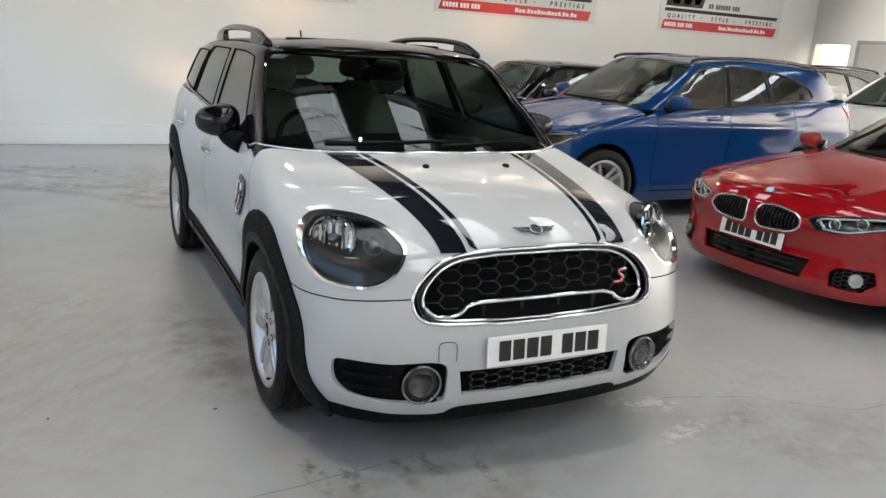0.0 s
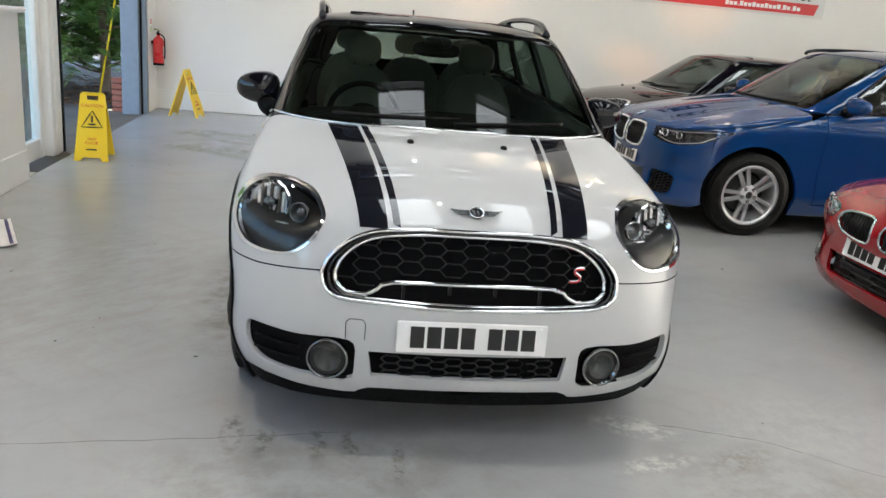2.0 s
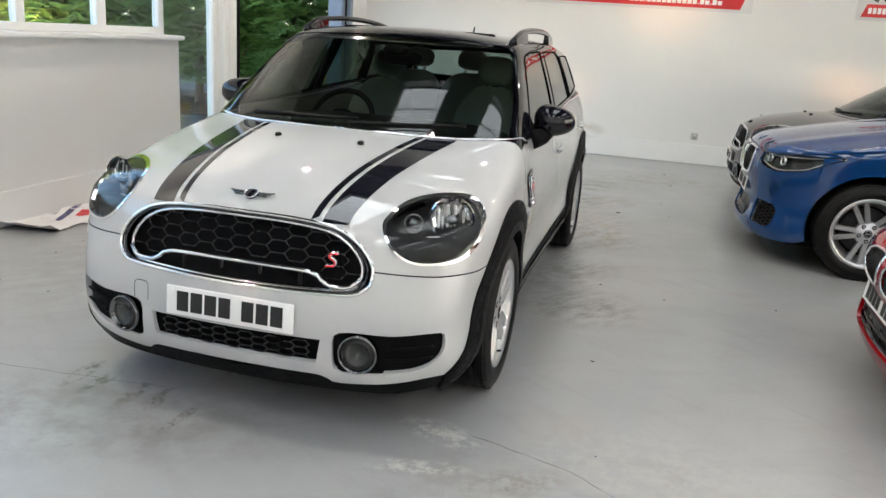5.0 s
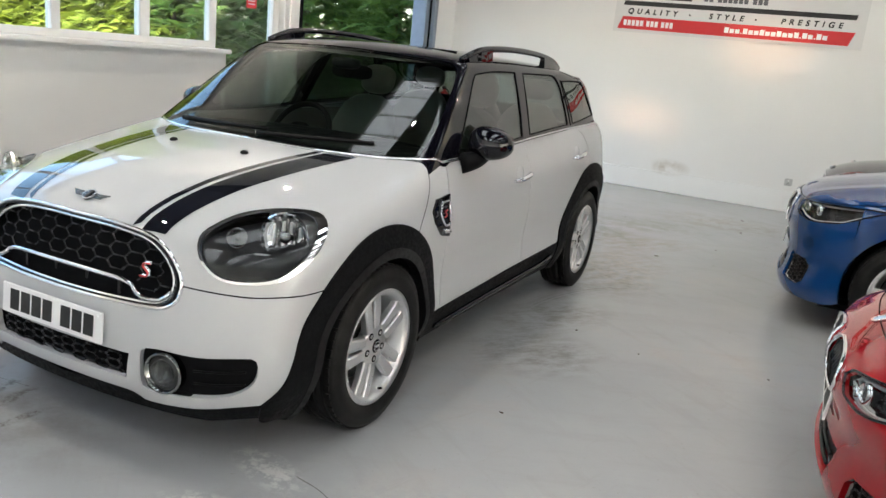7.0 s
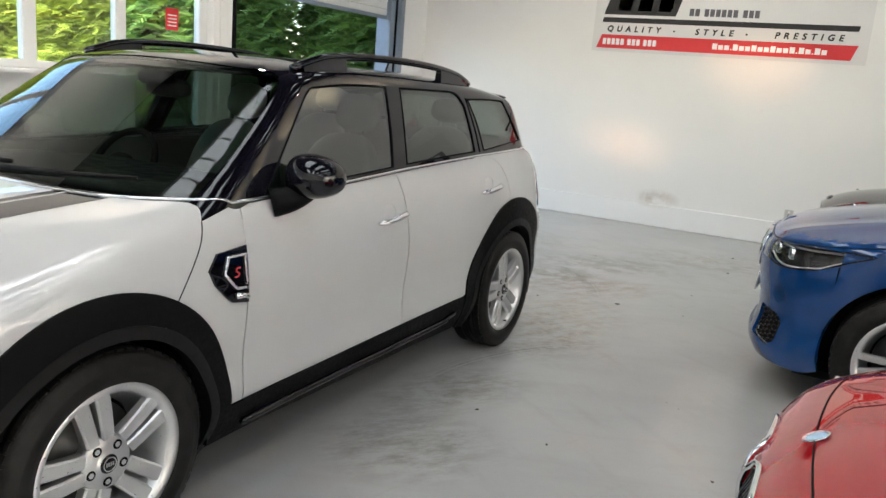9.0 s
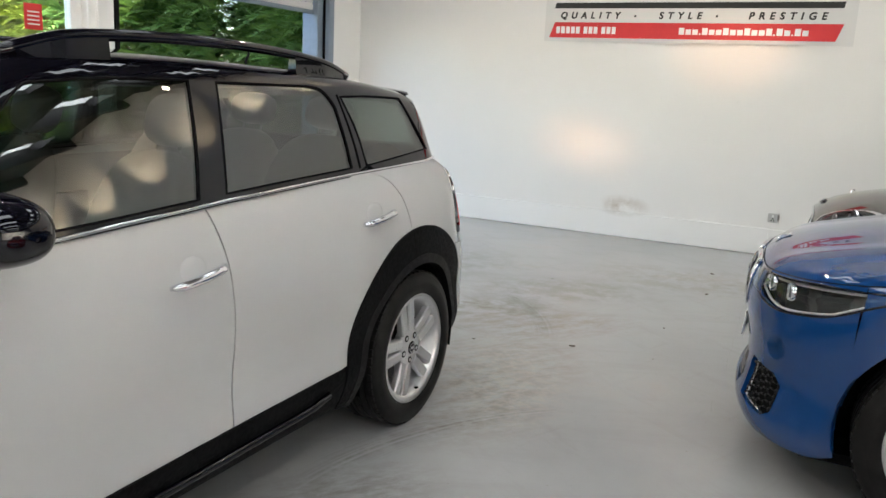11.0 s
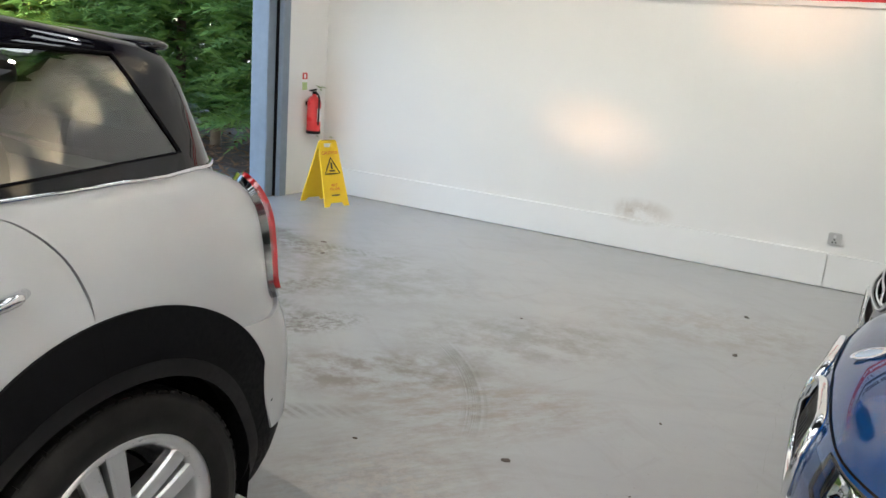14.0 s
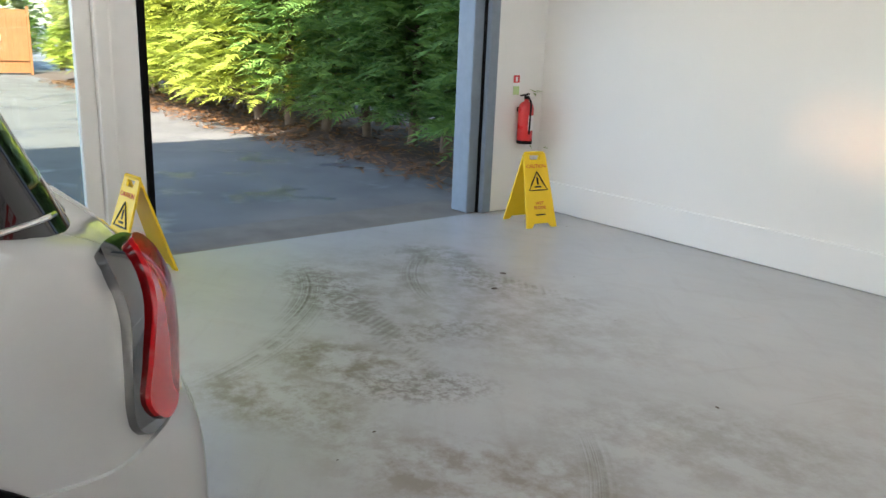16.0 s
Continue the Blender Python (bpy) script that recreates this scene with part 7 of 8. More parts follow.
    for x0, x1 in ((-0.5, 0.05), (0.03, 0.55)):
        P = [(x, s.ws + 0.035 * s.slope + s.wc * x * x - 0.02, zc + 0.035) for x in np.linspace(x0, x1, 10)]
        tube("wiper", P, 0.010, TRIM_M, car, 6)
    if s.rails:
        for sg in (1, -1):
            P = smooth_path([(0.60 * sg, 1.15, 1.505), (0.605 * sg, 1.25, 1.545), (0.61 * sg, 1.8, 1.575), (0.60 * sg, 2.5, 1.565), (0.585 * sg, 2.95, 1.525), (0.58 * sg, 3.0, 1.485)], 0.05)
            tube("roof_rail", P, 0.016, GLOSSB_M, car, 8)
    cabin_kit(car, DARKSEAT_M, s.cabin[0], s.cabin[1])
    return car


TO_LEFT = pose(0, 0, 0, 0, 0, -90)
BLUE_CAR = build_car(Matrix.Translation((4.97, 6.855, 0)) @ TO_LEFT, suv_spec(), BLUE_M, "sport_utility_car", "blue metallic compact sport utility car with black glass surrounds")
RED_CAR = build_car(Matrix.Translation((5.29, 3.80, 0)) @ TO_LEFT, coupe_spec(), RED_M, "coupe_car", "deep red metallic coupe with twin chrome-edged grilles")
BROWN_CAR = build_mini(Matrix.Translation((5.03, 9.05, 0)) @ TO_LEFT @ Matrix.Diagonal((0.95, 0.95, 0.925, 1)), BROWN_M, "dark brown small hatchback parked by the wall", False)
_d2 = new("door_2")
tagged(_d2, "grey-framed closed door in the end wall", "door", kind="structure")
for _b in ((9.30, 9.37, 0.0, 2.0), (10.20, 10.27, 0.0, 2.0), (9.30, 10.27, 2.0, 2.07)):
    boxpart("door_frame", (RIGHT - 0.03, RIGHT - 0.002, _b[0], _b[1], _b[2], _b[3]), plain("grey_door_frame", (0.30, 0.30, 0.31), 0.4), _d2, 0.004)
boxpart("leaf", (RIGHT - 0.018, RIGHT - 0.003, 9.372, 10.198, 0.005, 1.998), plain("grey_door_leaf", (0.42, 0.42, 0.42), 0.4), _d2, 0.002)
passage_lamp = new("passage_lamp", bpy.data.lights.new("passage_lamp", "POINT"))
passage_lamp.data.energy, passage_lamp.data.color, passage_lamp.data.shadow_soft_size = 7, (1.0, 0.80, 0.55), 0.1
passage_lamp.location = (RIGHT + 0.75, 10.2, 2.3)
WHITE_CAR = build_car(Matrix.Translation((10.0, 7.1, 0)) @ TO_LEFT, suv_spec(), PEARL_M, "estate_car", "white parked estate car with dark glass")
DARK_CAR = build_car(Matrix.Translation((9.6, 9.4, 0)) @ TO_LEFT, suv_spec(), DARKP_M, "estate_car", "black parked estate car by the far wall")

# ---------------------------------------------------------------- doorway, window, glazed door
def window_bay():
    w = new("window_1")
    tagged(w, "long white-framed window above the low wall", "window", kind="structure")
    x0, x1 = LEFT - 0.23, LEFT - 0.16
    boxpart("window_frame", (x0, x1, -1.0, 6.50, 1.326, 1.385), UPVC_M, w, 0.006)
    boxpart("window_frame", (x0, x1, -1.0, 6.50, 2.56, 2.62), UPVC_M, w, 0.006)
    edges = [-1.0, 0.0, 1.0, 2.0, 2.95, 3.88, 4.80, 5.64, 6.46]
    ws = [0.08] * 7 + [0.11, 0.06]
    for y, d in zip(edges, ws):
        boxpart("mullion", (x0 + 0.002, x1 + 0.004, y, y + d, 1.385, 2.56), UPVC_M, w, 0.006)
    for (a, d), b in zip(zip(edges, ws), edges[1:]):
        p = boxpart("pane", (x0 + 0.03, x0 + 0.036, a + d, b, 1.385, 2.56), GLASS_M, w)
        p.visible_shadow = False


def glazed_door():
    d = new("door_1")
    tagged(d, "white-framed glazed door beside the vehicle doorway", "door", kind="structure")
    x0, x1 = LEFT - 0.27, LEFT - 0.20
    boxpart("door_frame", (x0, x1, 6.53, 6.60, 0.0, 2.62), UPVC_M, d, 0.006)
    boxpart("door_frame", (x0, x1 + 0.01, 7.42, 7.52, 0.0, 2.62), UPVC_M, d, 0.006)
    boxpart("bottom_rail", (x0, x1, 6.60, 7.42, 0.0, 0.17), UPVC_M, d, 0.006)
    boxpart("top_rail", (x0, x1, 6.60, 7.42, 2.50, 2.62), UPVC_M, d, 0.006)
    boxpart("pane", (x0 + 0.03, x0 + 0.036, 6.60, 7.42, 0.17, 2.50), GLASS_M, d).visible_shadow = False
    n = new("notice")
    tagged(n, "small red printed notice on the glass", "notice")
    n.matrix_world = Matrix.Translation((x0 + 0.042, 7.12, 1.83))
    boxpart("sheet", (0, 0.002, -0.075, 0.075, -0.095, 0.095), REDINK_M, n)
    for k in range(4):
        boxpart("print_bar", (0.002, 0.0032, -0.05, 0.05, 0.03 - 0.03 * k, 0.04 - 0.03 * k), WHITEINK_M, n)


window_bay()
glazed_door()
structure("trim_doorpost", [(LEFT - 0.28, LEFT - 0.12, 7.522, 7.775, 0.0, 2.62), (LEFT - 0.27, LEFT - 0.108, 7.60, 7.645, 0.0, 2.62)], UPVC_M, "broad white panelled post beside the vehicle doorway", 0.006)
structure("trim_door_channel", [(LEFT - 0.27, LEFT - 0.11, 7.778, 7.82, 0.0, 2.62)], PLASTIC_M, "black shutter guide channel", 0.004)
structure("trim_steel_post", [(LEFT - 0.26, LEFT - 0.05, 10.48, 10.585, 0.0, 2.7), (LEFT - 0.20, LEFT + 0.02, 10.60, 10.70, 0.0, 2.7)], STEEL_M, "blue-grey painted steel door post", 0.006)
structure("trim_steel_channel", [(LEFT - 0.18, LEFT - 0.03, 10.585, 10.60, 0.0, 2.7)], PLASTIC_M, "dark shutter guide slot")
SHUT_M = plain("white_shutter_enamel", (0.62, 0.63, 0.63), 0.35, 0.1, vary=0.05, scale=10)
shutter = new("roller_shutter")
tagged(shutter, "white slatted roller shutter, rolled up above the doorway", "shutter")
for k in range(6):
    boxpart("slat", (LEFT - 0.13, LEFT - 0.105, 7.825, 10.47, 2.235 + 0.078 * k, 2.31 + 0.078 * k), SHUT_M, shutter, 0.008)
boxpart("bottom_rail", (LEFT - 0.14, LEFT - 0.095, 7.825, 10.47, 2.19, 2.233), STEEL_M, shutter, 0.006)

# ---------------------------------------------------------------- outdoors: conifer hedge, litter, fence
rng = random.Random(7)


def spray_mesh(name, height, radius, count, seed, low=0.45):
    """A conifer crown of many flat, drooping, feathered sprays."""
    r = random.Random(seed)
    V, F = [], []
    for _ in range(count):
        h = low + (height - low) * (r.random() ** 0.9)
        k = 1 - ((h - low) / (height - low)) ** 1.6
        lump = 0.82 + 0.3 * noise.noise(Vector((h * 1.3, seed * 3.1, r.random() * 2)))
        a = r.uniform(0, 2 * math.pi)
        rad = radius * (0.25 + 0.75 * k) * lump * (0.55 + 0.45 * math.sqrt(r.random()))
        p = Vector((rad * math.cos(a), rad * math.sin(a), h))
        out = Vector((math.cos(a + r.uniform(-0.5, 0.5)), math.sin(a + r.uniform(-0.5, 0.5)), r.uniform(-0.35, 0.55))).normalized()
        side = out.cross(Vector((r.uniform(-0.5, 0.5), r.uniform(-0.5, 0.5), 1))).normalized()
        L = r.uniform(0.20, 0.40)
        n = 6
        tip = None
        for i in range(n):
            s = i / n
            c = p + out * L * s + Vector((0, 0, -0.22 * L * s * s))
            w = L * (0.42 * (1 - s) + 0.10)
            for sg in (1, -1):
                d = (side * sg + out * 0.85 + Vector((0, 0, r.uniform(-0.35, 0.1)))).normalized()
                b = out * 0.028
                i0 = len(V)
                V += [c - b, c + b, c + d * w]
                F.append((i0, i0 + 1, i0 + 2))
        i0 = len(V)
        c = p + out * L * 0.9 + Vector((0, 0, -0.2 * L))
        V += [c - side * 0.012, c + side * 0.012, c + out * L * 0.35 - Vector((0, 0, 0.1 * L))]
        F.append((i0, i0 + 1, i0 + 2))
    me = bpy.data.meshes.new(name)
    me.from_pydata(V, [], F)
    me.update()
    return me


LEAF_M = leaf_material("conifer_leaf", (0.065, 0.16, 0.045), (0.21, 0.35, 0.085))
# lit copy of the leaf colour: sunshine put into a paler yellow-green
LEAF_SUNLIT_M = leaf_material("conifer_leaf_sunlit", (0.16, 0.23, 0.035), (0.37, 0.44, 0.075))
BARK_M = plain("conifer_bark", (0.16, 0.11, 0.075), 0.9, vary=0.4, scale=14, relief=0.8)
crowns = []
for k in range(4):
    me = spray_mesh("crown", 6.6, 1.25, 3600, k + 1)
    me.materials.append(LEAF_SUNLIT_M if k == 3 else LEAF_M)
    crowns.append(me)


def conifer(x, y, k, sc, rot, lean):
    t = new("conifer_tree")
    t.matrix_world = Matrix.Translation((x, y, -0.03)) @ pose(0, 0, 0, lean, 0, rot) @ Matrix.Diagonal((sc, sc, sc, 1))
    tagged(t, "green conifer in a tall hedge, bare trunk at its foot", "tree", "conifers of the hedge")
    c = new("crown", crowns[k])
    c.parent = t
    P = smooth_path([(0, 0, -0.05), (0.03, 0.02, 0.6), (-0.02, 0.03, 1.6), (0.02, 0, 3.2), (0, 0, 6.0)], 0.15)
    tube("trunk", P, np.linspace(0.075, 0.015, len(P)), BARK_M, t, 8)
    for j in range(7):
        a, z = rng.uniform(0, 6.28), rng.uniform(0.3, 1.4)
        tube("limb", smooth_path([(0, 0, z), (0.25 * math.cos(a), 0.25 * math.sin(a), z + 0.05), (0.75 * math.cos(a), 0.75 * math.sin(a), z + 0.28)], 0.1), np.linspace(0.02, 0.006, len(smooth_path([(0, 0, z), (0.25 * math.cos(a), 0.25 * math.sin(a), z + 0.05), (0.75 * math.cos(a), 0.75 * math.sin(a), z + 0.28)], 0.1))), BARK_M, t, 5)
    return t


# crown 3, with sunlight in its leaf colour, for the farther trees
for k in range(19):
    x = -1.75 - 0.92 * k + rng.uniform(-0.15, 0.15)
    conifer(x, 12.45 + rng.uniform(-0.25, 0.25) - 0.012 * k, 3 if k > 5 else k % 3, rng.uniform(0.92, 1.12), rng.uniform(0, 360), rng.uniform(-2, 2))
for k in range(8):
    conifer(-1.3 - 1.9 * k, 13.9 + rng.uniform(-0.3, 0.3), k % 3, 1.15, rng.uniform(0, 360), 0)

for k in range(7):
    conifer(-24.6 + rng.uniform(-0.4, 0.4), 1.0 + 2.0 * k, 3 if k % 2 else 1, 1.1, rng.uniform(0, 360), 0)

LITTER_M = leaf_material("leaf_litter", (0.10, 0.05, 0.025), (0.30, 0.17, 0.09))


def litter():
    """Fallen twigs and brown leaves under the hedge."""
    r = random.Random(3)
    V, F = [], []
    for _ in range(5200):
        x = -1.15 - 17.5 * r.random()
        y = 11.25 + 2.4 * r.random() ** 1.3
        if r.random() < 0.08:
            y = 11.25 - 0.35 * r.random()
        z = -0.02 + 0.10 * max(0, y - 11.2) * 0.5 + r.random() * 0.05
        a, l, w = r.uniform(0, 6.28), r.uniform(0.03, 0.10), r.uniform(0.012, 0.03)
        d, e = Vector((math.cos(a), math.sin(a), r.uniform(-0.3, 0.4))), Vector((-math.sin(a), math.cos(a), r.uniform(-0.4, 0.4)))
        c = Vector((x, y, z))
        i = len(V)
        V += [c - d * l, c + e * w, c + d * l, c - e * w]
        F.append((i, i + 1, i + 2, i + 3))
    raw("leaf_litter", [tuple(v) for v in V], F, LITTER_M, None, "", False)


litter()
tagged(bpy.data.objects["leaf_litter"], "brown fallen leaves and twigs under the hedge", "leaf litter", kind="stuff")
SOIL_M = plain("hedge_soil", (0.09, 0.06, 0.042), 0.95, vary=0.5, scale=9, relief=1.0)
bm = bmesh.new()
bmesh.ops.create_grid(bm, x_segments=70, y_segments=12, size=1.0)
for v in bm.verts:
    u = v.co.copy()
    y = 11.15 + (u.y + 1) * 2.4
    v.co = Vector((-12.0 + u.x * 11.05, y + 0.12 * noise.noise(Vector((u.x * 12, 0, 1))) * (u.y < -0.9), -0.045 + 0.06 * min(1.5, max(0, y - 11.15)) + 0.04 * noise.noise(Vector((u.x * 30, u.y * 9, 0)))))
tagged(part("soil_bank", bm, SOIL_M, None, "", True), "bare brown soil bank under the hedge", "soil", kind="structure")

FENCE_M = plain("orange_brown_fence_wood", (0.26, 0.105, 0.035), 0.8, vary=0.25, scale=6, relief=0.4)
for k in range(5):
    f = new("fence_panel")
    f.matrix_world = Matrix.Translation((-22.0, 3.0 + 1.9 * k, -0.03))
    tagged(f, "orange-brown close-boarded timber fence panel in the sun", "fence", "fence panels across the yard")
    for j in range(14):
        boxpart("board", (-0.012, 0.012, -0.93 + 0.133 * j, -0.80 + 0.133 * j, 0.05, 1.85), FENCE_M, f)
    boxpart("post", (-0.05, 0.05, 0.935, 1.0, 0, 1.95), FENCE_M, f, 0.005)
    boxpart("rail", (0.012, 0.05, -0.93, 0.93, 0.4, 0.48), FENCE_M, f)

BRICK_M = plain("red_brick", (0.33, 0.12, 0.08), 0.9, vary=0.3, scale=20, relief=0.6)
stack = new("brick_stub")
stack.matrix_world = Matrix.Translation((LEFT - 0.35, 10.80, -0.03))
tagged(stack, "short stub of red bricks beside the steel post", "bricks")
for k in range(6):
    boxpart("brick", (-0.105, 0.105, -0.05, 0.05, 0.077 * k, 0.077 * k + 0.065), BRICK_M, stack, 0.006)
pole = new("broom_pole")
tagged(pole, "yellow broom pole leaning by the doorway", "pole")
tube("shaft", [(-1.63, 11.3, -0.03), (-1.365, 11.3, 1.40)], 0.013, YELLOW_M, pole, 10)

# ---------------------------------------------------------------- things in the showroom
def caution_sign(m, label):
    s = new("floor_sign")
    s.matrix_world = m
    tagged(s, label, "sign", "wet floor signs")
    H, W0, W1, SP = 0.60, 0.145, 0.105, 0.19
    a = math.degrees(math.atan2(SP, H))
    for sg in (1, -1):
        bd = new("board")
        bd.parent = s
        bd.matrix_local = Matrix.Translation((0, -SP * sg, 0)) @ pose(0, 0, 0, -a * sg)
        hh = H / math.cos(radians(a))
        outline = [(-W0, 0), (-W0 + 0.05, 0), (-W0 + 0.075, 0.035), (W0 - 0.075, 0.035), (W0 - 0.05, 0), (W0, 0), (W1, hh - 0.02), (W1 - 0.02, hh), (-W1 + 0.02, hh), (-W1, hh - 0.02)]
        hole = [(-0.05, hh - 0.075), (0.05, hh - 0.075), (0.05, hh - 0.03), (-0.05, hh - 0.03)]
        pts = outline + hole
        n = len(outline)
        edges = [(i, (i + 1) % n) for i in range(n)] + [(n + i, n + (i + 1) % 4) for i in range(4)]
        co, _, tr, *_ = delaunay_2d_cdt([Vector(p) for p in pts], edges, [], 0, 1e-6)
        Q = np.array([tuple(c) for c in co])
        T = [t for t in tr if inside(np.array(outline), Q[list(t)].mean(0)[None])[0] and not inside(np.array(hole), Q[list(t)].mean(0)[None])[0]]
        bm = bmesh.new()
        vs = [bm.verts.new((q[0], 0, q[1])) for q in Q]
        for t in T:
            bm.faces.new([vs[i] for i in t])
        g = bmesh.ops.extrude_face_region(bm, geom=bm.faces[:])
        for e in g["geom"]:
            if isinstance(e, bmesh.types.BMVert):
                e.co.y += 0.014 * sg
        bmesh.ops.recalc_face_normals(bm, faces=bm.faces)
        part("panel", bm, YELLOW_M, bd)
        at = lambda z: Matrix.Translation((0, -0.002 * sg, z)) @ pose(0, 0, 0, 90, 0, 0 if sg > 0 else 180)
        text_mesh("lettering", "CAUTION", 0.042, REDINK_M, bd, at(hh - 0.125))
        text_mesh("lettering", "WET", 0.036, REDINK_M, bd, at(0.20))
        text_mesh("lettering", "FLOOR", 0.036, REDINK_M, bd, at(0.165))
        tri = [(0, -0.003 * sg, hh - 0.17), (0.088, -0.003 * sg, hh - 0.32), (-0.088, -0.003 * sg, hh - 0.32)]
        tube("triangle", smooth_path([tri[0], tri[1]], 0.05).tolist()[:-1] + smooth_path([tri[1], tri[2]], 0.05).tolist()[:-1] + smooth_path([tri[2], tri[0]], 0.05).tolist()[:-1], 0.006, BLACKINK_M, bd, 4, True, flat=1.0)
        boxpart("symbol_bar", (-0.008, 0.008, -0.004, 0.004, hh - 0.275, hh - 0.215), BLACKINK_M, bd, m=None)
        boxpart("symbol_bar", (-0.03, 0.03, -0.004, 0.004, hh - 0.30, hh - 0.287), BLACKINK_M, bd)
        boxpart("small_print_bar", (-0.045, 0.045, -0.003, 0.003, 0.10, 0.112), BLACKINK_M, bd)
    return s


caution_sign(Matrix.Translation((-0.36, 10.72, 0)) @ pose(0, 0, 0, 0, 0, 78), "yellow folding wet floor sign standing near the wall corner")
caution_sign(Matrix.Translation((-0.635, 7.58, 0)) @ pose(0, 0, 0, 0, 0, 6), "yellow folding wet floor sign standing by the doorway post")


def extinguisher():
    e = new("fire_extinguisher")
    e.matrix_world = Matrix.Translation((LEFT + 0.085, 11.0, 0.60))
    tagged(e, "red fire extinguisher hung on the white wall", "fire extinguisher")
    bm = bmesh.new()
    prof = [(0.001, 0.0), (0.055, 0.0), (0.066, 0.008), (0.068, 0.03), (0.068, 0.30), (0.060, 0.335), (0.04, 0.358), (0.022, 0.365), (0.022, 0.385), (0.001, 0.385)]
    lathe(bm, [(r, x) for r, x in prof], 28, m=pose(0, 0, 0, 0, -90))
    part("cylinder", bm, REDP_M, e, "", True)
    bm = bmesh.new()
    lathe(bm, [(0.069, 0.0), (0.070, 0.025), (0.069, 0.03)], 28, m=pose(0, 0, 0, 0, -90))
    part("foot_ring", bm, PLASTIC_M, e)
    boxpart("label", (0.064, 0.0705, -0.03, 0.03, 0.12, 0.25), WHITEINK_M, e, 0.002)
    boxpart("valve", (-0.018, 0.018, -0.02, 0.02, 0.385, 0.412), PLASTIC_M, e, 0.004)
    boxpart("handle", (-0.012, 0.012, -0.015, 0.085, 0.415, 0.428), PLASTIC_M, e, 0.003, m=pose(0, 0, 0, 8))
    boxpart("lever", (-0.012, 0.012, -0.015, 0.08, 0.392, 0.402), SILVER_M, e, 0.003, m=pose(0, 0, 0, -2))
    tube("hose", smooth_path([(0.02, 0.0, 0.395), (0.075, -0.02, 0.36), (0.085, -0.03, 0.22), (0.082, -0.03, 0.09)], 0.03), 0.009, RUBBER_M, e, 8)
    boxpart("bracket", (-0.085, -0.06, -0.03, 0.03, 0.27, 0.31), PLASTIC_M, e)
    s = new("safety_notice")
    s.matrix_world = Matrix.Translation((LEFT + 0.004, 10.94, 1.10))
    tagged(s, "narrow extinguisher notice in red, cream and green on the wall", "notice")
    boxpart("sheet", (-0.002, 0.002, -0.038, 0.038, -0.085, 0.085), WHITEINK_M, s)
    boxpart("red_block", (0.002, 0.0035, -0.036, 0.036, 0.02, 0.083), REDINK_M, s)
    boxpart("green_block", (0.002, 0.0035, -0.036, 0.036, -0.083, -0.01), plain("pale_green_print", (0.45, 0.6, 0.28), 0.5), s)
    boxpart("symbol_bar", (0.0035, 0.0045, -0.012, 0.012, 0.03, 0.07), WHITEINK_M, s)


extinguisher()


GREYINK_M = plain("grey_print", (0.10, 0.10, 0.11), 0.5)
BOARD_M = plain("white_banner_board", (0.66, 0.66, 0.65), 0.4, vary=0.03, scale=3)


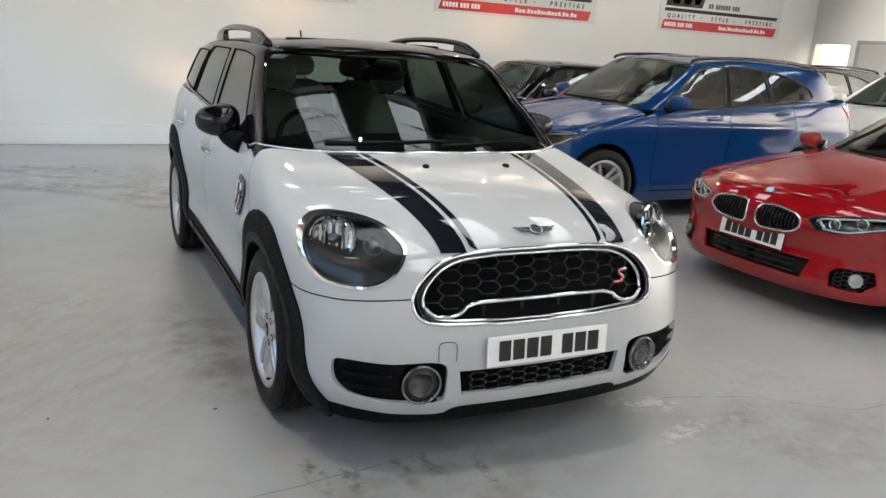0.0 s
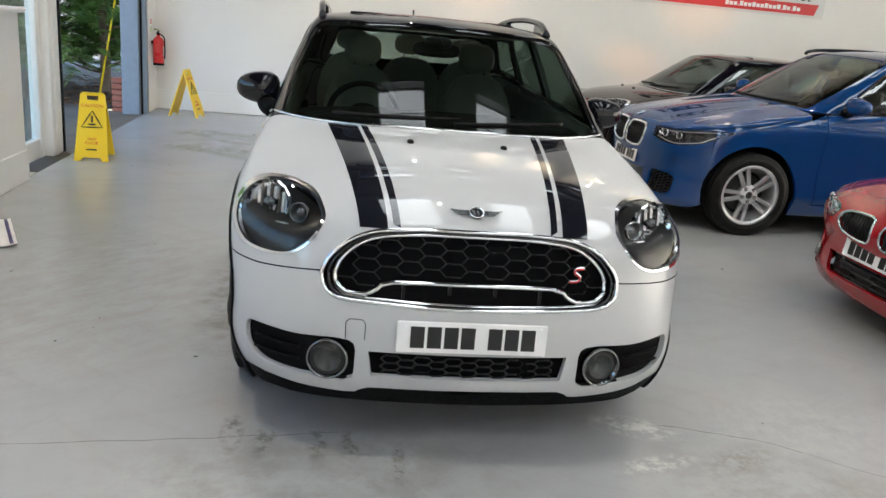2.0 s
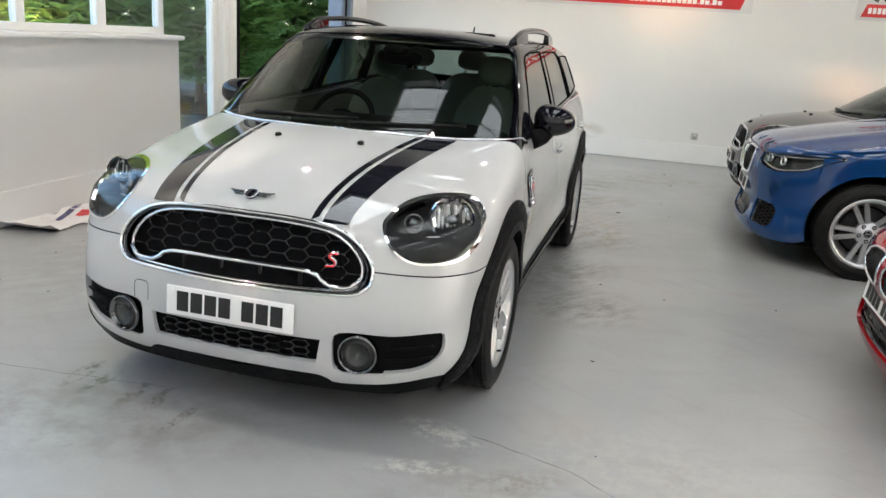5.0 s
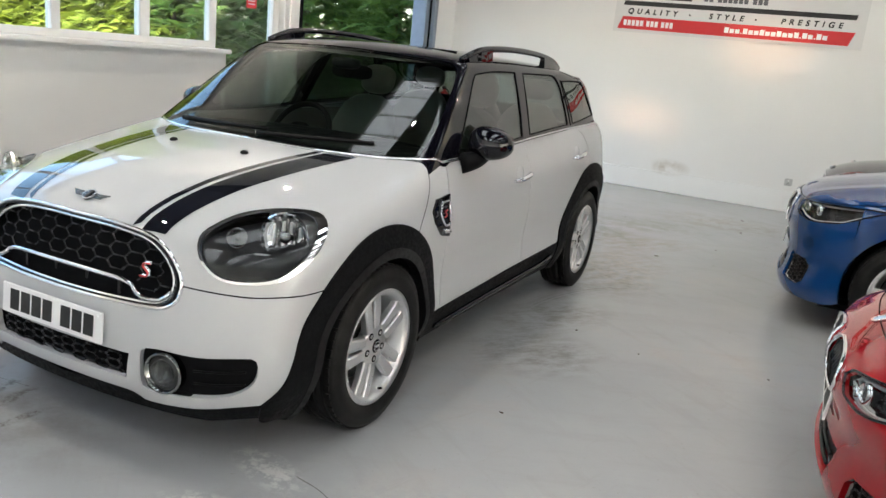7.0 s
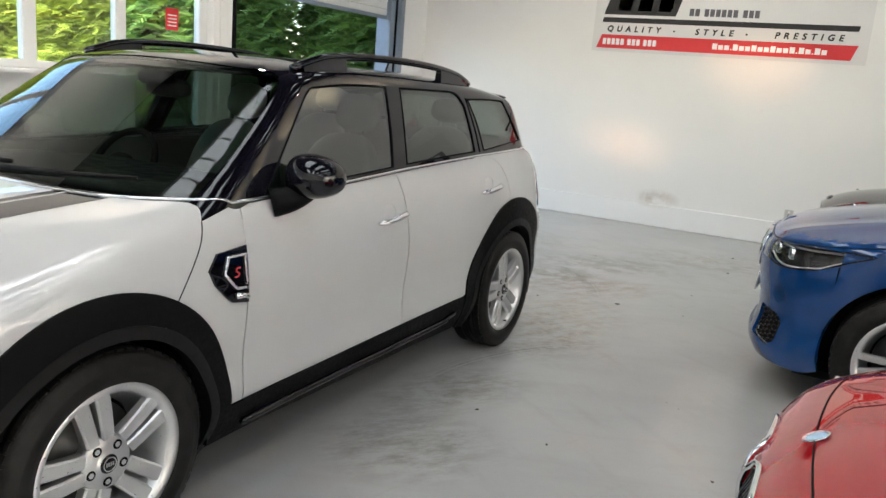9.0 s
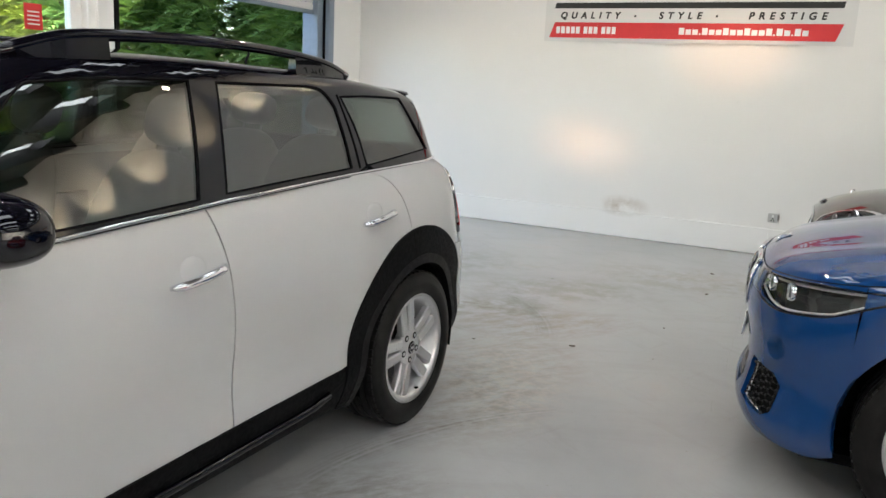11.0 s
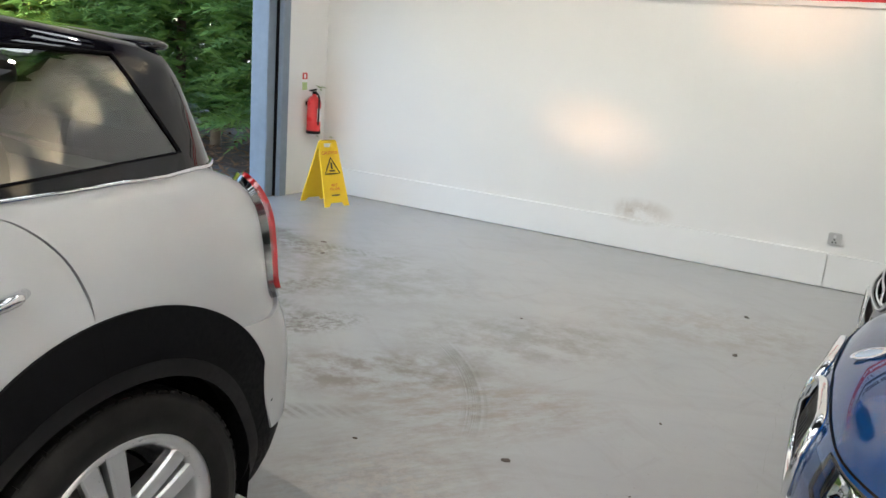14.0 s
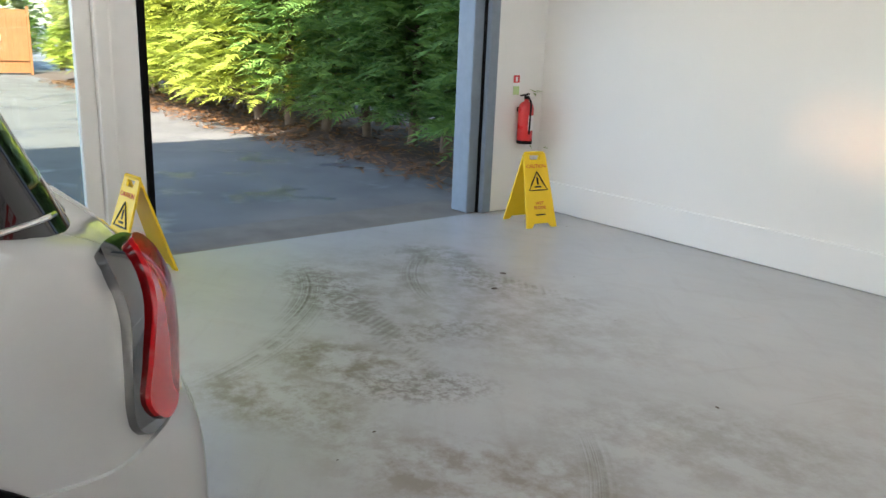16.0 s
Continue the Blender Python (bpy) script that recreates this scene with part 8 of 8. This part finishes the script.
def banner(x0, label):
    b = new("wall_banner")
    W, H = 2.955, 1.12
    b.matrix_world = Matrix.Translation((x0, BACK - 0.012, 2.0))
    tagged(b, label, "banner", "printed wall banners")
    boxpart("board", (0, W, -0.004, 0.008, 0, H), BOARD_M, b, 0.002)

    def para(name, x0, x1, z0, z1, sh, mat):
        y = -0.006
        V = [(x0, y, z0), (x1 - sh, y, z0), (x1, y, z1), (x0 + sh, y, z1)]
        V += [(p[0], -0.003, p[2]) for p in V]
        raw(name, V, [(0, 1, 2, 3), (4, 7, 6, 5), (0, 4, 5, 1), (1, 5, 6, 2), (2, 6, 7, 3), (3, 7, 4, 0)], mat, b, "", False)
    para("red_band", 0.055, 2.86, 0.040, 0.195, 0.055, REDINK_M)
    up = pose(0, 0, 0, 90)
    xx = 0.13
    for n in (5, 3, 3):
        for k in range(n):
            boxpart("print_bar", (xx, xx + 0.040, -0.0075, -0.006, 0.082, 0.152), WHITEINK_M, b)
            xx += 0.054
        xx += 0.028
    xx = 1.40
    for n in (3, 0, 10, 0, 2, 0, 2):
        for k in range(max(1, n)):
            wide = 0.052 if n else 0.014
            boxpart("print_bar", (xx, xx + wide, -0.0075, -0.006, 0.085, (0.135 if k % 3 else 0.15) if n else 0.099), WHITEINK_M, b)
            xx += wide + 0.013
    for word, at in (("QUALITY", 0.48), ("STYLE", 1.395), ("PRESTIGE", 2.37)):
        text_mesh("lettering", word, 0.090, BLACKINK_M, b, Matrix.Translation((at, -0.0062, 0.262)) @ up, shear=0.18, spacing=1.95, bold=0.003, split=True)
    for at in (0.955, 1.745):
        boxpart("lettering_dot", (at - 0.010, at + 0.010, -0.0075, -0.006, 0.25, 0.270), BLACKINK_M, b)
    para("black_rule", 0.10, 2.85, 0.335, 0.392, 0.010, BLACKINK_M)
    para("logo_block", 0.11, 1.06, 0.425, 0.80, 0.11, BLACKINK_M)
    for k in range(3):
        para("logo_shape", 0.27 + 0.235 * k, 0.46 + 0.235 * k, 0.47, 0.70 if k else 0.76, 0.035, WHITEINK_M)
    xx = 1.10
    for n in (2, 6, 3):
        for k in range(n):
            boxpart("print_bar", (xx, xx + 0.048, -0.0075, -0.0045, 0.435, 0.515), GREYINK_M, b)
            xx += 0.062
        xx += 0.04
    for x in (0.03, W - 0.03):
        for z in (0.03, H - 0.03):
            bm = bmesh.new()
            lathe(bm, [(0.001, 0.004), (0.008, 0.003), (0.01, 0.0)], 10, m=pose(x, -0.004, z, 0, 0, -90))
            part("screw", bm, SILVER_M, b)
    return b


for x in (1.49, 5.67, 9.98):
    banner(x, "white company banner with red band and black lettering")
sk = new("socket_outlet")
sk.matrix_world = Matrix.Translation((3.97, BACK - 0.012, 0.37))
tagged(sk, "white single wall socket just above the skirting", "socket")
boxpart("plate", (-0.045, 0.045, -0.01, 0.012, -0.045, 0.045), plain("grey_white_plastic", (0.46, 0.46, 0.45), 0.35, vary=0.04), sk, 0.005)
for x in (0.0,):
    boxpart("switch", (x - 0.008, x + 0.008, -0.014, -0.009, 0.008, 0.03), UPVC_M, sk, 0.002)
    for dx, dz in ((0, -0.005), (-0.011, -0.024), (0.011, -0.024)):
        boxpart("pin_slot", (x + dx - 0.005, x + dx + 0.005, -0.0112, -0.0098, dz - 0.006, dz + 0.006), BLACK_M, sk)


def leaflet():
    """A crumpled printed sheet by the wall."""
    n, m = 28, 18
    for k, (cx, cy, rot, w, h, curl) in enumerate(((-0.60, 4.95, 24, 0.42, 0.62, 0.0), (-0.66, 4.55, 8, 0.40, 0.50, 1.0))):
        V, F = [], []
        for i in range(n):
            for j in range(m):
                u, v = (i / (n - 1) - 0.5) * h, (j / (m - 1) - 0.5) * w
                z = 0.010 + 0.022 * abs(noise.noise(Vector((u * 7, v * 7, k * 5)))) + 0.018 * max(0, v / w * 2) ** 3
                if curl:
                    z += 0.05 * max(0, (0.12 - (u + h / 2)) / 0.12)
                V.append((u, v, z))
        for i in range(n - 1):
            for j in range(m - 1):
                a = i * m + j
                F.append((a, a + 1, a + m + 1, a + m))
        t = new("paper_sheet")
        t.matrix_world = pose(cx, cy, 0, 0, 0, rot + 90)
        tagged(t, "crumpled printed paper sheet lying by the wall" if k == 0 else "curled paper sheet lying by the wall", "paper", "papers on the floor")
        raw("sheet", V, F, plain("printed_paper", (0.72, 0.69, 0.68), 0.6, vary=0.06, scale=20), t)
        if k == 0:
            for (u0, u1, v0, v1, mt) in ((-0.1, 0.10, -0.09, 0.09, REDINK_M), (-0.29, 0.29, 0.13, 0.17, plain("navy_print", (0.05, 0.04, 0.12), 0.5)), (-0.29, 0.29, -0.19, -0.17, plain("navy_print", (0.05, 0.04, 0.12), 0.5))):
                V, F = [], []
                a, b = 10, 6
                for i in range(a):
                    for j in range(b):
                        u, v = u0 + (u1 - u0) * i / (a - 1), v0 + (v1 - v0) * j / (b - 1)
                        V.append((u, v, 0.0125 + 0.022 * abs(noise.noise(Vector((u * 7, v * 7, 0)))) + 0.018 * max(0, v / w * 2) ** 3))
                for i in range(a - 1):
                    for j in range(b - 1):
                        F.append((i * b + j, i * b + j + 1, (i + 1) * b + j + 1, (i + 1) * b + j))
                raw("print_block", V, F, mt, t)


leaflet()


def debris():
    """Grit, bits of leaf and dirt on the floor."""
    r = random.Random(11)
    spots = [(3.625, 9.985), (3.215, 7.37), (0.825, 9.23), (0.62, 9.5), (3.7, 9.2)]
    for _ in range(46):
        spots.append((r.uniform(-0.6, 4.4), r.uniform(1.0, 11.0)))
    for k, (x, y) in enumerate(spots):
        bm = bmesh.new()
        bmesh.ops.create_icosphere(bm, subdivisions=1, radius=1.0)
        s = r.uniform(0.003, 0.009) if k > 4 else 0.016
        for v in bm.verts:
            v.co = Vector((v.co.x * s * r.uniform(0.8, 2.0), v.co.y * s * r.uniform(0.6, 1.1), max(-0.2, v.co.z) * s * 0.45 + s * 0.1))
        bmesh.ops.transform(bm, matrix=pose(x, y, 0, 0, 0, r.uniform(0, 360)), verts=bm.verts)
        tagged(part("floor_debris", bm, DEBRIS_M), "small dark dried leaf crumb on the floor", "debris", "crumbs on the floor")


DEBRIS_M = plain("dried_leaf_crumb", (0.06, 0.045, 0.035), 0.9, vary=0.4, scale=80)
debris()
CRACK_M = plain("floor_crack", (0.13, 0.125, 0.12), 0.9, vary=0.3, scale=40)


def crack(pts, w, seed):
    P = smooth_path([(x, y, 0.0015) for x, y in pts], 0.03)
    r = random.Random(seed)
    V, F = [], []
    for i, p in enumerate(P):
        j = 0.012 * noise.noise(Vector((p[0] * 9, p[1] * 9, seed)))
        ww = w * (0.5 + r.random())
        V += [(p[0] + j, p[1] + j + ww, 0.0015), (p[0] + j, p[1] + j - ww, 0.0015)]
    for i in range(len(P) - 1):
        F.append((2 * i, 2 * i + 1, 2 * i + 3, 2 * i + 2))
    tagged(raw("floor_crack", V, F, CRACK_M, None, "", False), "hairline crack in the painted floor", "crack", kind="structure")


crack([(2.9, 2.75), (3.3, 2.62), (3.7, 2.35), (3.95, 2.3), (4.3, 1.9), (5.0, 1.7)], 0.0022, 1)
crack([(-0.4, 2.6), (0.3, 2.55), (1.0, 2.6), (1.6, 2.66)], 0.0018, 2)
crack([(4.08, 6.6), (4.05, 7.53), (4.04, 7.9), (3.99, 8.9), (4.0, 9.25), (3.965, 10.2), (3.95, 11.2)], 0.0022, 3)
